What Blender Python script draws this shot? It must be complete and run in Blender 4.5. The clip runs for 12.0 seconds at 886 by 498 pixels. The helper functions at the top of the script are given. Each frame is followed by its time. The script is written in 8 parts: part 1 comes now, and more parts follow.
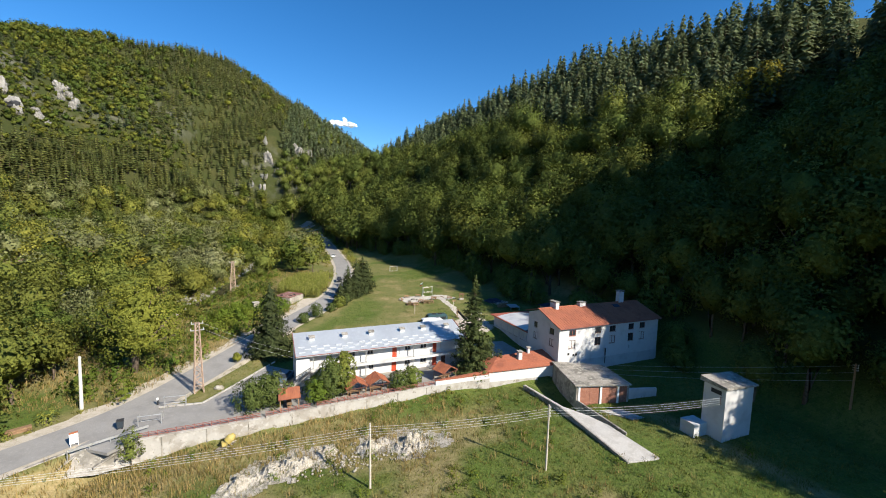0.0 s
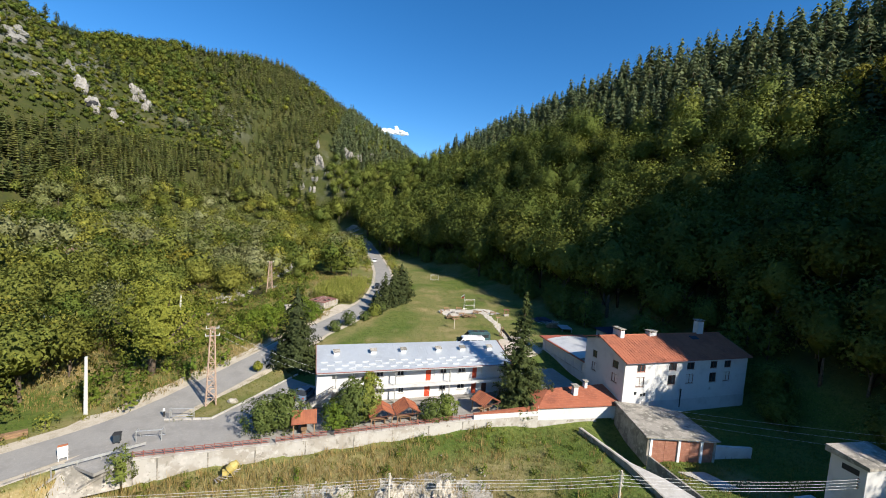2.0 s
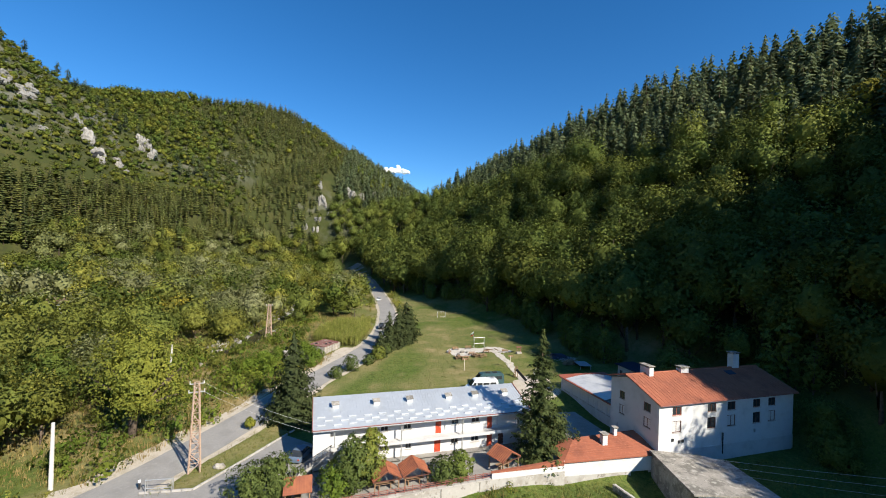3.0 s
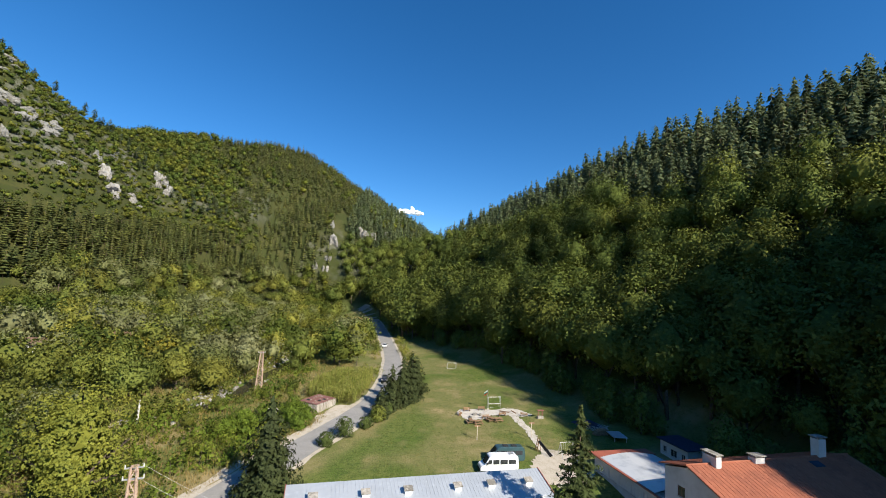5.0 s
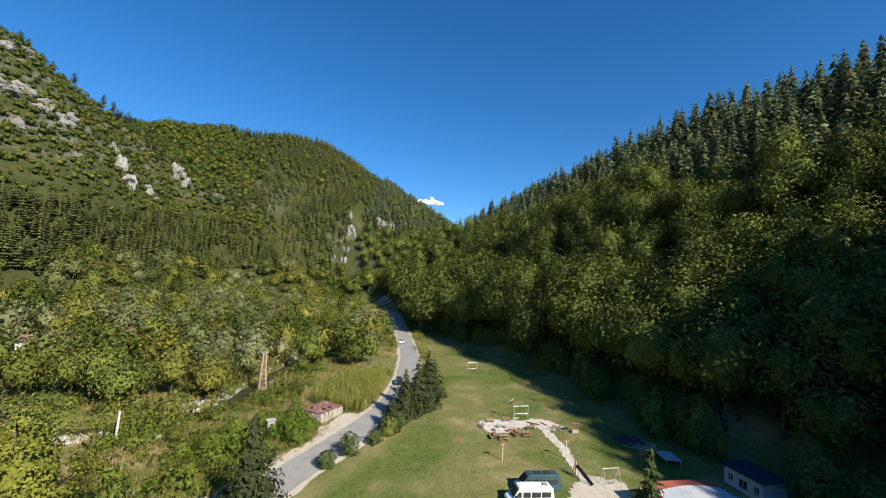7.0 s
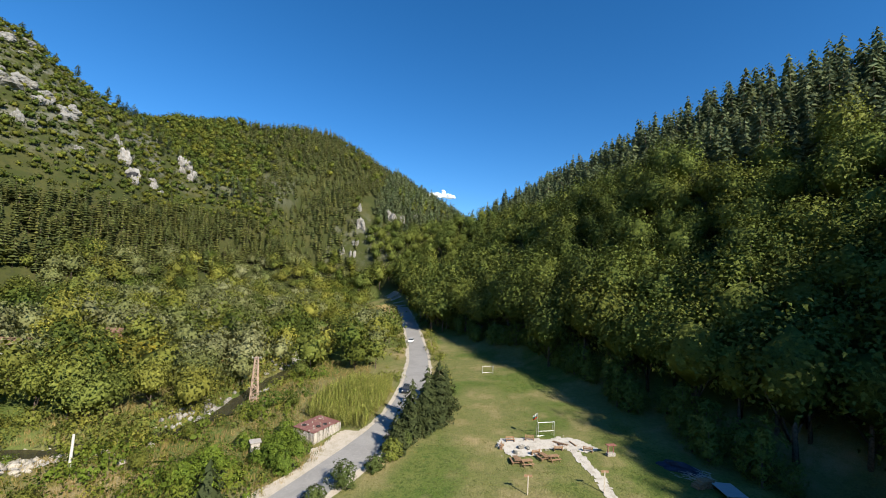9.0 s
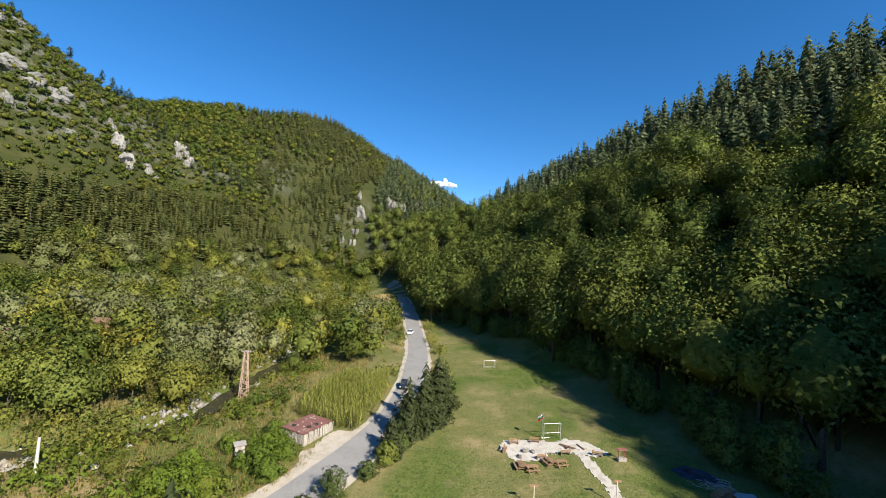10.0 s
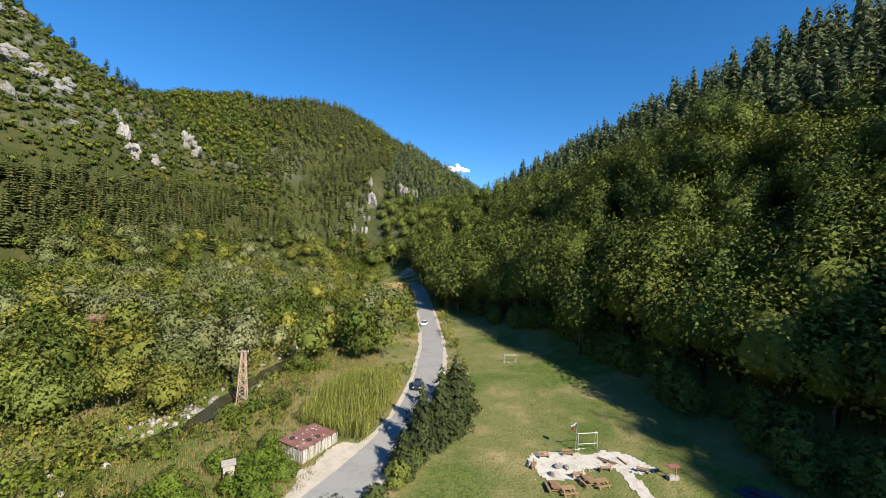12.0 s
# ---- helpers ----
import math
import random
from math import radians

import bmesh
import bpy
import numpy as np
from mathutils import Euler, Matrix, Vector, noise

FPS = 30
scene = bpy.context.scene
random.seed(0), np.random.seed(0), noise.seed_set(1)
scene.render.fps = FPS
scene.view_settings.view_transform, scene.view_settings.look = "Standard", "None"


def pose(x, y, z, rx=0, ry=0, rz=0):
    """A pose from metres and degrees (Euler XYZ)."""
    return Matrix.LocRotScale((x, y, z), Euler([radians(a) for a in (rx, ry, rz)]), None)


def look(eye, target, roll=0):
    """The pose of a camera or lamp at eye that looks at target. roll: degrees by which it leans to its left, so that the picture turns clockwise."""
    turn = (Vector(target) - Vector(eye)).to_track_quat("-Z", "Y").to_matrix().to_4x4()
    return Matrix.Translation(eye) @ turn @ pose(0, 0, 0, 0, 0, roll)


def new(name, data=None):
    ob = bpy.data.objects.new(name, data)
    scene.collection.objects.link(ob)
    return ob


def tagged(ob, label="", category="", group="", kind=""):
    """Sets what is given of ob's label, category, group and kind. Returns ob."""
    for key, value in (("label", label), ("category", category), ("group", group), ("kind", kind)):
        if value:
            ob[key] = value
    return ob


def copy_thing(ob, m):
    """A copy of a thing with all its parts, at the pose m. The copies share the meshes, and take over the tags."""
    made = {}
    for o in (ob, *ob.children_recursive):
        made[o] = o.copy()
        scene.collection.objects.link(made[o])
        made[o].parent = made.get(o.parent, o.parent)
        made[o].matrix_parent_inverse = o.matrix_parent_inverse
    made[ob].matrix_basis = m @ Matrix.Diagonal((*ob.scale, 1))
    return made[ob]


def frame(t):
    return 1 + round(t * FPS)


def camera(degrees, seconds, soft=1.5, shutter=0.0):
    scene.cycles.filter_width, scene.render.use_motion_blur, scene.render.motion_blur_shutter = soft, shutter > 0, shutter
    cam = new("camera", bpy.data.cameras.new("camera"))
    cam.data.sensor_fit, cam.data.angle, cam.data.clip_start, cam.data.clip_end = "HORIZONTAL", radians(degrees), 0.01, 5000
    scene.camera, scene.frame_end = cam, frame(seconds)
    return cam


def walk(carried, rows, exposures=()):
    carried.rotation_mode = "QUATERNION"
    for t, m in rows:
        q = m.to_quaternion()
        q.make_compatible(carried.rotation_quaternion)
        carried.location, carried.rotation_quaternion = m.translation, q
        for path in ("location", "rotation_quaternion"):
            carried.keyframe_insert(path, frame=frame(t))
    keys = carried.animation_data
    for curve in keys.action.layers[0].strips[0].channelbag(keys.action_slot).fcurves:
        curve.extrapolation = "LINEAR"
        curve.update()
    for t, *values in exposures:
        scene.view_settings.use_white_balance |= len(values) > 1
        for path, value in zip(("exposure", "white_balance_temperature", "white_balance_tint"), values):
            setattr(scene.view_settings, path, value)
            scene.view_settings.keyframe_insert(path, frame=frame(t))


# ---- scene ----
cam = camera(94.1, 12.0, 1.0)
PATH = [
    (0, (-3.249, -7.368, 29.804), (-2.758, -5.44, 29.609), 1.8),
    (0.5, (-2.728, -5.091, 29.54), (-2.257, -3.156, 29.361), 3.7),
    (1, (-2.192, -2.772, 29.349), (-1.778, -0.824, 29.17), 6.2),
    (1.5, (-1.756, -0.379, 29.125), (-1.416, 1.584, 28.945), 6.7),
    (2, (-1.352, 2.017, 28.888), (-1.071, 3.99, 28.726), 4.1),
    (2.5, (-1.019, 4.483, 28.7), (-0.757, 6.463, 28.604), 1.9),
    (3, (-0.731, 6.874, 28.663), (-0.481, 8.859, 28.669), 1.8),
    (3.5, (-0.473, 9.335, 28.66), (-0.235, 11.318, 28.761), 1.8),
    (5.5, (0.88, 20.113, 30.029), (1.038, 22.097, 30.234), 3.6),
    (6, (1.161, 23.029, 30.237), (1.291, 25.016, 30.424), 3.8),
    (6.5, (1.575, 26.095, 30.361), (1.679, 28.085, 30.533), 3.4),
    (7, (1.921, 28.93, 30.631), (2.007, 30.922, 30.783), 3.0),
    (9, (2.558, 40.734, 31.3), (2.588, 42.73, 31.417), 2.7),
    (9.5, (2.725, 43.601, 31.452), (2.753, 45.598, 31.551), 2.7),
    (10, (2.755, 46.089, 31.654), (2.782, 48.088, 31.717), 3.1),
    (10.5, (2.865, 48.337, 31.699), (2.858, 50.337, 31.717), 3.6),
    (11, (2.82, 50.657, 31.718), (2.785, 52.657, 31.723), 3.1),
    (11.5, (2.778, 53.085, 31.787), (2.737, 55.084, 31.791), 2.3),
    (12, (2.713, 55.669, 31.856), (2.676, 57.668, 31.849), 2.0),
]
walk(cam, [(t, look(eye, target, roll)) for t, eye, target, roll in PATH], [(0, 0.76), (2.5, 0.76), (3.5, 0.7), (7, 0.7), (9, 0.76), (11, 0.84), (12, 0.84)])

# ---- daylight ----
SUN_EL, SUN_AZ = 35.5, 141.5     # degrees; azimuth from +y towards +x
world = bpy.data.worlds.new("daylight")
scene.world = world
world.use_nodes = True
wn = world.node_tree.nodes
sky = wn.new("ShaderNodeTexSky")
sky.sky_type = "NISHITA"
sky.sun_disc = False
sky.sun_elevation = radians(SUN_EL)
sky.sun_rotation = radians(SUN_AZ)
sky.altitude = 900
sky.air_density = 1.0
sky.dust_density = 0.2
sky.ozone_density = 6.0
wn["Background"].inputs["Strength"].default_value = 0.10
rich = wn.new("ShaderNodeHueSaturation")
rich.inputs["Saturation"].default_value = 1.22
world.node_tree.links.new(sky.outputs[0], rich.inputs["Color"])
world.node_tree.links.new(rich.outputs[0], wn["Background"].inputs["Color"])
sun_data = bpy.data.lights.new("sun", "SUN")
sun_data.energy, sun_data.angle, sun_data.color = 5.0, radians(0.53), (1.0, 0.93, 0.80)
sun = new("sun", sun_data)
sun_dir = Vector((math.sin(radians(SUN_AZ)) * math.cos(radians(SUN_EL)), math.cos(radians(SUN_AZ)) * math.cos(radians(SUN_EL)), math.sin(radians(SUN_EL))))
sun.matrix_world = look(sun_dir * 300, (0, 0, 0))


# ---- materials ----
def mat(name, base, rough=0.8, metal=0.0, var=(), bump=(), island=0.0, obrand=0.0, translucent=0.0, spec=0.3, tone=None):
    """base colour; var: rows of (scale per metre, second colour, low, high); bump: rows of (scale, strength, distance)."""
    m = bpy.data.materials.new(name)
    m.use_nodes = True
    t = m.node_tree
    n, link = t.nodes, t.links.new
    p = n["Principled BSDF"]
    p.inputs["Roughness"].default_value = rough
    p.inputs["Metallic"].default_value = metal
    p.inputs["Specular IOR Level"].default_value = spec
    geo = n.new("ShaderNodeNewGeometry")
    col = n.new("ShaderNodeRGB")
    col.outputs[0].default_value = (*base, 1)
    out = col.outputs[0]
    for i, (scale, second, lo, hi) in enumerate(var):
        tex = n.new("ShaderNodeTexNoise")
        tex.inputs["Scale"].default_value = scale
        tex.inputs["Detail"].default_value = 4
        tex.inputs["Roughness"].default_value = 0.6
        shift = n.new("ShaderNodeVectorMath")
        shift.operation = "ADD"
        shift.inputs[1].default_value = (17.3 * i + 5, 9.1 * i, 3.7 * i)
        link(geo.outputs["Position"], shift.inputs[0])
        link(shift.outputs[0], tex.inputs["Vector"])
        ramp = n.new("ShaderNodeMapRange")
        ramp.interpolation_type = "SMOOTHSTEP"
        ramp.inputs["From Min"].default_value, ramp.inputs["From Max"].default_value = lo, hi
        link(tex.outputs["Fac"], ramp.inputs["Value"])
        mix = n.new("ShaderNodeMix")
        mix.data_type = "RGBA"
        link(ramp.outputs[0], mix.inputs["Factor"])
        link(out, mix.inputs["A"])
        mix.inputs["B"].default_value = (*second, 1)
        out = mix.outputs["Result"]
    if tone:
        # every tree of a wood has a shade of its own
        own = n.new("ShaderNodeAttribute")
        own.attribute_name = "tone"
        mix = n.new("ShaderNodeMix")
        mix.data_type = "RGBA"
        ramp = n.new("ShaderNodeMapRange")
        ramp.inputs["From Min"].default_value, ramp.inputs["To Max"].default_value = 0.35, 0.9
        link(own.outputs["Fac"], ramp.inputs["Value"])
        link(ramp.outputs[0], mix.inputs["Factor"])
        link(out, mix.inputs["A"])
        mix.inputs["B"].default_value = (*tone, 1)
        part_of = n.new("ShaderNodeMath")
        part_of.operation = "FRACT"
        more = n.new("ShaderNodeMath")
        more.operation = "MULTIPLY"
        more.inputs[1].default_value = 7.31
        link(own.outputs["Fac"], more.inputs[0])
        link(more.outputs[0], part_of.inputs[0])
        lift = n.new("ShaderNodeMapRange")
        lift.inputs["To Min"].default_value, lift.inputs["To Max"].default_value = 1.12, 0.74
        link(part_of.outputs[0], lift.inputs["Value"])
        hsv = n.new("ShaderNodeHueSaturation")
        link(lift.outputs[0], hsv.inputs["Value"])
        link(mix.outputs["Result"], hsv.inputs["Color"])
        out = hsv.outputs[0]
    if island or obrand:
        value = None
        if island:
            value = geo.outputs["Random Per Island"]
            amount = island
        if obrand:
            value = n.new("ShaderNodeObjectInfo").outputs["Random"]
            amount = obrand
        ramp = n.new("ShaderNodeMapRange")
        ramp.inputs["To Min"].default_value, ramp.inputs["To Max"].default_value = 1 - amount, 1 + amount
        link(value, ramp.inputs["Value"])
        hsv = n.new("ShaderNodeHueSaturation")
        link(ramp.outputs[0], hsv.inputs["Value"])
        link(out, hsv.inputs["Color"])
        out = hsv.outputs[0]
    link(out, p.inputs["Base Color"])
    height = None
    for scale, strength, dist in bump:
        tex = n.new("ShaderNodeTexNoise")
        tex.inputs["Scale"].default_value = scale
        tex.inputs["Detail"].default_value = 5
        link(geo.outputs["Position"], tex.inputs["Vector"])
        b = n.new("ShaderNodeBump")
        b.inputs["Strength"].default_value, b.inputs["Distance"].default_value = strength, dist
        link(tex.outputs["Fac"], b.inputs["Height"])
        if height:
            link(height, b.inputs["Normal"])
        height = b.outputs[0]
    if height:
        link(height, p.inputs["Normal"])
    if translucent:
        tr = n.new("ShaderNodeBsdfTranslucent")
        link(out, tr.inputs["Color"])
        ms = n.new("ShaderNodeMixShader")
        ms.inputs[0].default_value = translucent
        link(p.outputs[0], ms.inputs[1])
        link(tr.outputs[0], ms.inputs[2])
        link(ms.outputs[0], n["Material Output"].inputs["Surface"])
    return m


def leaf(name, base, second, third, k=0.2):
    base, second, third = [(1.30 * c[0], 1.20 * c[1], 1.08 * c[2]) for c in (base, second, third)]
    # darker fine noise paints shade into the gaps between leaves
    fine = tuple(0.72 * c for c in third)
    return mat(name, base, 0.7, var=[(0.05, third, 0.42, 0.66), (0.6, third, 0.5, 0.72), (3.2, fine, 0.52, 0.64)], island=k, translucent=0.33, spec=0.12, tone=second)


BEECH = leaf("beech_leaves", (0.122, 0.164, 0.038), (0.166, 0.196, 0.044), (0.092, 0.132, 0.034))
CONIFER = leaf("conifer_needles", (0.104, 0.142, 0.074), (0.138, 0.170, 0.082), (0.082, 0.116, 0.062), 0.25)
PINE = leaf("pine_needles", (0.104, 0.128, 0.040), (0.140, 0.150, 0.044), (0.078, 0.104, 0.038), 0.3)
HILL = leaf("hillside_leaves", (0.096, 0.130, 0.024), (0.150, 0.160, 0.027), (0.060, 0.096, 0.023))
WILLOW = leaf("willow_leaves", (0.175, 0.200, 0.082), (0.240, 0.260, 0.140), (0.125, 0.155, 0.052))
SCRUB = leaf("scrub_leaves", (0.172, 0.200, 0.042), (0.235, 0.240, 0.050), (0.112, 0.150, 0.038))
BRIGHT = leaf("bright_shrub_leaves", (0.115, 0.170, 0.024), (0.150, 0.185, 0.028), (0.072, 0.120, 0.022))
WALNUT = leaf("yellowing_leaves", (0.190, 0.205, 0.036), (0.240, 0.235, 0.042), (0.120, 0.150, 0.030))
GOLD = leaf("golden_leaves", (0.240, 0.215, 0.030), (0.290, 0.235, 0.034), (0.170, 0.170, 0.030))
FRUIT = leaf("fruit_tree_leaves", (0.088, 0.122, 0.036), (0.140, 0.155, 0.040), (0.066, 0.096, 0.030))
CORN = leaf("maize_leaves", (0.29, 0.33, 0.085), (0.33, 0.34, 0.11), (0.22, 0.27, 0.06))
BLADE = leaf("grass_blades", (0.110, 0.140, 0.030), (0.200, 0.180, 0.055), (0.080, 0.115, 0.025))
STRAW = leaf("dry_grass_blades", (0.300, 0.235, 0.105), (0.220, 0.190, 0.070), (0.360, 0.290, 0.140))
BARK = mat("bark", (0.16, 0.12, 0.09), 0.9, var=[(3, (0.08, 0.06, 0.045), 0.4, 0.65)], bump=[(9, 0.6, 0.05)])
ASPHALT = mat("asphalt", (0.30, 0.285, 0.265), 0.9, var=[(0.35, (0.25, 0.238, 0.222), 0.4, 0.65), (2.5, (0.34, 0.325, 0.30), 0.5, 0.75), (60, (0.22, 0.21, 0.20), 0.45, 0.7)], bump=[(80, 0.2, 0.01)])
YARD = mat("worn_yard_concrete", (0.30, 0.28, 0.25), 0.92, var=[(0.4, (0.23, 0.215, 0.195), 0.4, 0.65), (4, (0.36, 0.335, 0.30), 0.5, 0.75)], bump=[(40, 0.2, 0.01)])
GRAVEL = mat("pale_gravel", (0.46, 0.40, 0.32), 0.95, var=[(0.7, (0.36, 0.31, 0.23), 0.4, 0.65), (9, (0.55, 0.49, 0.41), 0.45, 0.7)], bump=[(25, 0.5, 0.03)])
CHALK = mat("white_crushed_stone", (0.42, 0.38, 0.32), 0.95, var=[(0.9, (0.27, 0.24, 0.18), 0.45, 0.62), (3.0, (0.20, 0.18, 0.12), 0.56, 0.66), (8, (0.54, 0.50, 0.44), 0.48, 0.7)], bump=[(3, 0.9, 0.25), (14, 0.8, 0.06)])
WHITE_GRAVEL = mat("white_gravel", (0.50, 0.46, 0.40), 0.95, var=[(0.8, (0.38, 0.34, 0.28), 0.45, 0.62), (7, (0.58, 0.54, 0.48), 0.48, 0.7)], bump=[(12, 0.5, 0.04)])
ROCK = mat("limestone", (0.23, 0.22, 0.20), 0.9, var=[(0.12, (0.16, 0.15, 0.125), 0.42, 0.62), (0.6, (0.31, 0.295, 0.27), 0.5, 0.72), (0.25, (0.12, 0.13, 0.07), 0.60, 0.72)], bump=[(0.5, 0.9, 0.8), (2, 0.6, 0.25)])
PALE_ROCK = mat("pale_limestone", (0.31, 0.29, 0.26), 0.9, var=[(0.15, (0.20, 0.185, 0.16), 0.42, 0.6), (0.7, (0.40, 0.375, 0.34), 0.5, 0.72)], bump=[(0.5, 0.9, 0.8), (2, 0.6, 0.25)])
WHITE_WALL = mat("white_render", (0.61, 0.605, 0.595), 0.85, var=[(0.5, (0.51, 0.50, 0.485), 0.5, 0.75), (3, (0.57, 0.56, 0.55), 0.5, 0.7)], bump=[(30, 0.1, 0.01)])
GREY_WALL = mat("grey_render", (0.55, 0.54, 0.53), 0.88, var=[(0.5, (0.46, 0.45, 0.44), 0.45, 0.7)], bump=[(30, 0.1, 0.01)])
CONCRETE = mat("weathered_concrete", (0.43, 0.405, 0.37), 0.9, var=[(0.35, (0.33, 0.30, 0.26), 0.45, 0.62), (1.6, (0.49, 0.46, 0.425), 0.5, 0.7), (1.1, (0.24, 0.215, 0.18), 0.60, 0.70), (5, (0.28, 0.26, 0.23), 0.62, 0.74)], bump=[(18, 0.3, 0.02)])
DARK_CONCRETE = mat("lichened_concrete", (0.33, 0.30, 0.26), 0.92, var=[(0.45, (0.19, 0.175, 0.15), 0.45, 0.58), (1.8, (0.42, 0.39, 0.34), 0.52, 0.66), (5, (0.15, 0.14, 0.115), 0.58, 0.68)], bump=[(4, 0.6, 0.06), (14, 0.4, 0.02)])
METAL_ROOF = mat("grey_blue_sheet_metal", (0.50, 0.53, 0.56), 0.45, 0.35, var=[(0.25, (0.45, 0.475, 0.50), 0.4, 0.7), (2, (0.54, 0.57, 0.595), 0.5, 0.75)], spec=0.5)
ZINC = mat("bright_sheet_metal", (0.72, 0.73, 0.74), 0.4, 0.3, var=[(0.6, (0.58, 0.60, 0.62), 0.45, 0.7)], spec=0.5)
RED_TILE = mat("red_roof_tiles", (0.35, 0.118, 0.066), 0.85, var=[(0.35, (0.26, 0.090, 0.054), 0.4, 0.68), (2.5, (0.41, 0.15, 0.088), 0.5, 0.75)], island=0.14, bump=[(8, 0.2, 0.02)])
RED_SHEET = mat("red_painted_sheet", (0.36, 0.105, 0.065), 0.65, var=[(0.5, (0.28, 0.085, 0.055), 0.4, 0.7)], spec=0.4)
ORANGE_TILE = mat("orange_roof_sheet", (0.34, 0.120, 0.06), 0.75, var=[(0.8, (0.24, 0.085, 0.05), 0.4, 0.7)], island=0.1)
RED_PAINT = mat("red_door_paint", (0.48, 0.07, 0.03), 0.5, var=[(2, (0.38, 0.055, 0.03), 0.45, 0.7)])
RUST = mat("rusty_steel", (0.46, 0.34, 0.26), 0.8, 0.1, var=[(2, (0.46, 0.33, 0.25), 0.45, 0.7), (7, (0.24, 0.12, 0.08), 0.5, 0.7)])
RAIL_RED = mat("faded_red_paint", (0.26, 0.10, 0.08), 0.7, var=[(3, (0.34, 0.20, 0.16), 0.5, 0.7)])
STEEL = mat("galvanised_steel", (0.55, 0.55, 0.54), 0.45, 0.6, var=[(4, (0.42, 0.42, 0.41), 0.45, 0.7)])
WOOD = mat("weathered_timber", (0.26, 0.16, 0.09), 0.8, var=[(2, (0.34, 0.21, 0.12), 0.4, 0.7), (14, (0.17, 0.10, 0.06), 0.5, 0.7)], obrand=0.15)
GREY_WOOD = mat("grey_timber", (0.42, 0.38, 0.33), 0.85, var=[(3, (0.30, 0.27, 0.23), 0.45, 0.68), (14, (0.50, 0.46, 0.41), 0.5, 0.7)], obrand=0.2)
POLE_WOOD = mat("bleached_pole_timber", (0.55, 0.48, 0.40), 0.85, var=[(2, (0.42, 0.36, 0.30), 0.45, 0.7)])
POLE_CONCRETE = mat("pole_concrete", (0.58, 0.56, 0.52), 0.85, var=[(1.5, (0.54, 0.52, 0.48), 0.45, 0.7)])
BROWN_FRAME = mat("dark_brown_frame", (0.12, 0.05, 0.035), 0.6, var=[(5, (0.08, 0.035, 0.025), 0.45, 0.7)])
DARK_GLASS = mat("window_glass", (0.03, 0.035, 0.04), 0.12, spec=0.6, var=[(1.5, (0.06, 0.06, 0.065), 0.45, 0.7)])
CURTAIN = mat("net_curtain", (0.60, 0.58, 0.55), 0.9, var=[(6, (0.48, 0.46, 0.44), 0.45, 0.7)])
BLACK = mat("black_rubber", (0.03, 0.03, 0.032), 0.85, var=[(10, (0.05, 0.05, 0.05), 0.5, 0.7)])
WHITE_PAINT = mat("white_paint", (0.80, 0.80, 0.79), 0.35, var=[(2, (0.72, 0.72, 0.71), 0.5, 0.75)], spec=0.5)
CAR_WHITE = mat("white_car_paint", (0.80, 0.81, 0.82), 0.25, var=[(1.5, (0.74, 0.75, 0.76), 0.5, 0.75)], spec=0.5)
CAR_TEAL = mat("dark_teal_car_paint", (0.06, 0.12, 0.13), 0.3, 0.3, var=[(1.5, (0.05, 0.10, 0.11), 0.45, 0.7)], spec=0.5)
CAR_BLUE = mat("blue_grey_car_paint", (0.16, 0.22, 0.30), 0.3, 0.3, var=[(1.5, (0.13, 0.18, 0.25), 0.45, 0.7)], spec=0.5)
CAR_BLACK = mat("black_car_paint", (0.03, 0.035, 0.045), 0.25, 0.3, var=[(1.5, (0.04, 0.045, 0.055), 0.45, 0.7)], spec=0.5)
YELLOW = mat("yellow_paint", (0.42, 0.34, 0.12), 0.6, var=[(3, (0.42, 0.30, 0.05), 0.45, 0.7)])
BLUE_TARP = mat("blue_tarpaulin", (0.020, 0.028, 0.055), 0.6, var=[(1.5, (0.035, 0.045, 0.075), 0.45, 0.7)])
WIRE = mat("grey_cable", (0.55, 0.55, 0.54), 0.6)
WATER = mat("stream_water", (0.045, 0.042, 0.026), 0.08, spec=0.5, var=[(0.5, (0.06, 0.052, 0.030), 0.45, 0.65)], bump=[(1.5, 0.25, 0.06)])
FLAG_W = mat("white_cloth", (0.78, 0.77, 0.75), 0.8)
FLAG_G = mat("green_cloth", (0.02, 0.22, 0.12), 0.8)
FLAG_R = mat("red_cloth", (0.50, 0.04, 0.03), 0.8)


# ---- builders ----
def box(bm, x0, x1, y0, y1, z0, z1, m=None):
    c = [Vector((x, y, z)) for z in (z0, z1) for x, y in ((x0, y0), (x1, y0), (x1, y1), (x0, y1))]
    vs = [bm.verts.new(m @ p if m else p) for p in c]
    for f in ((3, 2, 1, 0), (4, 5, 6, 7), (0, 1, 5, 4), (1, 2, 6, 5), (2, 3, 7, 6), (3, 0, 4, 7)):
        bm.faces.new([vs[i] for i in f])


def rod(bm, a, b, r0, r1=None, n=6, caps=True):
    a, b = Vector(a), Vector(b)
    r1 = r0 if r1 is None else r1
    q = (b - a).to_track_quat("Z", "Y").to_matrix()
    rings = []
    for p, r in ((a, r0), (b, r1)):
        rings.append([bm.verts.new(p + q @ Vector((r * math.cos(6.2832 * i / n), r * math.sin(6.2832 * i / n), 0))) for i in range(n)])
    for i in range(n):
        bm.faces.new((rings[0][i], rings[0][(i + 1) % n], rings[1][(i + 1) % n], rings[1][i]))
    if caps and n > 2:
        bm.faces.new(rings[0][::-1])
        bm.faces.new(rings[1])


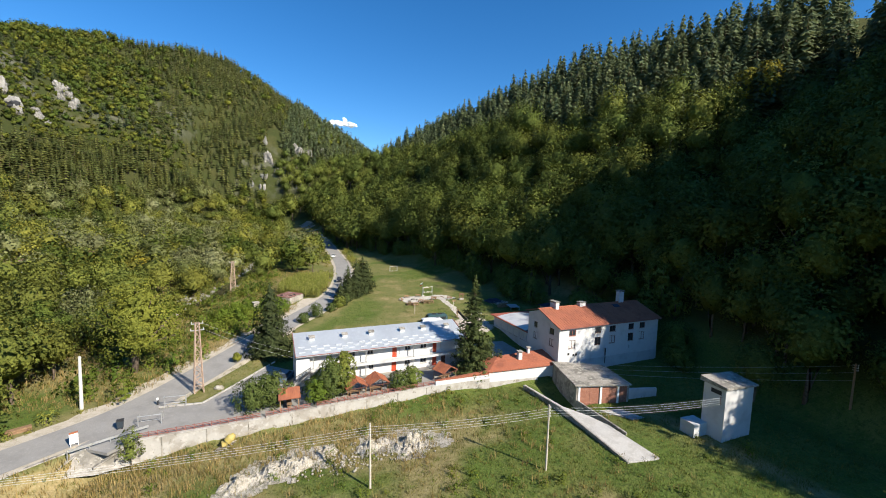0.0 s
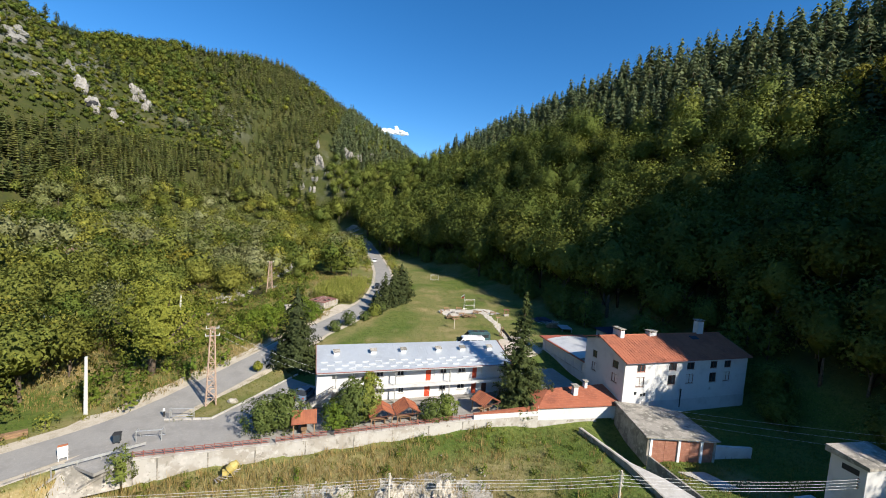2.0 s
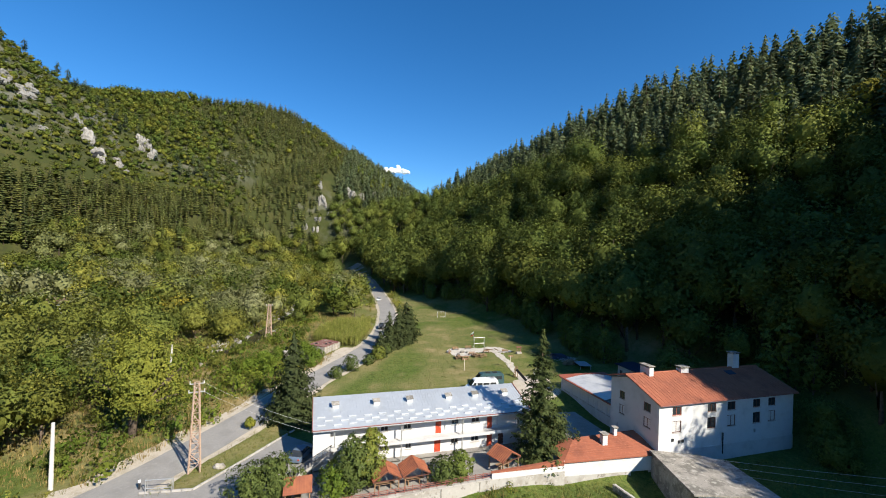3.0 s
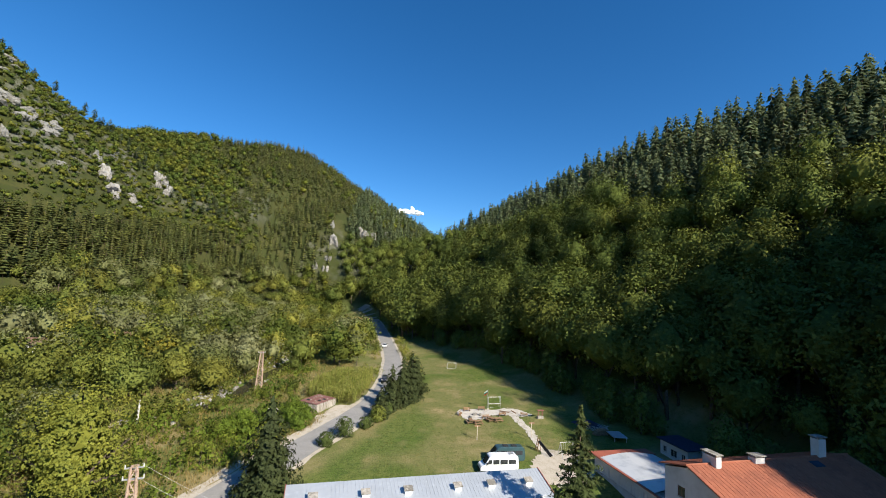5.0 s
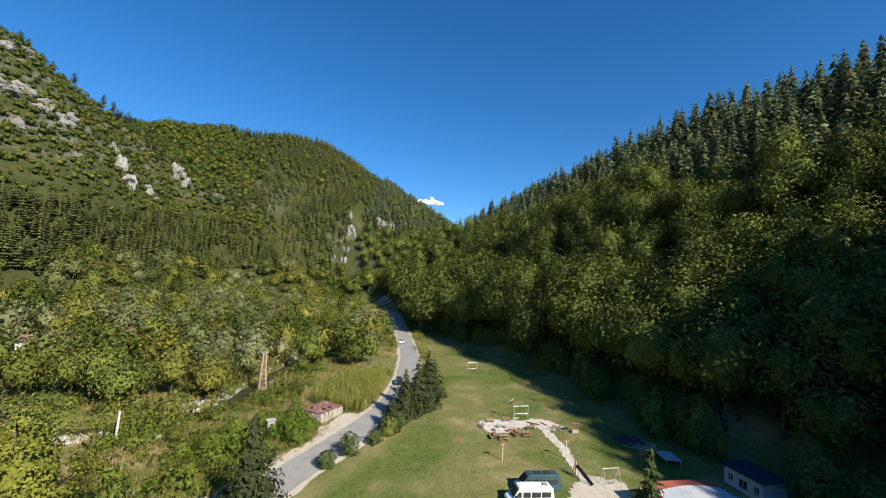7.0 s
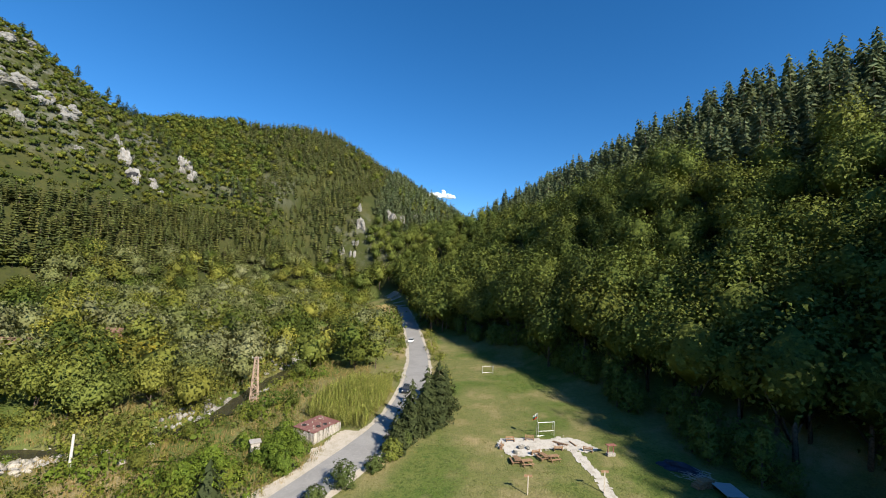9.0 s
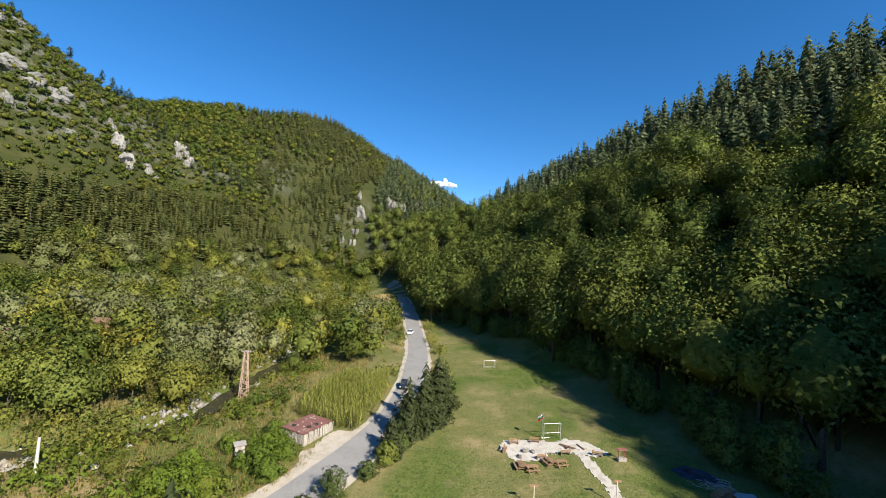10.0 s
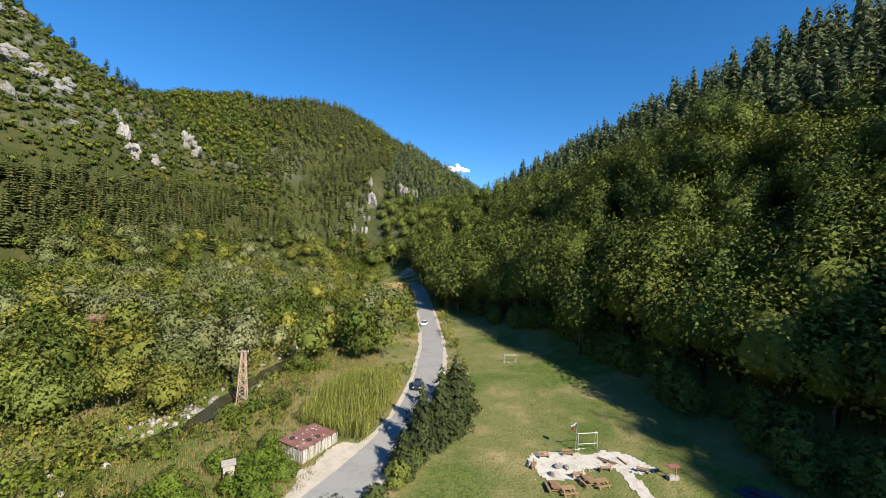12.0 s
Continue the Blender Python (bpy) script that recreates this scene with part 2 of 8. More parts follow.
def beam(bm, a, b, w, h):
    """A square bar from a to b."""
    a, b = Vector(a), Vector(b)
    q = (b - a).to_track_quat("Z", "Y").to_matrix().to_4x4()
    box(bm, -w / 2, w / 2, -h / 2, h / 2, 0, (b - a).length, Matrix.Translation(a) @ q)


def prism(bm, pts, z0, z1):
    """A polygon of (x, y) or (x, y, ztop) drawn up from z0; z0 may be a number below each corner when z1 is None."""
    low = [bm.verts.new((p[0], p[1], z0)) for p in pts]
    top = [bm.verts.new((p[0], p[1], p[2] if len(p) > 2 else z1)) for p in pts]
    n = len(pts)
    bm.faces.new(low[::-1])
    bm.faces.new(top)
    for i in range(n):
        bm.faces.new((low[i], low[(i + 1) % n], top[(i + 1) % n], top[i]))


def hull(bm, profile, y0, y1, taper=0.0, top_z=None):
    """A profile of (x, z) drawn from y0 to y1; points above top_z draw in by taper."""
    rows = []
    for y in (y0, y1):
        s = 1 if y == y0 else -1
        rows.append([bm.verts.new((x, y + s * (taper if top_z is not None and z > top_z else 0), z)) for x, z in profile])
    n = len(profile)
    bm.faces.new(rows[0][::-1])
    bm.faces.new(rows[1])
    for i in range(n):
        bm.faces.new((rows[0][i], rows[0][(i + 1) % n], rows[1][(i + 1) % n], rows[1][i]))


def finish(bm, name, material, bevel=0.0, smooth=False):
    if bevel:
        bmesh.ops.bevel(bm, geom=bm.edges[:], offset=bevel, segments=1, affect="EDGES", clamp_overlap=True)
    bmesh.ops.recalc_face_normals(bm, faces=bm.faces[:])
    me = bpy.data.meshes.new(name)
    bm.to_mesh(me)
    bm.free()
    me.materials.append(material)
    if smooth:
        me.shade_smooth()
    return me


def part(name, bm, material, parent, label="", bevel=0.0, smooth=False):
    ob = new(name, finish(bm, name, material, bevel, smooth))
    ob.parent = parent
    if label:
        ob["label"] = label
    return ob


def share(name, me, parent, m):
    ob = new(name, me)
    ob.parent = parent
    ob.matrix_basis = m
    return ob


def thing(name, label, category, m, group="", kind=""):
    ob = new(name)
    ob.empty_display_size = 0.3
    ob.matrix_basis = m
    return tagged(ob, label, category, group, kind)


def single(name, bm, material, label, category, group="", kind="", bevel=0.0, m=None, smooth=False):
    ob = new(name, finish(bm, name, material, bevel, smooth))
    if m:
        ob.matrix_basis = m
    return tagged(ob, label, category, group, kind)


def raw(name, verts, tris, mats, index=None, smooth=False):
    """A mesh from numpy arrays."""
    me = bpy.data.meshes.new(name)
    k = len(tris)
    me.vertices.add(len(verts))
    me.vertices.foreach_set("co", np.ascontiguousarray(verts, np.float32).ravel())
    me.loops.add(3 * k)
    me.loops.foreach_set("vertex_index", np.ascontiguousarray(tris, np.int32).ravel())
    me.polygons.add(k)
    me.polygons.foreach_set("loop_start", np.arange(0, 3 * k, 3, dtype=np.int32))
    me.polygons.foreach_set("loop_total", np.full(k, 3, np.int32))
    for m in mats:
        me.materials.append(m)
    if index is not None:
        me.polygons.foreach_set("material_index", np.ascontiguousarray(index, np.int32))
    if smooth:
        me.polygons.foreach_set("use_smooth", np.ones(k, bool))
    me.update(calc_edges=True)
    me.validate()
    return me


# ---- the lie of the land ----
def smooth01(t):
    t = np.clip(t, 0, 1)
    return t * t * (3 - 2 * t)


def along(px, py, line):
    """Distance to a polyline of (x, y, value), the value at the nearest place, and the side (left of it is positive)."""
    best = np.full(px.shape, 1e9)
    val, side = np.zeros(px.shape), np.zeros(px.shape)
    for (ax, ay, av), (bx, by, bv) in zip(line, line[1:]):
        dx, dy = bx - ax, by - ay
        t = np.clip(((px - ax) * dx + (py - ay) * dy) / (dx * dx + dy * dy), 0, 1)
        d = np.hypot(px - ax - t * dx, py - ay - t * dy)
        near = d < best
        best = np.where(near, d, best)
        val = np.where(near, av + t * (bv - av), val)
        side = np.where(near, np.sign(dx * (py - ay) - dy * (px - ax)), side)
    return best, val, side


def fbm(x, y, scale, octaves=4, seed=0):
    """Value noise on arrays, about -1 to 1."""
    total, amp, norm = np.zeros(x.shape), 1.0, 0.0
    for o in range(octaves):
        u, v = x / scale + 31.7 * o + seed, y / scale + 11.3 * o - seed
        iu, iv = np.floor(u), np.floor(v)
        fu, fv = u - iu, v - iv
        fu, fv = fu * fu * (3 - 2 * fu), fv * fv * (3 - 2 * fv)

        def h(a, b):
            s = np.sin(a * 127.1 + b * 311.7 + seed * 7.3) * 43758.5453
            return 2 * (s - np.floor(s)) - 1
        n = (h(iu, iv) * (1 - fu) + h(iu + 1, iv) * fu) * (1 - fv) + (h(iu, iv + 1) * (1 - fu) + h(iu + 1, iv + 1) * fu) * fv
        total += n * amp
        norm += amp
        amp *= 0.5
        scale *= 0.5
    return total / norm


ROAD = [(-330, -260, 0), (-200, -120, 0), (-90, -8, 0), (-60, 23, 0), (-40, 46.5, 0), (-32.6, 55, 0), (-27, 66, 0), (-21, 80, 0), (-14.4, 95, 0), (-8.5, 108, 0), (-4.5, 119, 0), (-2.3, 131, 0), (-1.2, 152, 0), (-2.5, 186, 0), (-11, 268, 0), (-15.5, 302, 0), (-22, 340, 0), (-36, 384, 0)]
RIVER = [(-300, -150, 0), (-150, 20, 0), (-100, 80, 0), (-74, 102, 0), (-57, 107, 0), (-44, 114, 0), (-39.2, 123, 0), (-39, 133, 0), (-38.2, 146, 0), (-35.5, 162, 0), (-38, 186, 0), (-43, 206, 0), (-48, 260, 0), (-55, 330, 0), (-50, 372, 0), (-40, 398, 0)]
# crest below y = 120 is unseen; heights set to shape its shadow
RIGHT_CREST = [(165, -400, 86), (170, -200, 87), (157, -60, 86), (150, -32, 84), (147, -20, 92), (144, -6, 106), (143, 8, 112), (142, 22, 107), (142, 33, 97), (142, 40, 90), (143, 48, 74), (147, 60, 60), (158, 84, 72), (168, 116, 108), (152, 180, 112), (137, 226, 116), (112, 279, 107), (94, 389, 105), (80, 520, 92), (90, 700, 70), (160, 1000, 150)]
NOSE = [(94, 389, 103), (60, 392, 90), (28, 392, 70), (-4, 388, 37), (-27, 383, 3)]
SPUR = [(-520, -300, 250), (-470, 100, 262), (-294, 318, 181), (-262, 388, 149), (-190, 392, 99), (-139, 384, 56), (-101, 346, 26)]
MAIN = [(-900, 420, 280), (-560, 560, 250), (-380, 628, 234), (-343, 632, 241), (-310, 632, 236), (-280, 636, 246), (-262, 640, 240), (-199, 630, 234), (-165, 632, 223), (-100, 572, 167), (-58, 557, 141), (-20, 549, 114), (12, 556, 93), (70, 600, 40)]
FAR = [(-900, 1700, 300), (-240, 1800, 320), (-70, 1850, 332), (0, 1860, 328), (64, 1870, 340), (142, 1880, 322), (330, 1900, 290), (900, 1700, 380)]
WALL = [(-27.4, 49.2, 0), (-12.97, 51.75, 0), (-6.2, 53.1, 0), (12.6, 57.0, 0), (22.6, 58.3, 0), (36.3, 59.2, 0)]


def front_side(x, y):
    """Metres in front of the retaining wall (towards -y), between its ends."""
    wy = np.interp(x, [-60, -36.8, -33.9, -27.4, -12.97, -6.2, 12.6, 22.6, 36.3, 70], [20, 44.2, 47.3, 49.2, 51.75, 53.1, 57.0, 58.3, 59.2, 62.5])
    return wy - y


def valley_line(y):
    """Height of the valley floor along its length."""
    return np.interp(y, [-300, 62, 74, 116, 157, 275, 341, 400, 1300], [-2, 0, 0.5, 2.6, 3.9, 5.2, 6.2, 8, 30])


def floor_height(x, y):
    z = valley_line(y)
    # the rough grass below the retaining wall lies lower than the yard
    f = front_side(x, y)
    low = -2.3 + 0.04 * np.clip(x, -35, 60) - 0.6 * np.exp(-((x - 40) / 8) ** 2 - ((y - 46) / 5) ** 2) - 1.7 * np.exp(-((x - 33.6) / 1.8) ** 2 - ((y - 52) / 8) ** 2) + 0.95 * np.exp(-(np.clip(f, 0, 60) / 4.5) ** 2) * smooth01((x + 27) / 5) * smooth01((24 - x) / 10) + 0.25 * fbm(x, y, 9, 3, 2.0) + 0.02 * np.clip(f - 25, 0, 200)
    d_road, _, s_road = along(x, y, ROAD)
    right = np.clip(d_road - 4.2, 0, 5) / 5 * (s_road < 0)
    k = smooth01((f + 1.1) / 1.0) * smooth01(right * 2.2)
    z = z * (1 - k) + low * k
    # level yard round the houses
    yard = smooth01((x + 22) / 5) * smooth01((64 - x) / 3) * smooth01((y - 45) / 5) * smooth01((84 - y) / 10) * (1 - k)
    z = z * (1 - yard) + (-0.25) * yard
    return z


def land(x, y):
    z = floor_height(x, y)
    dr, _, s = along(x, y, RIVER)
    z = z - 2.3 * np.exp(-(dr / 5.0) ** 2)
    d_road, _, s_road = along(x, y, ROAD)
    away = smooth01((d_road - 5) / 20)
    z = z + away * 0.35 * fbm(x, y, 16, 3, 5.0) * smooth01((y - 75) / 20)
    left = smooth01((-x - 60) / 60)
    z = z + 5 * left * smooth01((y + 50) / 100)
    for line, k, rough, seed in ((RIGHT_CREST, 0.97, 4, 1.0), (NOSE, 1.05, 2, 6.0), (SPUR, 1.04, 7, 2.0), (MAIN, 0.62, 9, 3.0), (FAR, 0.5, 20, 4.0)):
        m = np.full(x.shape, -900.0)
        for p, q in zip(line, line[1:]):
            d, h, sd = along(x, y, [p, q])
            # unseen slope below y = 40 is steepened so that the houses stay sunlit
            slope = np.where(sd > 0, np.interp(y, [40, 75, 95, 160], [1.45, 1.2, 1.16, 1.0]), 0.55) if line is RIGHT_CREST else k
            fall = slope * (np.sqrt(d * d + 36) - 6)
            if line is MAIN:
                # crags break off steeply above the far end of the valley
                fall = fall + smooth01((x + 150) / 40) * 0.95 * 10 * np.log1p(np.exp(np.clip((d - 142) / 10, -30, 30)))
            if line is RIGHT_CREST:
                # farther up the valley the slope is steep at its foot and gentler above
                turn = np.interp(y, [95, 160], [60, 75])
                bent = 0.82 * d + 0.47 * 9 * np.log1p(np.exp(np.clip((d - turn) / 9, -30, 30)))
                fall = np.where(sd > 0, fall + smooth01((y - 72) / 40) * smooth01((330 - y) / 60) * (bent - fall), fall)
            m = np.maximum(m, h - fall)
        m = m + rough * fbm(x, y, 45 + rough * 4, 4, seed) * smooth01((m - z) / 25)
        soft = 5.0
        t = np.clip((m - z) / soft, -40, 40)
        gain = soft * np.log1p(np.exp(t)) * np.where(t > -6, 1, 0)
        if line is RIGHT_CREST:
            # the slope is cut back behind the houses
            gain = gain * (1 - smooth01((86 - y) / 14) * (1 - smooth01((x - 61) / 9)))
        z = z + gain
    return z


def land_at(x, y):
    return float(land(np.array([x], float), np.array([y], float))[0])


def spread(lo, hi, a, b, step, grow):
    core = list(np.arange(a, b + 0.01, step))
    s, p = step, a
    before = []
    while p > lo:
        s *= grow
        p -= s
        before.append(p)
    s, p = step, b
    after = []
    while p < hi:
        s *= grow
        p += s
        after.append(p)
    return np.array(before[::-1] + core + after)


gx = spread(-2600, 2600, -90, 72, 1.2, 1.055)
gy = spread(-1800, 2900, 26, 165, 1.2, 1.05)
GX, GY = np.meshgrid(gx, gy)
GZ = land(GX, GY)
nx, ny = len(gx), len(gy)
ids = np.arange(nx * ny).reshape(ny, nx)
quads = np.stack([ids[:-1, :-1], ids[:-1, 1:], ids[1:, 1:], ids[1:, :-1]], -1).reshape(-1, 4)
tris = np.concatenate([quads[:, [0, 1, 2]], quads[:, [0, 2, 3]]])


def ground_material():
    m = bpy.data.materials.new("meadow_and_hillside")
    m.use_nodes = True
    t = m.node_tree
    n, link = t.nodes, t.links.new
    p = n["Principled BSDF"]
    p.inputs["Roughness"].default_value = 0.95
    p.inputs["Specular IOR Level"].default_value = 0.1
    geo = n.new("ShaderNodeNewGeometry")

    def noise_fac(scale, lo, hi, off):
        tex = n.new("ShaderNodeTexNoise")
        tex.inputs["Scale"].default_value = scale
        tex.inputs["Detail"].default_value = 5
        tex.inputs["Roughness"].default_value = 0.65
        sh = n.new("ShaderNodeVectorMath")
        sh.operation = "ADD"
        sh.inputs[1].default_value = (off, off * 1.7, 0)
        link(geo.outputs["Position"], sh.inputs[0])
        link(sh.outputs[0], tex.inputs["Vector"])
        r = n.new("ShaderNodeMapRange")
        r.interpolation_type = "SMOOTHSTEP"
        r.inputs["From Min"].default_value, r.inputs["From Max"].default_value = lo, hi
        link(tex.outputs["Fac"], r.inputs["Value"])
        return r.outputs[0]

    def mixed(fac, a, b):
        x = n.new("ShaderNodeMix")
        x.data_type = "RGBA"
        link(fac, x.inputs["Factor"])
        for s, c in (("A", a), ("B", b)):
            if isinstance(c, tuple):
                x.inputs[s].default_value = (*c, 1)
            else:
                link(c, x.inputs[s])
        return x.outputs["Result"]

    def attr(name):
        a = n.new("ShaderNodeAttribute")
        a.attribute_name = name
        return a.outputs["Fac"]

    def times(a, b, add=0.0):
        x = n.new("ShaderNodeMath")
        x.operation = "MULTIPLY_ADD"
        link(a, x.inputs[0])
        link(b, x.inputs[1])
        x.inputs[2].default_value = add
        x.use_clamp = True
        return x.outputs[0]

    grass = mixed(noise_fac(0.12, 0.40, 0.62, 3), (0.086, 0.128, 0.024), (0.128, 0.150, 0.038))
    grass = mixed(noise_fac(0.9, 0.45, 0.70, 8), grass, (0.062, 0.102, 0.020))
    grass = mixed(noise_fac(2.2, 0.50, 0.62, 16), grass, (0.060, 0.088, 0.020))
    grass = mixed(noise_fac(6.0, 0.50, 0.75, 12), grass, (0.185, 0.180, 0.070))
    dry = mixed(noise_fac(0.8, 0.4, 0.65, 21), (0.30, 0.235, 0.115), (0.215, 0.180, 0.075))
    dry = mixed(noise_fac(5.0, 0.5, 0.72, 25), dry, (0.36, 0.295, 0.165))
    col = mixed(attr("dry"), grass, dry)
    wood = mixed(noise_fac(0.05, 0.4, 0.65, 31), (0.044, 0.053, 0.015), (0.068, 0.067, 0.022))
    wood = mixed(noise_fac(0.5, 0.48, 0.66, 35), wood, (0.042, 0.046, 0.018))
    col = mixed(attr("wood"), col, wood)
    rock = mixed(noise_fac(0.10, 0.42, 0.62, 41), (0.25, 0.235, 0.21), (0.17, 0.16, 0.13))
    rock = mixed(noise_fac(0.7, 0.5, 0.7, 44), rock, (0.32, 0.305, 0.28))
    col = mixed(times(attr("rock"), noise_fac(0.07, 0.46, 0.58, 51)), col, rock)
    link(col, p.inputs["Base Color"])
    tex = n.new("ShaderNodeTexNoise")
    tex.inputs["Scale"].default_value = 3.0
    tex.inputs["Detail"].default_value = 6
    link(geo.outputs["Position"], tex.inputs["Vector"])
    b = n.new("ShaderNodeBump")
    b.inputs["Strength"].default_value, b.inputs["Distance"].default_value = 0.8, 0.25
    link(tex.outputs["Fac"], b.inputs["Height"])
    link(b.outputs[0], p.inputs["Normal"])
    return m


GROUND = ground_material()
me = raw("ground", np.stack([GX, GY, GZ], -1).reshape(-1, 3), tris, [GROUND], smooth=True)
FZ = floor_height(GX, GY)
hill = smooth01((GZ - FZ - 4) / 6)
d_road, _, s_road = along(GX, GY, ROAD)
f = front_side(GX, GY)
dry = 0.75 * smooth01(1 - np.abs(f - 3.5) / 6.5) * smooth01((8 - GX) / 12) * (s_road < 0) * (f > 0)       # straw along the foot of the wall
dry += 0.8 * smooth01(0.35 + 2.4 * fbm(GX, GY, 9, 4, 9.0)) * smooth01((f - 3) / 6) * smooth01((48 - GX) / 22) * (s_road < 0) * (f > 0)
dry += 0.8 * smooth01(1 - np.abs(GX - (47.5 - (GY - 28) * 0.22)) / 2.6) * smooth01((50 - GY) / 6) * (s_road < 0)       # worn track
dry += 0.55 * smooth01(0.1 + 2 * fbm(GX, GY, 7, 3, 4.0)) * smooth01((GX - 5) / 8) * smooth01((GY - 84) / 6) * smooth01((126 - GY) / 12) * (1 - hill)   # trodden play ground
dry += 0.8 * smooth01(1 - np.abs(d_road - 5.5) / 3.5) * smooth01(0.5 + fbm(GX, GY, 8, 3, 1.0))
dry += 0.5 * smooth01(0.1 + 2 * fbm(GX, GY, 14, 3, 6.0)) * (s_road > 0) * (1 - hill) + 0.6 * smooth01(0.45 + 2 * fbm(GX, GY, 9, 3, 16.0)) * (s_road > 0) * smooth01((GX + 62) / 6) * smooth01((108 - GY) / 8) * smooth01((GY - 66) / 8)
mown = (GX > -4) * (GY > 84) * (s_road < 0) * (1 - hill)
dry += 0.34 * smooth01(0.25 + 2.4 * fbm(GX, GY, 13, 4, 7.0)) * mown + 0.34 * smooth01(-0.15 + 2.6 * fbm(GX, GY, 3.2, 3, 27.0)) * mown
dry += 0.7 * smooth01(0.5 + 1.6 * fbm(GX, GY, 6, 3, 26.0)) * smooth01((GX + 66) / 8) * smooth01((-26 - GX) / 8) * smooth01((GY - 80) / 8) * smooth01((106 - GY) / 6)
d_spur, _, _ = along(GX, GY, SPUR)
d_main, _, _ = along(GX, GY, MAIN)
rock = smooth01((GZ - 75) / 30) * smooth01((GY - 150) / 80) * smooth01((470 - GY) / 60) * (GX < -110) + 0.7 * smooth01((GZ - 30) / 12) * smooth01((95 - GZ) / 25) * (GX < -30) * (GX > -95) * smooth01((GY - 385) / 15)
for key, value in (("dry", dry), ("wood", hill), ("rock", 0.4 * np.clip(rock, 0, 1))):
    me.attributes.new(key, "FLOAT", "POINT").data.foreach_set("value", np.clip(value, 0, 1).astype(np.float32).ravel())
ground = tagged(new("ground", me), "grassy valley floor between steep wooded mountainsides", "ground", kind="structure")


def patch(name, corners, lift, material, label, category, step=0.6, ragged=0.5, seed=1):
    """A ragged-edged area that lies on the land."""
    P = np.array(corners, float)
    X, Y = np.meshgrid(np.arange(P[:, 0].min() - 1, P[:, 0].max() + 1, step), np.arange(P[:, 1].min() - 1, P[:, 1].max() + 1, step))
    cx, cy = X[:-1, :-1] + step / 2 + ragged * fbm(X[:-1, :-1], Y[:-1, :-1], 2.2, 2, seed), Y[:-1, :-1] + step / 2 + ragged * fbm(X[:-1, :-1], Y[:-1, :-1], 2.2, 2, seed + 9)
    inside = np.zeros(cx.shape, bool)
    for (ax, ay), (bx, by) in zip(P, np.roll(P, -1, 0)):
        hit = ((ay > cy) != (by > cy)) & (cx < (bx - ax) * (cy - ay) / (by - ay + 1e-9) + ax)
        inside ^= hit
    idx = np.arange(X.size).reshape(X.shape)
    q = np.stack([idx[:-1, :-1], idx[:-1, 1:], idx[1:, 1:], idx[1:, :-1]], -1)[inside]
    used, inv = np.unique(q, return_inverse=True)
    inv = inv.reshape(q.shape)
    jx = X.ravel()[used] + 0.25 * step * np.sin(used * 12.9)
    jy = Y.ravel()[used] + 0.25 * step * np.sin(used * 7.3)
    vs = np.column_stack([jx, jy, land(jx, jy) + lift])
    me = raw(name, vs, np.concatenate([inv[:, [0, 1, 2]], inv[:, [0, 2, 3]]]), [material], smooth=True)
    return tagged(new(name, me), label, category, kind="structure")


def ribbon(name, line, half, lift, material, label, category, step=3.0, t0=0, t1=1e9, offset=0.0, edge=0.0, seed=1, base=None, cross=4):
    """A strip that lies on the land along a line."""
    pts, run = [], 0.0
    fine = []
    P = [Vector((a, b)) for a, b, *_ in line]
    for i in range(len(P) - 1):
        p0, p1, p2, p3 = P[max(i - 1, 0)], P[i], P[i + 1], P[min(i + 2, len(P) - 1)]
        k = max(2, int((p2 - p1).length / step))
        for j in range(k):
            t = j / k
            fine.append(0.5 * ((2 * p1) + (p2 - p0) * t + (2 * p0 - 5 * p1 + 4 * p2 - p3) * t * t + (3 * p1 - p0 - 3 * p2 + p3) * t ** 3))
    fine.append(P[-1])
    rows = []
    rnd = random.Random(seed)
    for i, p in enumerate(fine):
        d = (fine[min(i + 1, len(fine) - 1)] - fine[max(i - 1, 0)]).normalized()
        nrm = Vector((-d.y, d.x))
        w0, w1 = half + edge * (rnd.random() - 0.5), half + edge * (rnd.random() - 0.5)
        row = []
        for j in range(cross + 1):
            q = p + nrm * (offset - w0 + (w0 + w1) * j / cross)
            row.append(q)
        rows.append(row)
    flat = np.array([[q.x, q.y] for r in rows for q in r])
    z = (base or land)(flat[:, 0], flat[:, 1]) + lift
    vs = np.column_stack([flat, z])
    w = cross + 1
    t = []
    for i in range(len(rows) - 1):
        for j in range(cross):
            a = i * w + j
            t += [(a, a + w, a + w + 1), (a, a + w + 1, a + 1)]
    me = raw(name, vs, np.array(t)[:, ::-1], [material], smooth=True)
    return tagged(new(name, me), label, category, kind="structure")


road = ribbon("road", ROAD, 2.95, 0.10, ASPHALT, "sun-bleached grey asphalt country road without lane marks", "road", edge=0.12)
ribbon("road_shoulder", ROAD, 3.9, 0.05, GRAVEL, "pale gravel shoulder along both sides of the road", "road shoulder", edge=0.7, seed=3)


ribbon("dirt_verge", ROAD[3:10], 1.1, 0.045, GRAVEL, "sandy trodden verge beside the road", "verge", offset=4.5, edge=1.5, seed=5)


def water_height(x, y):
    return valley_line(y) - 1.5


ribbon("water", RIVER, 1.8, 0.0, WATER, "shallow brown mountain stream between pale stones", "stream", base=water_height, seed=8, edge=1.5)


# ---- trees ----
def unit(v):
    return v / np.maximum(np.linalg.norm(v, axis=1, keepdims=True), 1e-6)


def ico(detail):
    bm = bmesh.new()
    bmesh.ops.create_icosphere(bm, subdivisions=detail, radius=1)
    v = np.array([p.co[:] for p in bm.verts])
    t = np.array([[p.index for p in f.verts] for f in bm.faces])
    bm.free()
    return v, t


BALL = {1: ico(1), 2: ico(2)}


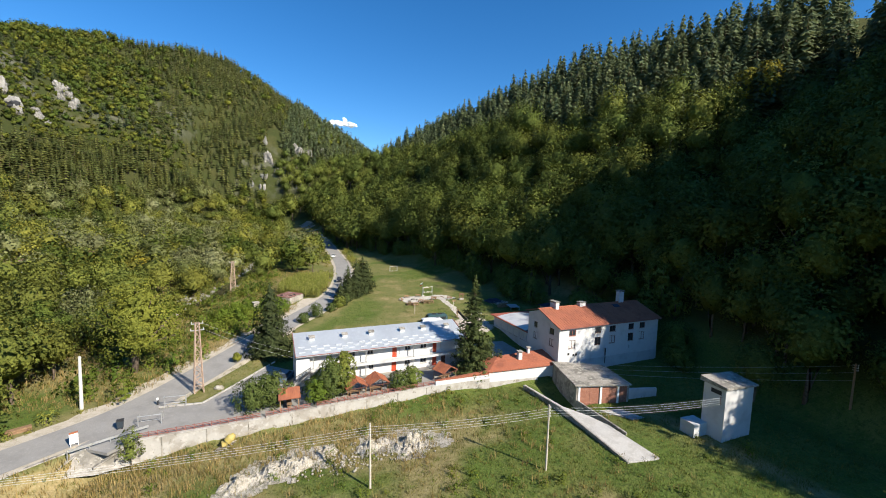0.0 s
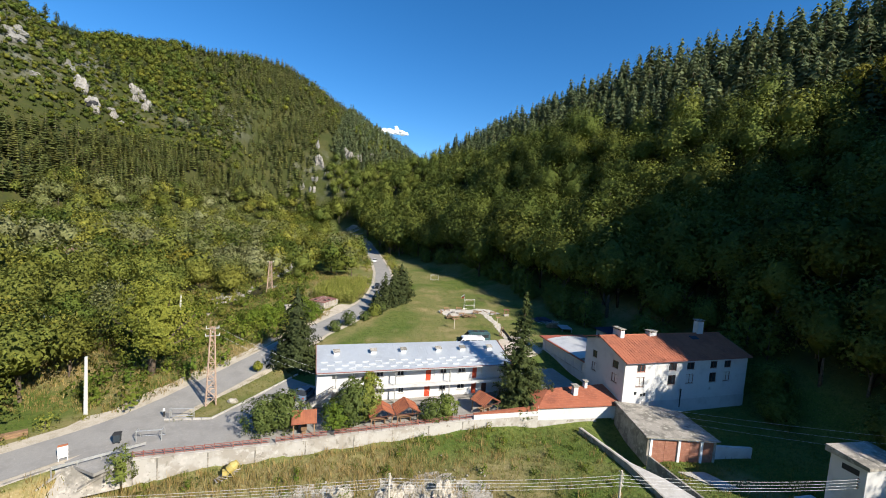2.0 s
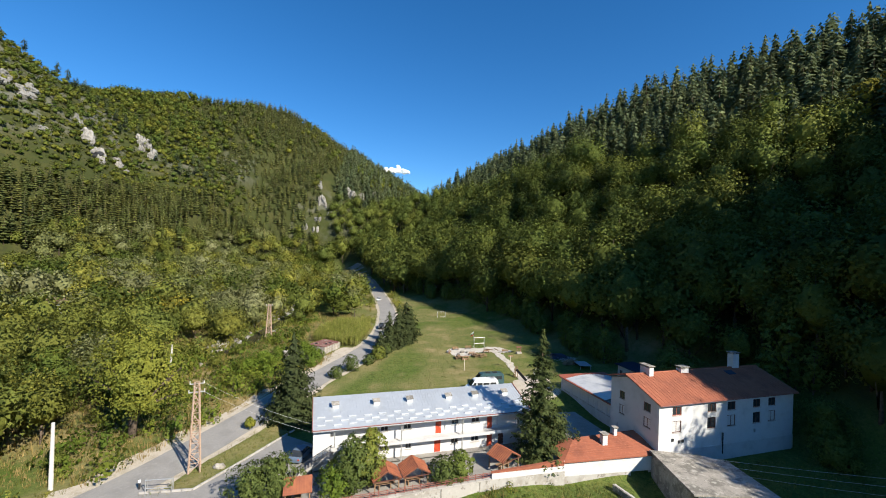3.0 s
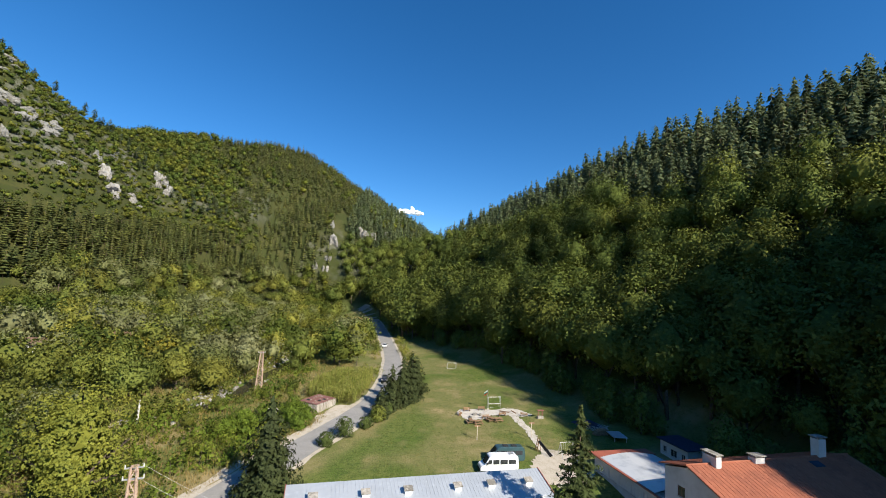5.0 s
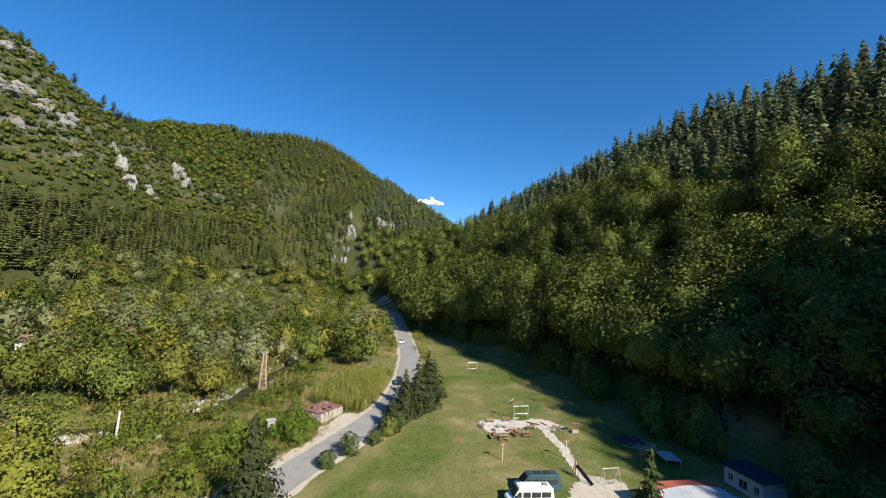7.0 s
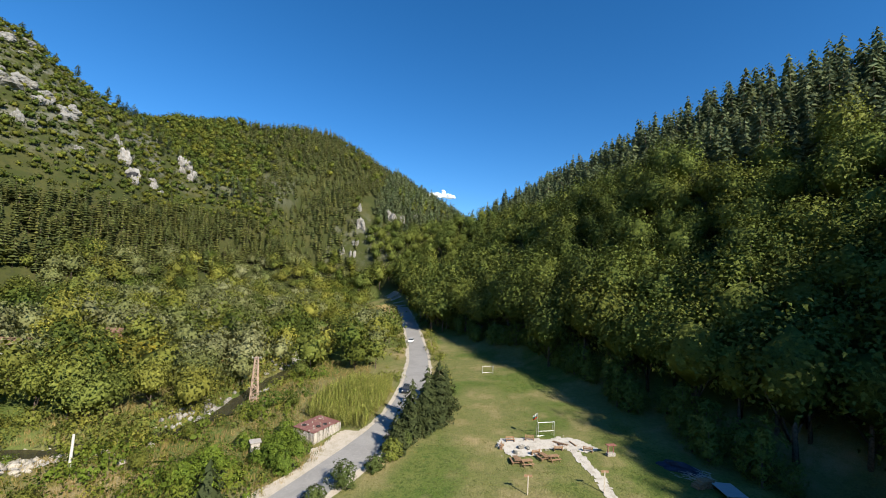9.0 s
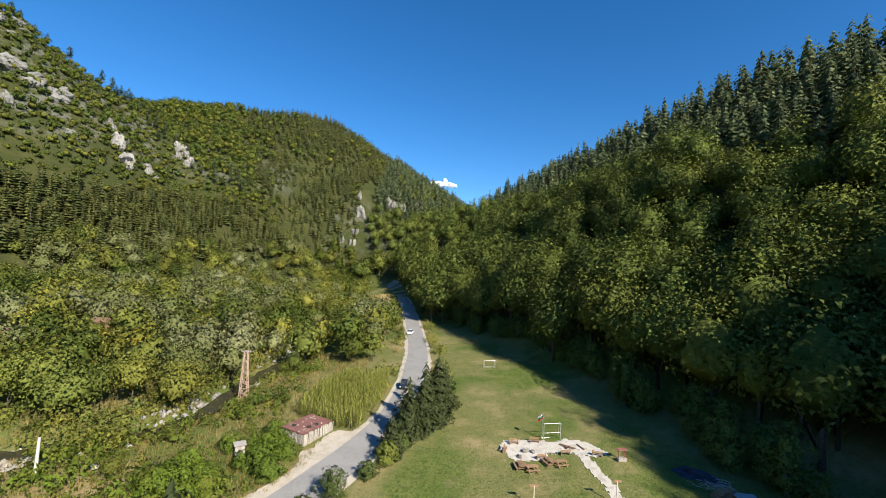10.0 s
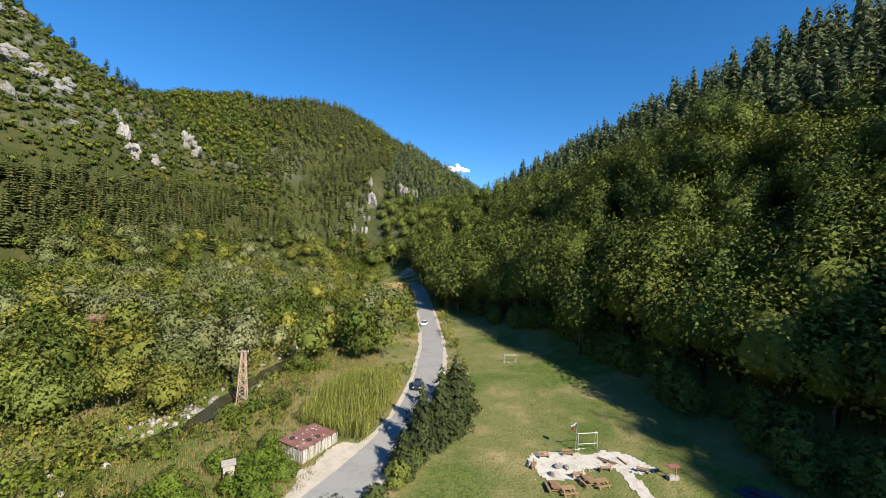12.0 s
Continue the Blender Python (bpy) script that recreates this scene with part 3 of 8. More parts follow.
def cards(rng, centre, normal, size, droop=0.0, long=1.0, slim=0.30):
    """Two slender leaf sprays for each place, which face about along normal."""
    k = len(centre)
    a = unit(np.cross(normal, unit(rng.normal(size=(k, 3)))))
    b = np.cross(normal, a)
    s = (size * rng.uniform(0.6, 1.4, k))[:, None]
    down = np.array([0, 0, 1.0]) * droop * s
    rows = []
    for d, e, f in ((a, b, 1.0), (-0.35 * a + 0.94 * b, -0.94 * a - 0.35 * b, 0.9)):
        rows += [centre - d * s * 0.6 * long - e * s * slim, centre - d * s * 0.3 * long + e * s * slim * 1.2, centre + d * s * f * long - down]
    v = np.stack(rows, 1).reshape(-1, 3)
    return v, np.arange(6 * k).reshape(-1, 3)


def tube(p, q, r0, r1, n=5):
    p, q = np.array(p, float), np.array(q, float)
    d = (q - p) / max(np.linalg.norm(q - p), 1e-6)
    a = np.cross(d, [0.3, 0.9, 0.2])
    a /= np.linalg.norm(a)
    b = np.cross(d, a)
    ang = np.arange(n) * 2 * np.pi / n
    ring = np.cos(ang)[:, None] * a + np.sin(ang)[:, None] * b
    v = np.concatenate([p + ring * r0, q + ring * r1])
    i = np.arange(n)
    j = (i + 1) % n
    return v, np.concatenate([np.stack([i, j, j + n], 1), np.stack([i, j + n, i + n], 1)])


def joined(pieces):
    """One template of vertices, triangles, materials and soft normals from (v, t, material[, normals])."""
    vs, ts, ms, ns, off = [], [], [], [], 0
    for v, t, m, *rest in pieces:
        if rest:
            # leaves turn their faces outwards
            nr = rest[0]
            g = np.cross(v[t[:, 1]] - v[t[:, 0]], v[t[:, 2]] - v[t[:, 0]])
            back = (g * nr[t[:, 0]]).sum(1) < 0
            t = np.where(back[:, None], t[:, [0, 2, 1]], t)
        else:
            nr = unit((v - v.mean(0)) * np.array([1, 1, 0.02]))
        ns.append(nr)
        vs.append(v)
        ts.append(t + off)
        ms.append(np.full(len(t), m))
        off += len(v)
    return np.concatenate(vs), np.concatenate(ts), np.concatenate(ms), np.concatenate(ns)


def broadleaf(seed, h, r, n, size, low=0.22, lobes=9, trunk=0.02, limbs=5, pointed=0.0, clump=15):
    """Trunk, limbs and a crown of many leafy clumps, each a tuft of sprays that opens outwards and up."""
    rng = np.random.default_rng(seed)
    pieces = []
    bend = rng.normal(size=2) * 0.03 * h
    mid = np.array([bend[0], bend[1], h * 0.5])
    pieces.append((*tube((0, 0, -0.6), mid, h * trunk, h * trunk * 0.65, 6), 1))
    pieces.append((*tube(mid, (bend[0] * 1.5, bend[1] * 1.5, h * 0.85), h * trunk * 0.65, h * trunk * 0.2), 1))
    k = int(min(max(n / clump, 6), 110))
    f = (np.arange(k) + rng.uniform(0, 1, k)) / k
    f = 0.06 + 0.94 * f
    ang = np.arange(k) * 2.39996 + rng.uniform(-0.5, 0.5, k)
    lop = 1 + 0.20 * np.sin(2 * ang + rng.uniform(0, 6.28)) * np.sin(3 * f + rng.uniform(0, 6.28)) + 0.16 * np.sin(3 * ang + 5 * f + rng.uniform(0, 6.28))
    width = r * np.sqrt(np.clip(1 - (2 * f - 1) ** 2, 0.02, 1)) ** 0.9 * (1 - pointed * f) / (1 - 0.5 * pointed) * lop
    reach = width * rng.uniform(0.62, 1.0, k)
    out = np.column_stack([np.cos(ang), np.sin(ang), 1.1 * (2 * f - 0.75)])
    cs = np.column_stack([reach * np.cos(ang) + bend[0], reach * np.sin(ang) + bend[1], h * (low + (0.95 - low) * f) + rng.normal(0, 0.025 * h, k)])
    rl = 1.5 * r * math.sqrt(3.4 / k) * rng.uniform(0.6, 1.25, k) * (1 - 0.3 * pointed * f)
    rl = np.minimum(rl, 0.62 * r)
    for c in cs[rng.permutation(k)[:limbs]]:
        pieces.append((*tube((bend[0] * 0.6, bend[1] * 0.6, max(0.1, min(h * low * rng.uniform(0.9, 1.6), c[2] - 0.1))), c, h * trunk * 0.4, h * trunk * 0.1, 4), 1))
    out = unit(out)
    pick = rng.choice(k, n, p=rl ** 1.6 / (rl ** 1.6).sum())
    d = unit(rng.normal(size=(n, 3)))
    flip = (d * out[pick]).sum(1)
    d = d - np.where(flip < -0.1, 2 * flip, 0)[:, None] * out[pick]
    d = unit(d + np.array([0, 0, 0.25]))
    pos = cs[pick] + d * (rl[pick] * rng.uniform(0.25, 1.0, n) ** 0.5 * rng.uniform(0.85, 1.15, n))[:, None] * np.array([1, 1, 0.85])
    nrm = unit(d + 0.45 * out[pick] + 0.55 * rng.normal(size=(n, 3)) + np.array([0, 0, 0.3]))
    v, t = cards(rng, pos, nrm, size, 0.25, 1.0, 0.44)
    soft = unit(0.8 * out[pick] + 0.6 * d + 0.18 * rng.normal(size=(n, 3)) + np.array([0, 0, 0.2]))
    pieces.append((v, t, 0, np.repeat(soft, 6, 0)))
    # broad inner foliage that closes the heart of the crown
    g = max(6, n // 9)
    fi = rng.uniform(0.12, 0.86, g)
    ai = rng.uniform(0, 6.28, g)
    wi = 0.5 * r * np.sqrt(1 - (2 * fi - 1) ** 2) * (1 - pointed * fi) * rng.uniform(0.6, 1.1, g)
    ci = np.column_stack([wi * np.cos(ai) + bend[0], wi * np.sin(ai) + bend[1], h * (low + (0.95 - low) * fi)])
    inner = unit(np.column_stack([np.cos(ai), np.sin(ai), rng.normal(0, 0.4, g)]))
    v, t = cards(rng, ci, inner, min(max(size * 2.0, 0.17 * r), 0.9), 0.1, 1.0, 0.5)
    pieces.append((v, t, 0, np.repeat(inner, 6, 0)))
    return joined(pieces)


def canopy(seed, h, r, n, size, low=0.1, lobes=14, core=2, trunk=0.02, limbs=3, pointed=0.0):
    """Trunk, limbs and a full crown that swells into many leafy lobes, set all over with sprays."""
    rng = np.random.default_rng(seed)
    bend = rng.normal(size=2) * 0.02 * h
    mid_z, tall = h * (low + 0.52 * (1 - low)), h * (1 - low) * 0.5
    mid = np.array([bend[0], bend[1], mid_z])
    pieces = [(*tube((0, 0, -0.8), (bend[0], bend[1], h * 0.75), h * trunk, h * trunk * 0.3, 5), 1)]
    i = np.arange(lobes) + 0.5
    lz = 1 - 1.45 * i / lobes
    la = i * 2.39996 + rng.uniform(-0.5, 0.5, lobes)
    lobe = unit(np.column_stack([np.cos(la) * np.sqrt(1 - np.clip(lz, -1, 1) ** 2), np.sin(la) * np.sqrt(1 - np.clip(lz, -1, 1) ** 2), lz]) + 0.12 * rng.normal(size=(lobes, 3)))
    swell = rng.uniform(0.12, 0.42, lobes)
    wide = math.cos(min(1.3, 2.5 / math.sqrt(lobes)))

    def body(d):
        """Reach of the crown towards d, and the way in which its surface faces there."""
        girth = r * (1 - pointed * 0.5 * (d[:, 2] + 0.3))
        base = 1 / np.sqrt((d[:, 0] ** 2 + d[:, 1] ** 2) / girth ** 2 + d[:, 2] ** 2 / tall ** 2)
        dot = d @ lobe.T
        bump = swell * np.sqrt(np.clip((dot - wide) / (1 - wide), 0, 1))
        best = bump.argmax(1)
        reach = base * (0.78 + bump.max(1))
        p = d * reach[:, None]
        hub = lobe[best] * (base * 0.60)[:, None]
        return p, unit(unit(p - hub) + 0.45 * unit(d / np.array([1, 1, 0.8])))

    for k in rng.permutation(lobes)[:limbs]:
        pieces.append((*tube((bend[0], bend[1], h * max(low, 0.12)), mid + lobe[k] * np.array([r, r, tall]) * 0.7, h * trunk * 0.4, h * trunk * 0.1, 4), 1))
    v, t = BALL[core]
    p, nr = body(v)
    pieces.append((mid + p * (0.60 + 0.06 * rng.normal(size=(len(p), 1))), t, 0, nr))
    # large inner sprays, then finer ones that stand out at the surface
    for share_of, near, far, big in ((0.3, 0.62, 0.86, 1.4), (0.7, 0.80, 1.12, 0.95)):
        k = max(5, int(n * share_of))
        d = rng.normal(size=(k, 3))
        d[:, 2] = np.where(d[:, 2] < -0.6, -d[:, 2], d[:, 2])
        p, nr = body(unit(d))
        p = mid + p * rng.uniform(near, far, (k, 1))
        face = unit(nr + 0.6 * rng.normal(size=(k, 3)) + np.array([0, 0, 0.3]))
        v, t = cards(rng, p, face, size * big, 0.3, 1.0, 0.46)
        pieces.append((v, t, 0, np.repeat(unit(nr + 0.30 * rng.normal(size=(k, 3)) + np.array([0, 0, 0.1])), 6, 0)))
    return joined(pieces)


def conifer(seed, h, r, levels, per, low=0.12, droop=0.25, trunk=0.014, round_top=0.0):
    """Trunk and whorls of ragged drooping boughs."""
    rng = np.random.default_rng(seed)
    pieces = [(*tube((0, 0, -0.6), (0, 0, h * 0.97), h * trunk, 0.02 * h * trunk, 5), 1)]
    vs, ts, off = [], [], 0
    for i in range(levels):
        f = i / (levels - 1)
        z = h * (low + (0.985 - low) * f)
        if round_top:
            reach = r * math.sqrt(max(0.05, 1 - ((f - 0.42) / 0.62) ** 2)) * rng.uniform(0.75, 1.1)
        else:
            reach = r * (1 - f) ** 0.85 * rng.uniform(0.85, 1.12) + 0.05 * r
        k = max(4, int(per * (1 - 0.5 * f)))
        a0 = rng.uniform(0, 6.28)
        for j in range(k):
            if rng.random() < 0.08:
                continue
            a = a0 + 6.2832 * j / k + rng.uniform(-0.25, 0.25)
            L = reach * rng.uniform(0.7, 1.15)
            w = L * rng.uniform(0.24, 0.38) + 0.03 * r
            ca, sa = math.cos(a), math.sin(a)
            dz = -droop * L * rng.uniform(0.5, 1.4)
            th = h * 0.9 / levels
            root = (0.03 * L * ca, 0.03 * L * sa, z + 0.45 * th)
            m1 = (0.62 * L * ca - w * sa, 0.62 * L * sa + w * ca, z + 0.45 * dz - 0.15 * th)
            m2 = (0.62 * L * ca + w * sa, 0.62 * L * sa - w * ca, z + 0.45 * dz - 0.15 * th)
            tip = (L * ca, L * sa, z + dz)
            vs += [root, m1, tip, m2]
            ts += [(off, off + 2, off + 1), (off, off + 3, off + 2)]
            off += 4
    vs = np.array(vs)
    pieces.append((vs, np.array(ts), 0, np.repeat(unit(unit(vs[2::4] * np.array([1, 1, 0])) * 0.9 + np.array([0, 0, 0.55]) + 0.25 * rng.normal(size=(len(vs) // 4, 3))), 4, 0)))
    return joined(pieces)


def fir(seed, h, r, n, size, low=0.06, trunk=0.014, blunt=0.0, tiers=0, per=8):
    """A dense conifer: tiers of drooping boughs set with needle sprays in ragged whorls."""
    rng = np.random.default_rng(seed)
    pieces = [(*tube((0, 0, -0.6), (0, 0, h * 0.97), h * trunk, 0.02 * h * trunk, 5), 1)]
    if tiers:
        boughs, ids, face = [], [], []
        for i in range(tiers):
            f = (i + 0.3) / tiers
            reach = 0.88 * r * (1 - f) ** (0.85 - 0.35 * blunt) + 0.04 * r
            z = h * (low + (0.97 - low) * f)
            for j in range(max(4, int(per * (1 - 0.45 * f)))):
                a = rng.uniform(0, 6.283)
                L, w = reach * rng.uniform(0.6, 1.1), reach * rng.uniform(0.28, 0.46)
                c, q = math.cos(a), math.sin(a)
                drop = L * rng.uniform(0.30, 0.65)
                k = len(boughs)
                boughs += [(0, 0, z + 0.05 * h), (0.6 * L * c - w * q, 0.6 * L * q + w * c, z - 0.4 * drop), (L * c, L * q, z - drop), (0.6 * L * c + w * q, 0.6 * L * q - w * c, z - 0.4 * drop)]
                ids += [(k, k + 2, k + 1), (k, k + 3, k + 2)]
                face += [(c + 0.3 * rng.normal(), q + 0.3 * rng.normal(), 0.45)] * 4
        pieces.append((np.array(boughs), np.array(ids), 0, unit(np.array(face))))
    f = 1 - np.sqrt(rng.random(n))
    whorls = max(7, int(h * 0.8))
    f = np.clip((np.round(f * whorls) + rng.normal(0, 0.2, n)) / whorls, 0, 1)
    lean = rng.uniform(0, 6.28, whorls + 1)
    a = rng.uniform(0, 6.28, n)
    prof = (1 - f) ** (0.85 - 0.35 * blunt)
    wob = 1 + 0.25 * np.sin(3 * a + lean[np.clip(np.round(f * whorls).astype(int), 0, whorls)])
    rad = r * prof * wob * np.sqrt(rng.uniform(0.35, 1.1, n)) + 0.03 * r
    z = h * (low + (0.985 - low) * f) - 0.25 * rad
    out = np.column_stack([np.cos(a), np.sin(a), np.zeros(n)])
    pos = out * rad[:, None]
    pos[:, 2] = z
    nrm = unit(out * 0.8 + np.array([0, 0, 0.75]) + 0.45 * rng.normal(size=(n, 3)))
    v, t = cards(rng, pos, nrm, size * (0.55 + 0.6 * (1 - f)), 0.35, 1.25)
    soft = unit(out * 0.9 + np.array([0, 0, 0.45]) + 0.3 * rng.normal(size=(n, 3)))
    pieces.append((v, t, 0, np.repeat(soft, 6, 0)))
    return joined(pieces)


def scatter(name, label, category, templates, places, mats, kind="stuff"):
    """Joins copies of the templates, each at (x, y, z, scale, turn, which), into one mesh."""
    vs, ts, ms, tone, off = [], [], [], [], 0
    places = np.asarray(places, float)
    ns = []
    for k, (v, t, m, *rest) in enumerate(templates):
        rows = places[places[:, 5].astype(int) % len(templates) == k]
        if not len(rows):
            continue
        c, s = np.cos(rows[:, 4]), np.sin(rows[:, 4])
        sc = rows[:, 3]
        X = (v[None, :, 0] * c[:, None] - v[None, :, 1] * s[:, None]) * sc[:, None] + rows[:, 0:1]
        Y = (v[None, :, 0] * s[:, None] + v[None, :, 1] * c[:, None]) * sc[:, None] + rows[:, 1:2]
        Z = v[None, :, 2] * sc[:, None] + rows[:, 2:3]
        n = len(rows)
        vs.append(np.stack([X, Y, Z], -1).reshape(-1, 3))
        ts.append((t[None] + (np.arange(n) * len(v))[:, None, None] + off).reshape(-1, 3))
        ms.append(np.tile(m, n))
        tone.append(np.repeat((rows[:, 0] * 12.9898 + rows[:, 1] * 78.233) % 1.0, len(v)))
        off += n * len(v)
        if rest:
            w = rest[0]
            NX = w[None, :, 0] * c[:, None] - w[None, :, 1] * s[:, None]
            NY = w[None, :, 0] * s[:, None] + w[None, :, 1] * c[:, None]
            ns.append(np.stack([NX, NY, np.broadcast_to(w[None, :, 2], NX.shape)], -1).reshape(-1, 3))
    me = raw(name, np.concatenate(vs), np.concatenate(ts), mats, np.concatenate(ms), smooth=bool(ns))
    if ns:
        me.normals_split_custom_set_from_vertices(np.concatenate(ns))
    me.attributes.new("tone", "FLOAT", "POINT").data.foreach_set("value", np.concatenate(tone).astype(np.float32))
    return tagged(new(name, me), label, category, kind=kind)


def sow(seed, x0, x1, y0, y1, gap, keep, lo=0.8, hi=1.2):
    """Jittered grid of places on the land for which keep(x, y, z, noise) holds."""
    rng = np.random.default_rng(seed)
    X, Y = np.meshgrid(np.arange(x0, x1, gap), np.arange(y0, y1, gap))
    X = X.ravel() + rng.uniform(-0.48, 0.42, X.size) * gap
    Y = Y.ravel() + rng.uniform(-0.48, 0.42, Y.size) * gap
    Z = land(X, Y)
    ok = keep(X, Y, Z, rng.random(X.size))
    n = ok.sum()
    return np.column_stack([X[ok], Y[ok], Z[ok] - 0.15, rng.uniform(lo, hi, n), rng.uniform(0, 6.28, n), rng.integers(0, 1000, n)])


def road_gap(X, Y):
    return along(X, Y, ROAD)[0]


def river_gap(X, Y):
    return along(X, Y, RIVER)[0]


def rise(X, Y, Z):
    return Z - floor_height(X, Y)


def right_side(X, Y):
    d, h, s = along(X, Y, RIGHT_CREST)
    dn, hn, _ = along(X, Y, NOSE)
    return np.minimum(d, dn), ((s > 0) & (d < 160)) | ((dn < 40) & (X > -36))


def in_view(X, Y):
    """The wedge of land that lies ahead, with a margin."""
    return Y > 20 + np.abs(X - 1) * 0.42 - 40


# mountainside on the sunless side: beech below, conifers above
beeches = [canopy(10 + i, 16 + 2 * (i % 3), 5.4 + 0.6 * (i % 2), 1450, 0.37, 0.0, 26 + 4 * (i % 3)) for i in range(6)]
beeches_far = [canopy(20 + i, 16 + 2 * (i % 3), 5.6, 340, 0.64, 0.0, 22, 1, limbs=0) for i in range(4)]
firs = [fir(30 + i, 15.5 + 1.0 * (i % 3), 4.2 + 0.5 * (i % 2), 260, 0.56, blunt=0.75 + 0.4 * (i % 2), tiers=13, per=9) for i in range(5)]
firs_far = [fir(40 + i, 15 + 1.0 * (i % 3), 4.2, 60, 0.9, blunt=0.75 + 0.4 * (i % 2), tiers=10, per=8) for i in range(4)]


def mixed_wood(X, Y, Z):
    """0 where broadleaved trees grow, 1 where conifers do."""
    up = Z + 9 * fbm(X, Y, 40, 3, 12.0) - 0.03 * (Y - 150)
    return smooth01((up - 55) / 14)


def foot_ok(X, Y, Z):
    return (rise(X, Y, Z) > 1.6) & (road_gap(X, Y) > 6.5) & (np.hypot(X - 52.5, Y - 90.5) > 8.5)


def right_wood(near, fir):
    def keep(X, Y, Z, u):
        d, side = right_side(X, Y)
        dist = np.hypot(X - 2, Y - 55)
        c = u * 0.98 + 0.01 < mixed_wood(X, Y, Z)
        return side & foot_ok(X, Y, Z) & ((dist < 175) == near) & (c == fir) & (X > -60) & ~((X < 74) & (Y < 84) & (Y > 20)) & in_view(X, Y)
    return keep


def tall_edge(rows):
    """The tallest trees stand along the foot of the slope."""
    rows[:, 3] *= np.interp(rise(rows[:, 0], rows[:, 1], rows[:, 2]), [1.6, 10, 26], [1.22, 1.22, 0.95])
    return rows


scatter("beech_wood", "dense dark green beech wood on a steep shaded slope", "woodland", beeches, tall_edge(sow(1, -20, 190, -40, 330, 7.0, right_wood(True, False), 0.84, 1.16)), [BEECH, BARK])
scatter("beech_wood", "sunlit green beech wood on the farther slope", "woodland", beeches_far, tall_edge(sow(2, -60, 210, 60, 560, 7.6, right_wood(False, False), 0.8, 1.12)), [BEECH, BARK])
scatter("fir_wood", "tall dark conifers along the crest of the slope", "woodland", firs, sow(3, -20, 200, -40, 330, 5.6, right_wood(True, True), 0.86, 1.1), [CONIFER, BARK])
scatter("fir_wood", "dark conifers on the distant crest", "woodland", firs_far, sow(4, -60, 230, 60, 640, 6.4, right_wood(False, True), 0.8, 1.12), [CONIFER, BARK])


# trees outside the view, added to cast shade over slope and meadow
def behind(X, Y, Z, u):
    d, side = right_side(X, Y)
    return side & (rise(X, Y, Z) > 2) & ~in_view(X, Y)


scatter("beech_wood", "unseen beech wood outside the view, added for its shadow", "woodland", [canopy(26 + i, 17, 5.4, 120, 0.85, 0.0, 14, 1, limbs=0) for i in range(2)], sow(5, 40, 200, -150, 90, 8, behind, 0.72, 0.95), [BEECH, BARK])

# sunny mountainside: scrub, pines in a band, bushes between rocks
pines = [conifer(50 + i, 12 + 1.5 * (i % 3), 2.5 + 0.4 * (i % 2), 10, 8, 0.18, 0.16, round_top=0.7 if i % 2 else 0.0) for i in range(4)]
bushes = [canopy(60 + i, 3.8 + 0.8 * (i % 3), 2.9 + 0.4 * (i % 2), 30, 0.68, 0.0, 9, 1, limbs=0) for i in range(5)]
far_trees = [canopy(70 + i, 9 + (i % 3), 4.6, 44, 0.95, 0.0, 11, 1, limbs=0) for i in range(4)]
far_pines = [conifer(80 + i, 11 + (i % 3), 3.3, 7, 7, 0.05, 0.3) for i in range(3)]


def left_of_valley(X, Y):
    return (X < -40) | (Y > 430)


def pine_band(X, Y, Z, u):
    up = Z + 7 * fbm(X, Y, 60, 3, 15.0)
    on = (Y < 372) & (X < -80)
    return on & (up > 24) & (up < 62) & (rise(X, Y, Z) > 6) & in_view(X, Y)


def rocky_scrub(X, Y, Z, u):
    up = Z + 7 * fbm(X, Y, 60, 3, 15.0)
    on = (Y < 420) & (X < -80)
    bare = smooth01((fbm(X, Y, 30, 3, 18.0) + 0.1) * 2.0) * 0.35
    return on & (up >= 62) & (u > bare) & in_view(X, Y)


def main_wood(fir):
    def keep(X, Y, Z, u):
        dm = along(X, Y, MAIN)[0]
        spur = (Y < 400) & (X < -150)
        c = u < smooth01(0.35 + 1.6 * fbm(X, Y, 110, 3, 21.0) + (Z - 120) / 260)
        cliff = (X > -80) & (X < -30) & (Y > 380) & (Y < 436) & (Z > 40) & (Z < 86)
        d, side = right_side(X, Y)
        return (dm < 420) & (rise(X, Y, Z) > 3.5) & ((Y > 372) | ((X > -81) & (Y > 290))) & ~spur & (c == fir) & (left_of_valley(X, Y)) & in_view(X, Y) & ~(side & (d < 125) & (Y < 470)) & ~(cliff & (fbm(X, Y, 12, 2, 5.0) > 0.5))
    return keep


scatter("pine_wood", "band of slender pines low on the sunny mountainside", "woodland", pines, sow(6, -330, -60, 60, 380, 3.6, pine_band, 0.75, 1.12), [PINE, BARK])
scatter("mountain_scrub", "yellow-green bushes between rocks on the steep mountainside", "scrub", bushes, sow(7, -420, -70, 60, 430, 4.0, rocky_scrub, 0.35, 1.1), [HILL, BARK])
crest_pines = sow(8, -420, -150, 150, 440, 9.0, lambda X, Y, Z, u: (along(X, Y, SPUR)[0] < 16) & (u > 0.35) & (Z > 70), 0.7, 1.1)
scatter("crest_pines", "scattered wind-shaped pines along the rocky crest", "woodland", [conifer(90 + i, 12, 2.6, 9, 7, 0.35, 0.05, round_top=1.0) for i in range(3)], crest_pines, [CONIFER, BARK])
scatter("mountain_wood", "mixed green wood covering the big mountain", "woodland", far_trees, sow(9, -560, 90, 285, 680, 7.0, main_wood(False), 0.7, 1.15), [HILL, BARK])
scatter("mountain_pines", "pines scattered over the big mountain", "woodland", far_pines, sow(10, -560, 90, 285, 690, 5.0, main_wood(True), 0.7, 1.05), [PINE, BARK])
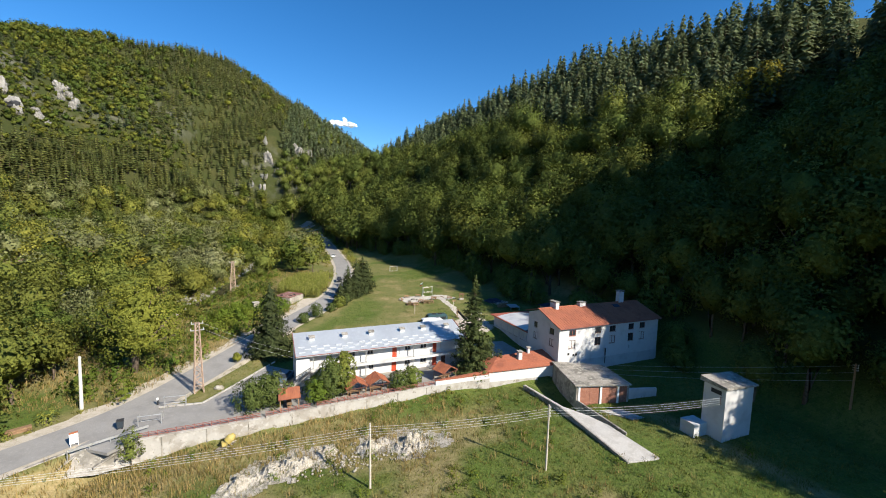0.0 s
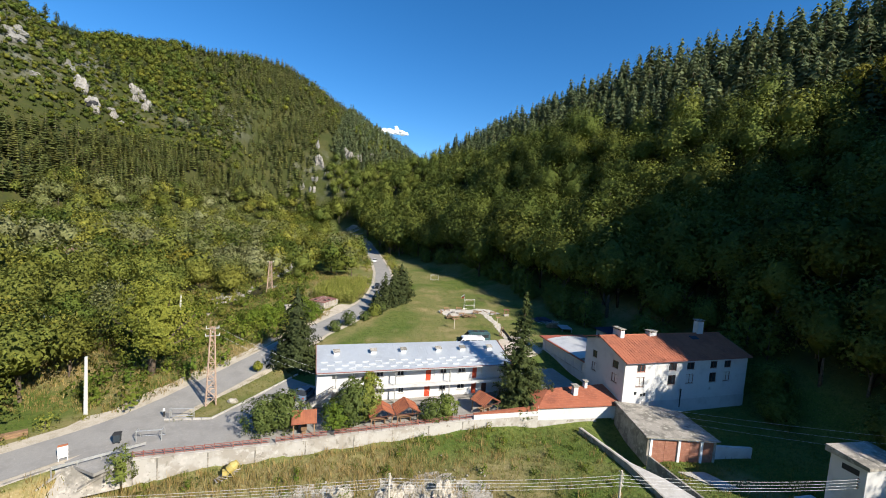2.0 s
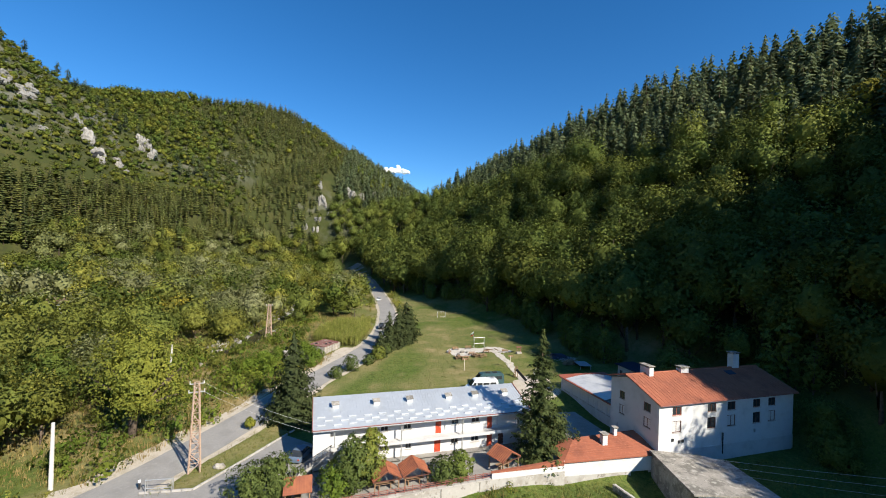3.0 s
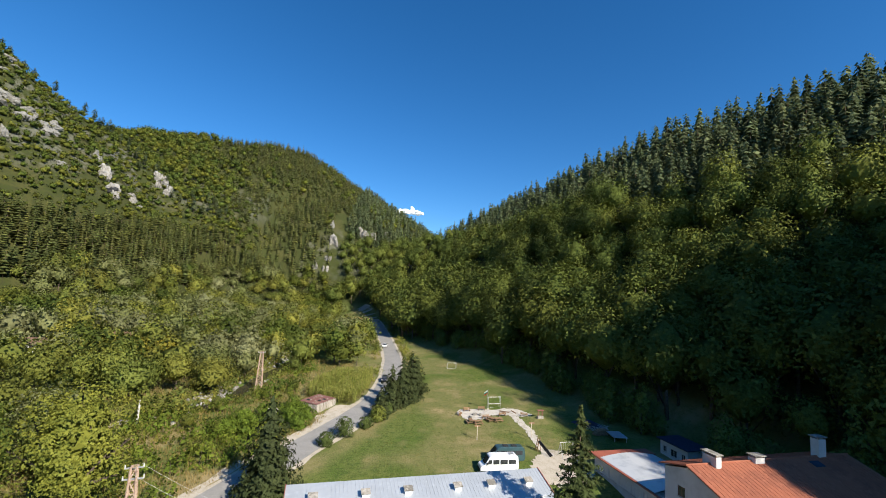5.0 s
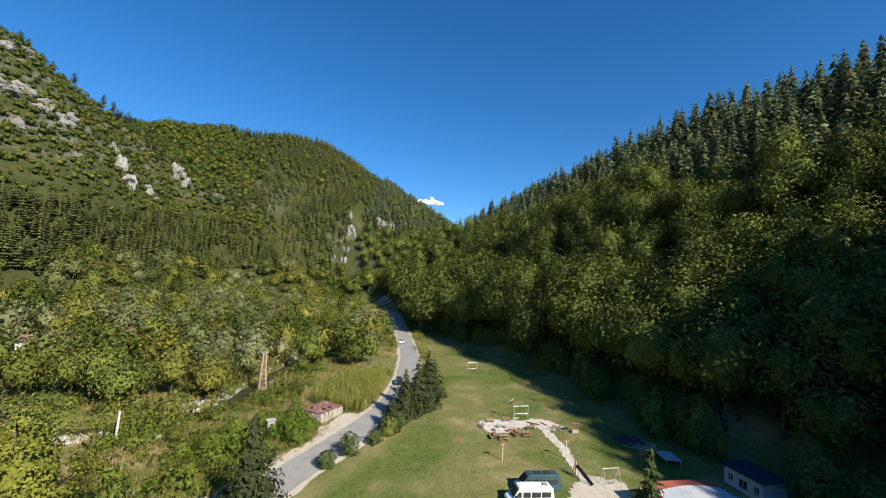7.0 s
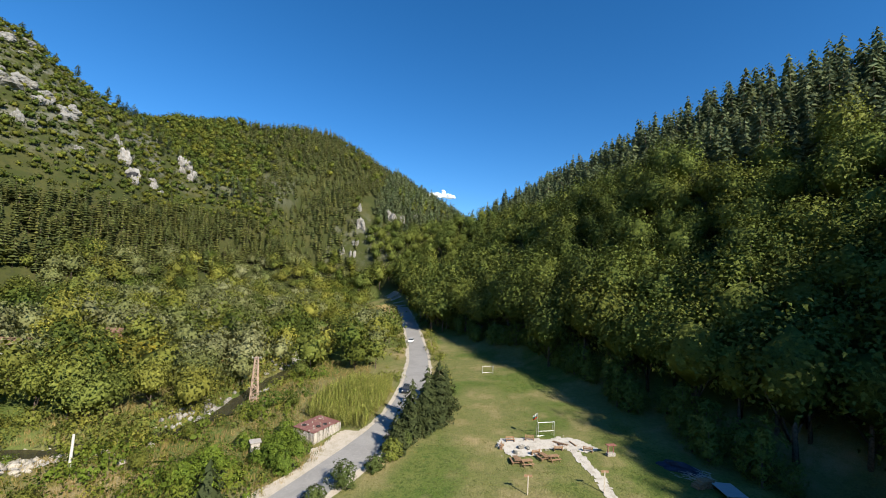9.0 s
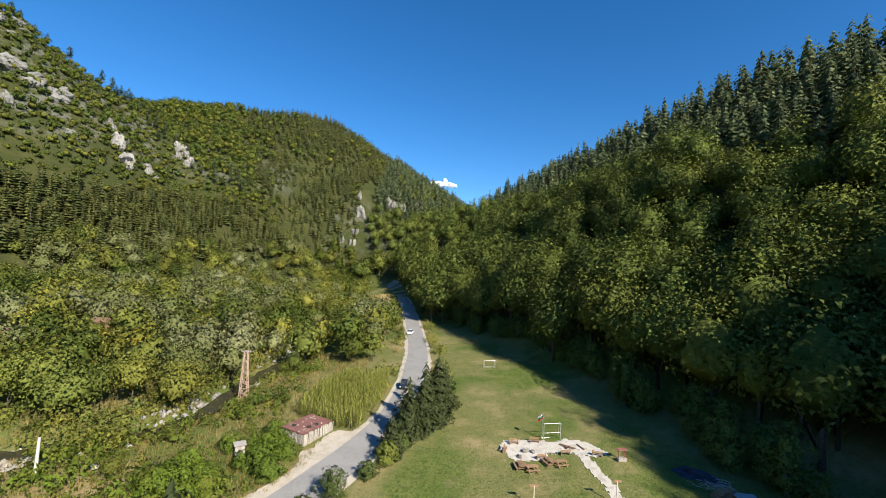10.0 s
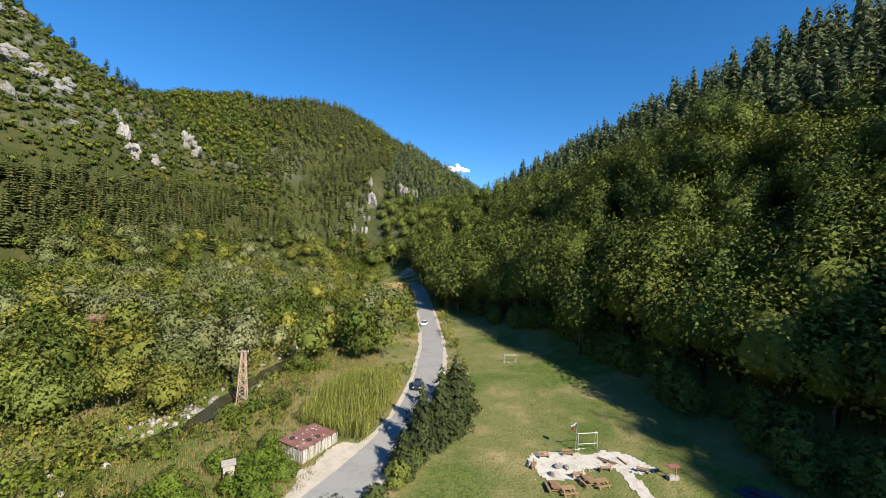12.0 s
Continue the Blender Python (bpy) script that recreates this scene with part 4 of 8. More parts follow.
scatter("distant_wood", "dark pine wood on the distant mountain", "woodland", far_pines, sow(11, -500, 500, 1350, 1960, 30, lambda X, Y, Z, u: (np.abs(X + 20) < 330) & (Z > 90), 1.6, 2.4), [CONIFER, BARK])

# valley floor beyond the road: willows, scrub and shrubs
willows = [canopy(100 + i, 8 + 1.3 * (i % 3), 3.9 + 0.6 * (i % 2), 1300, 0.25, 0.0, 24) for i in range(5)]
thickets = [canopy(110 + i, 7.4 + 1.4 * (i % 3), 3.8 + 0.7 * (i % 2), 1300, 0.25, 0.0, 20) for i in range(5)]
shrubs = [broadleaf(120 + i, 1.9, 1.4, 150, 0.175, 0.02, limbs=1) for i in range(4)]


def valley_left(X, Y, Z):
    return (X < -8) & (along(X, Y, ROAD)[2] > 0) & (rise(X, Y, Z) < 26) & (river_gap(X, Y) > np.where(Y < 116, 1.6, 2.8)) & (Y > 20)


def clear_of_yards(X, Y):
    corn = (X > -24) & (X < -3) & (Y > 112) & (Y < 152)
    sheds = (np.hypot(X + 16.5, Y - 112.5) < 7) | (np.hypot(X + 23.8, Y - 106) < 4)
    tower = np.hypot(X + 35, Y - 131.6) < 5
    glade = (X > -45) & (Y > 232) & (Y < 420)
    return ~corn & ~sheds & ~tower & ~glade


def meadow_left(X, Y):
    """The open grass strip between road and stream."""
    this_bank = along(X, Y, RIVER)[2] < 0
    return ((X > -62) & (Y > 76) & (Y < 152) & this_bank & ((X > -47) | (Y > 92))) | ((X > -42.5) & (Y > 60) & (Y < 80)) | ((road_gap(X, Y) < 7.5) & (Y < 160))


def thick(which):
    def keep(X, Y, Z, u):
        c = fbm(X, Y, 22, 3, 33.0)
        kind = np.where(c > 0.14, 0, np.where(c > -0.26, 1, 2))
        pole = (np.hypot(X + 38.2, Y - 59) < 3.5) | (np.hypot(X + 45.1, Y - 98.3) < 5) | (np.hypot(X + 37, Y - 71) < 5.5) | ((X < -43) & (X > -82) & (Y > 94) & (Y < 112))
        pole = pole | (np.hypot(X + 96, Y - 138) < 6.5) | (np.hypot(X + 86, Y - 156) < 6.5) | (np.hypot(X + 82, Y - 137) < 5)
        return valley_left(X, Y, Z) & clear_of_yards(X, Y) & ~meadow_left(X, Y) & (kind == which) & (road_gap(X, Y) > 7) & in_view(X, Y) & ~pole & (Y < 400)
    return keep


willows_far = [canopy(130 + i, 8 + 1.3 * (i % 3), 3.9 + 0.6 * (i % 2), 320, 0.42, 0.0, 18, 1, limbs=0) for i in range(4)]
thickets_far = [canopy(140 + i, 7.4 + 1.4 * (i % 3), 3.8 + 0.7 * (i % 2), 320, 0.42, 0.0, 16, 1, limbs=0) for i in range(4)]


def near_far(rows):
    near = np.hypot(rows[:, 0] - 0, rows[:, 1] - 35) < 112
    return rows[near], rows[~near]


def thicket_pair(label_near, label_far, a, b, seed, gap, which, lo, hi, leaf_mat):
    n, f = near_far(sow(seed, -180, -8, 20, 400, gap, thick(which), lo, hi))
    scatter("riverside_wood", label_near, "woodland", a, n, [SCRUB if which == 2 else leaf_mat, BARK])
    scatter("riverside_wood", label_far, "woodland", b, f, [leaf_mat, BARK])


thicket_pair("silvery green willows crowding the stream banks", "distant silvery willows along the stream", willows, willows_far, 12, 7.0, 0, 0.8, 1.3, WILLOW)
thicket_pair("olive green riverside trees and bushes", "distant olive green riverside trees", thickets, thickets_far, 13, 6.9, 1, 0.75, 1.35, SCRUB)
thicket_pair("tall olive green riverside trees with yellowing patches", "distant dark green riverside trees", thickets, thickets_far, 14, 7.0, 2, 0.8, 1.4, HILL)


def low_shrub(X, Y, Z, u):
    ok = meadow_left(X, Y) & (X < -10) & (along(X, Y, ROAD)[2] > 0) & (road_gap(X, Y) > 4.6) & clear_of_yards(X, Y) & (river_gap(X, Y) > np.where((Y > 117) & (Y < 152), 6.5, 1.4)) & (Y > 25)
    return ok & (fbm(X, Y, 9, 3, 41.0) + 0.6 * u > 0.16)


scatter("low_shrubs", "low green shrubs scattered over the rough meadow", "shrubs", shrubs, sow(15, -75, -8, 25, 165, 3.1, low_shrub, 0.5, 1.7), [BRIGHT, BARK])
scatter("low_shrubs", "olive and yellowish shrubs over the rough meadow", "shrubs", shrubs, sow(17, -75, -8, 25, 165, 2.4, lambda X, Y, Z, u: low_shrub(X, Y, Z, 1 - u) & (fbm(X, Y, 6, 2, 51.0) > -0.2), 0.3, 0.95), [SCRUB, BARK])
scatter("road_scrub", "low scrub along the far road and bank", "shrubs", shrubs, sow(16, -40, 16, 128, 330, 2.6, lambda X, Y, Z, u: (road_gap(X, Y) > 4.2) & (road_gap(X, Y) < 8.5) & (u > 0.45) & ~((along(X, Y, ROAD)[2] < 0) & (Y < 180) & (u < 0.75)), 0.5, 1.3), [SCRUB, BARK])
scatter("meadow_trees", "small yellow-green trees scattered over the rough meadow", "trees", thickets, sow(18, -62, -14, 60, 165, 6.5, lambda X, Y, Z, u: meadow_left(X, Y) & (along(X, Y, ROAD)[2] > 0) & (road_gap(X, Y) > 7.5) & clear_of_yards(X, Y) & (river_gap(X, Y) > 8) & (u > 0.62) & (along(X, Y, [(-35, 132, 0), (-22, 104, 0)])[0] > 5) & (np.hypot(X + 38.2, Y - 59) > 5) & (np.hypot(X + 45.1, Y - 98.3) > 7) & (np.hypot(X + 37, Y - 71) > 8) & ~((X < -48) & (Y < 111)), 0.28, 0.55), [SCRUB, BARK])
scatter("beech_wood", "dark beeches standing close beside the far road", "woodland", beeches_far, sow(19, -40, 20, 228, 378, 6.0, lambda X, Y, Z, u: (along(X, Y, ROAD)[2] < 0) & (road_gap(X, Y) > 5.0) & (road_gap(X, Y) < 17), 0.95, 1.25), [BEECH, BARK])
# below y = 26 the trees are out of view, added to shade the tower
scatter("beech_wood", "dark beech trees beside house and tower, the unseen ones added for shade", "woodland", beeches, sow(20, 56, 76, -4, 84, 5.6, lambda X, Y, Z, u: (X > np.interp(Y, [0, 22, 30, 40, 46, 52, 57, 63, 70, 84], [61, 63, 63, 61, 60, 61, 66, 71, 71, 65])) & (X < 75), 0.5, 0.95), [BEECH, BARK])
scatter("bank_scrub", "dense green scrub along both banks of the stream", "shrubs", shrubs, sow(21, -80, -28, 96, 210, 2.3, lambda X, Y, Z, u: (river_gap(X, Y) > np.where(Y < 118, 0.8, 2.3)) & (river_gap(X, Y) < np.where(along(X, Y, RIVER)[2] > 0, 9, 6.5)) & ~((along(X, Y, RIVER)[2] < 0) & (Y > 114) & (Y < 152) & (river_gap(X, Y) < 5.2)) & ~((X < -47) & (Y < 110) & (along(X, Y, RIVER)[2] < 0)) & (np.hypot(X + 35.1, Y - 131.6) > 2.5) & (u > 0.15), 0.6, 1.6), [SCRUB, BARK])


# ---- yard, walls and houses ----
def wall_panels(bm, length, z0, z1, y0, y1, openings):
    """A wall along x with openings (x0, x1, za, zb) that go through it."""
    xs = sorted({0.0, length, *[o[0] for o in openings], *[o[1] for o in openings]})
    for a, b in zip(xs, xs[1:]):
        cuts = sorted((o[2], o[3]) for o in openings if o[0] < (a + b) / 2 < o[1])
        z = z0
        for lo, hi in cuts:
            if lo > z:
                box(bm, a, b, y0, y1, z, lo)
            z = max(z, hi)
        if z < z1:
            box(bm, a, b, y0, y1, z, z1)
    bmesh.ops.remove_doubles(bm, verts=bm.verts[:], dist=0.001)


def window(parent, m, w, h, frame_mat=None, mullions=1, pane_mat=None, sill=True):
    """A framed window whose lower left corner is at m; it looks along -y."""
    bm = bmesh.new()
    t = 0.09
    box(bm, 0, w, 0.02, 0.12, 0, t)
    box(bm, 0, w, 0.02, 0.12, h - t, h)
    box(bm, 0, t, 0.02, 0.12, t, h - t)
    box(bm, w - t, w, 0.02, 0.12, t, h - t)
    for i in range(mullions):
        x = w * (i + 1) / (mullions + 1)
        box(bm, x - t * 0.35, x + t * 0.35, 0.03, 0.11, t, h - t)
    fr = part("window", bm, frame_mat or BROWN_FRAME, parent)
    fr.matrix_basis = m
    bm = bmesh.new()
    box(bm, t, w - t, 0.065, 0.085, t, h - t)
    part("pane", bm, pane_mat or DARK_GLASS, fr)
    if sill:
        bm = bmesh.new()
        box(bm, -0.06, w + 0.06, -0.12, 0.02, -0.07, -0.004)
        part("sill", bm, CONCRETE, fr)
    return fr


def door(parent, m, w, h, material):
    bm = bmesh.new()
    box(bm, 0, w, 0.05, 0.11, 0.02, h)
    for zz in (0.25, h * 0.55):
        box(bm, 0.14, w - 0.14, 0.03, 0.05, zz, zz + h * 0.32)
    d = part("door", bm, material, parent)
    d.matrix_basis = m
    bm = bmesh.new()
    rod(bm, (w - 0.1, 0.0, h * 0.48), (w - 0.1, 0.05, h * 0.48), 0.02)
    rod(bm, (w - 0.1, 0.0, h * 0.48), (w - 0.22, 0.0, h * 0.48), 0.014)
    part("handle", bm, STEEL, d)
    return d


# yard paving and parking place in front of and round the houses
bm = bmesh.new()
prism(bm, [(-33.5, 48.5), (-29.4, 46.4), (-27.4, 49.35), (-12.97, 51.9), (-6.2, 53.25), (-5.6, 53.4), (-9.9, 60.5), (-10.5, 68), (-15.6, 71.5), (-22.4, 58.2), (-27.6, 58.0), (-29.2, 57.0)], -0.30, 0.06)
single("parking_place", bm, ASPHALT, "cracked grey asphalt parking place between road and wall", "parking place", kind="structure")
bm = bmesh.new()
prism(bm, [(-9.8, 60.6), (-5.5, 53.5), (12.8, 57.2), (22.7, 58.5), (36.3, 59.4), (34.2, 72), (32, 86), (24.5, 86), (22.6, 78), (20.5, 77), (21.5, 66.3), (-9.4, 61)], -0.3, 0.10)
single("yard", bm, YARD, "worn pale concrete yard between the lodging blocks", "yard", kind="structure")
patch("bare_earth", [(23, 82), (30, 82), (34.5, 86), (34, 93), (29.5, 95), (26, 92), (23.5, 88)], 0.05, GRAVEL, "bare trodden sandy earth beside the parked vans", "bare earth")

# kerb between verge and parking place
kerb = thing("kerb", "pale weathered concrete kerb beside the parking place", "kerb", pose(0, 0, 0), kind="structure")
KERB = [(-28.2, 57.4), (-22.6, 57.7), (-20.2, 62.2), (-16.0, 70.6), (-14.6, 73.2)]
bm = bmesh.new()
box(bm, -0.48, 0.48, -0.12, 0.12, 0, 0.2)
kerb_me = finish(bm, "kerb_stone", CONCRETE, 0.02)
for (ax, ay), (bx, by) in zip(KERB, KERB[1:]):
    L = math.hypot(bx - ax, by - ay)
    for i in range(int(L)):
        t = (i + 0.5) / int(L)
        share("kerb_stone", kerb_me, kerb, pose(ax + (bx - ax) * t, ay + (by - ay) * t, 0.04, 0, 0, math.degrees(math.atan2(by - ay, bx - ax))))

# retaining wall with its pilasters, coping and rail
rw = thing("retaining_wall", "stained weathered concrete retaining wall with pilasters", "wall", pose(0, 0, 0), kind="structure")
TOPS = [-0.15, 0.05, 0.25, 0.45]
LOWS = [-4.2, -3.8, -3.5, -3.0]
bm = bmesh.new()
for i in range(3):
    (ax, ay, _), (bx, by, _) = WALL[i], WALL[i + 1]
    d = Vector((bx - ax, by - ay, 0)).normalized()
    n = Vector((d.y, -d.x, 0)) * 0.22
    q = [Vector((ax, ay, 0)) + n, Vector((bx, by, 0)) + n, Vector((bx, by, 0)) - n, Vector((ax, ay, 0)) - n]
    zs = [(LOWS[i], TOPS[i]), (LOWS[i + 1], TOPS[i + 1])]
    vs = [bm.verts.new((p.x, p.y, zs[k][j])) for j in (0, 1) for p, k in zip(q, (0, 1, 1, 0))]
    for f in ((3, 2, 1, 0), (4, 5, 6, 7), (0, 1, 5, 4), (1, 2, 6, 5), (2, 3, 7, 6), (3, 0, 4, 7)):
        bm.faces.new([vs[k] for k in f])
part("wall_face", bm, CONCRETE, rw)
run = []
for i in range(3):
    (ax, ay, _), (bx, by, _) = WALL[i], WALL[i + 1]
    L = math.hypot(bx - ax, by - ay)
    for k in range(int(L / 1.0)):
        t = (k + 0.5) * 1.0 / L
        run.append((ax + (bx - ax) * t, ay + (by - ay) * t, TOPS[i] + (TOPS[i + 1] - TOPS[i]) * t, math.degrees(math.atan2(by - ay, bx - ax))))
bm = bmesh.new()
box(bm, -0.49, 0.49, -0.29, 0.29, -0.05, 0.10)
cop = finish(bm, "coping_stone", CONCRETE, 0.02)
bm = bmesh.new()
box(bm, -0.08, 0.08, -0.27, -0.2, -3.4, -0.05)
pil = finish(bm, "pilaster", DARK_CONCRETE, 0.02)
for i, (x, y, z, a) in enumerate(run):
    share("coping_stone", cop, rw, pose(x, y, z, 0, 0, a))
    if i % 5 == 2:
        share("pilaster", pil, rw, pose(x, y, z, 0, 0, a))
rail = thing("railing", "faded red-brown metal railing along the wall top", "railing", pose(0, 0, 0))
bm = bmesh.new()
beam(bm, (-0.5, 0, 0.28), (0.5, 0, 0.28), 0.06, 0.06)
bar_me = finish(bm, "rail_bar", RAIL_RED)
bm = bmesh.new()
beam(bm, (0, 0, 0.1), (0, 0, 0.82), 0.08, 0.08)
post_me = finish(bm, "rail_post", RAIL_RED)
for x, y, z, a in run:
    for dz in (0, 0.25, 0.45):
        share("rail_bar", bar_me, rail, pose(x, y + 0.05, z + dz, 0, 0, a))
    share("rail_post", post_me, rail, pose(x - 0.45, y + 0.05, z, 0, 0, a))
# the end of the wall down by the road, with two slanting ledges on its face
PAR_TOP = [(-27.3, 49.0, 0.05), (-30.6, 48.3, 0.05), (-33.7, 47.6, 0.05), (-36.7, 44.7, 0.0)]
PAR_FOOT = [(-27.1, 48.7, -2.9), (-30.7, 46.2, -2.4), (-34.3, 45.6, -2.0), (-36.8, 44.4, -0.8)]
bm = bmesh.new()
back = [(x + 0.12, y + 0.55, z) for x, y, z in PAR_TOP]
under = [(x, y, -3.2) for x, y, z in back]
rings = [[bm.verts.new(p) for p in (PAR_FOOT[i], PAR_TOP[i], back[i], under[i])] for i in range(4)]
for r0, r1 in zip(rings, rings[1:]):
    for k in range(4):
        bm.faces.new((r0[k], r0[(k + 1) % 4], r1[(k + 1) % 4], r1[k]))
bm.faces.new(rings[0][::-1])
bm.faces.new(rings[-1])
bmesh.ops.recalc_face_normals(bm, faces=bm.faces[:])
low_wall = single("low_parapet", bm, DARK_CONCRETE, "cracked weathered concrete parapet beside the road", "wall", kind="structure")
for a, b in (((-34.3, 45.75, -1.15), (-33.0, 47.3, -0.30)), ((-30.95, 46.5, -1.7), (-28.5, 48.1, -0.45))):
    bm = bmesh.new()
    beam(bm, a, b, 0.45, 0.14)
    part("ledge", bm, DARK_CONCRETE, low_wall, "dark slanting concrete ledge")

# ---- lodging block with the grey roof ----
lodge = thing("lodging_block", "long white two-storey lodging block with grey metal roof and red doors", "building", pose(-9.72, 60.55, 0, 0, 0, 10.0))
LW = 30.4
up_doors = [(7.1, 7.95), (16.5, 17.35), (24.4, 25.2)]
lo_doors = [(16.4, 17.3), (24.4, 25.25), (26.2, 27.1)]
up_wins = [(8.7, 9.8), (11.9, 13.0), (18.85, 20.0), (21.9, 23.2)]
lo_wins = [(8.7, 9.7), (12.2, 13.1), (18.85, 19.95), (21.9, 23.2)]
openings = [(a, b, 2.72, 4.62) for a, b in up_doors] + [(a, b, 0.1, 2.05) for a, b in lo_doors] + [(a, b, 3.75, 4.6) for a, b in up_wins] + [(a, b, 1.0, 1.95) for a, b in lo_wins]
bm = bmesh.new()
wall_panels(bm, LW, -0.2, 5.45, 1.4, 1.68, openings)
part("front_wall", bm, WHITE_WALL, lodge)
bm = bmesh.new()
box(bm, 0.25, LW - 0.05, 6.2, 6.45, -0.2, 6.85)
part("rear_wall", bm, WHITE_WALL, lodge)
for nm, x0, x1 in (("end_wall", 0.0, 0.25), ("end_wall", LW, LW + 0.25)):
    bm = bmesh.new()
    vs = [bm.verts.new((x, y, z)) for x in (x0, x1) for y, z in ((0.3, -0.2), (6.45, -0.2), (6.45, 6.9), (0.3, 5.15))]
    for f in ((0, 1, 2, 3), (7, 6, 5, 4), (0, 4, 5, 1), (1, 5, 6, 2), (2, 6, 7, 3), (3, 7, 4, 0)):
        bm.faces.new([vs[k] for k in f])
    part(nm, bm, WHITE_WALL, lodge)
bm = bmesh.new()
box(bm, 0.25, 2.1, 0.32, 1.4, -0.2, 5.15)
part("stair_block", bm, WHITE_WALL, lodge)
bm = bmesh.new()
box(bm, 0.25, LW, 1.68, 6.2, 2.5, 2.65)
part("upper_floor", bm, CONCRETE, lodge)
bm = bmesh.new()
box(bm, 2.1, LW, 0.08, 1.4, 2.48, 2.68)
box(bm, 2.1, LW, 0.02, 0.08, 2.42, 2.86)
part("gallery", bm, GREY_WALL, lodge, "pale grey gallery slab with a raised rim")
bm = bmesh.new()
box(bm, 0.25, LW, 0.1, 1.4, -0.2, 0.1)
part("plinth", bm, YARD, lodge)
for x in (2.63, 11.4, 20.13, 28.8):
    bm = bmesh.new()
    beam(bm, (x, 0.14, 0.1), (x, 0.14, 5.3), 0.16, 0.16)
    part("column", bm, STEEL, lodge)
for x in (8.0, 17.9, 26.0):
    bm = bmesh.new()
    rod(bm, (x, 1.34, 5.3), (x, 1.34, 3.2), 0.05)
    rod(bm, (x, 1.34, 3.2), (x + 1.3, 1.34, 2.7), 0.05)
    part("downpipe", bm, STEEL, lodge)
for a, b in up_doors:
    door(lodge, pose(a, 1.42, 2.70), b - a, 1.9, RED_PAINT)
for i, (a, b) in enumerate(lo_doors):
    door(lodge, pose(a, 1.42, 0.1), b - a, 1.94, RED_PAINT if i < 2 else BROWN_FRAME)
for a, b in up_wins:
    window(lodge, pose(a, 1.44, 3.75), b - a, 0.85, GREY_WALL)
for i, (a, b) in enumerate(lo_wins):
    w = window(lodge, pose(a, 1.44, 1.0), b - a, 0.95, GREY_WALL)
    if i == 2:
        bm = bmesh.new()
        for k in range(8):
            rod(bm, (0.08 + k * (b - a - 0.16) / 7, -0.05, 0), (0.08 + k * (b - a - 0.16) / 7, -0.05, 0.95), 0.018, n=5)
        part("grille", bm, BLACK, w, "black window grille")
ROOF_A = math.degrees(math.atan2(1.88, 6.35))
slope_m = pose(-0.15, -0.12, 5.30, ROOF_A, 0, 0)
bm = bmesh.new()
box(bm, 0, 30.95, 0, 6.85, 0, 0.12)
roof = part("roof", bm, METAL_ROOF, lodge, "grey-blue ribbed metal roof")
roof.matrix_basis = slope_m
bm = bmesh.new()
for i in range(70):
    box(bm, i * 0.441 + 0.08, i * 0.441 + 0.13, 0.0, 6.85, 0.12, 0.142)
part("rib", bm, METAL_ROOF, roof)
bm = bmesh.new()
box(bm, -0.03, 0.05, -0.02, 6.87, -0.12, 0.22)
box(bm, 30.9, 31.0, -0.02, 6.87, -0.12, 0.24)
box(bm, 0.05, 30.9, -0.08, 0.0, -0.16, 0.10)
part("fascia", bm, RAIL_RED, roof, "dark red-brown fascia board")
bm = bmesh.new()
rod(bm, (0.1, -0.16, -0.02), (30.8, -0.16, -0.02), 0.08, n=8)
part("gutter", bm, STEEL, roof)
bm = bmesh.new()
box(bm, -0.5, 0.5, -0.09, 0.09, 0, 0.09)
guard = finish(bm, "snow_guard", ZINC)
for r in range(3):
    for k in range(15):
        share("snow_guard", guard, roof, pose(1.1 + 2.02 * k + (r % 2) * 0.95 + 0.2 * math.sin(k * 3.1), 0.75 + 0.72 * r + 0.12 * math.sin(5.0 * k + r), 0.166))
for u in (3.0, 8.6, 13.4, 19.3, 23.5, 28.4):
    bm = bmesh.new()
    box(bm, u - 0.42, u + 0.42, 4.1, 4.75, 0.1, 0.62)
    v = part("roof_vent", bm, ZINC, roof, "sheet-metal roof vent box")
    bm = bmesh.new()
    box(bm, u - 0.55, u + 0.5, 4.0, 4.85, 0.64, 0.70)
    part("vent_cap", bm, DARK_CONCRETE, v)
bm = bmesh.new()
for i in range(14):
    box(bm, -2.3 + 0.32 * i, -1.98 + 0.32 * i, -0.75, 0.2, -0.1 + 0.185 * max(i - 1, 0), 0.09 + 0.185 * i)
stair = part("outer_stair", bm, CONCRETE, lodge)
bm = bmesh.new()
for i in range(0, 28):
    x, z = -2.2 + 0.16 * i, 0.15 + 0.0925 * i
    rod(bm, (x, -0.72, z), (x, -0.72, z + 0.95), 0.025, n=5)
beam(bm, (-2.3, -0.72, 1.05), (2.3, -0.72, 3.65), 0.06, 0.06)
part("stair_rail", bm, BLACK, stair, "dark metal stair railing")

# ---- three-storey house with the red roof ----
red = thing("red_roofed_house", "three-storey white house with a red metal gable roof", "house", pose(36.27, 59.01, 0, 0, 0, 9.7))
RW, RD, RV = 25.8, 9.9, 6.1
cols = [(2.3, 3.9), (8.6, 10.2), (12.35, 13.95), (17.4, 18.9), (20.5, 22.0)]
op = [(a, b, 6.75, 7.95) for a, b in cols] + [(a, b, 4.4, 6.0) for a, b in cols] + [(11.3, 11.75, 2.1, 3.6), (17.6, 18.0, 3.0, 3.5)]
bm = bmesh.new()
wall_panels(bm, RW, -1.6, 8.62, 0, 0.3, op)
part("front_wall", bm, WHITE_WALL, red)
bm = bmesh.new()
box(bm, 0.0, RW, 0.02 - 0.09, 0.0, -1.6, 1.9)
part("plinth", bm, GREY_WALL, red)
bm = bmesh.new()
box(bm, 0.3, RW - 0.3, RD - 0.3, RD, -1.6, 9.4)
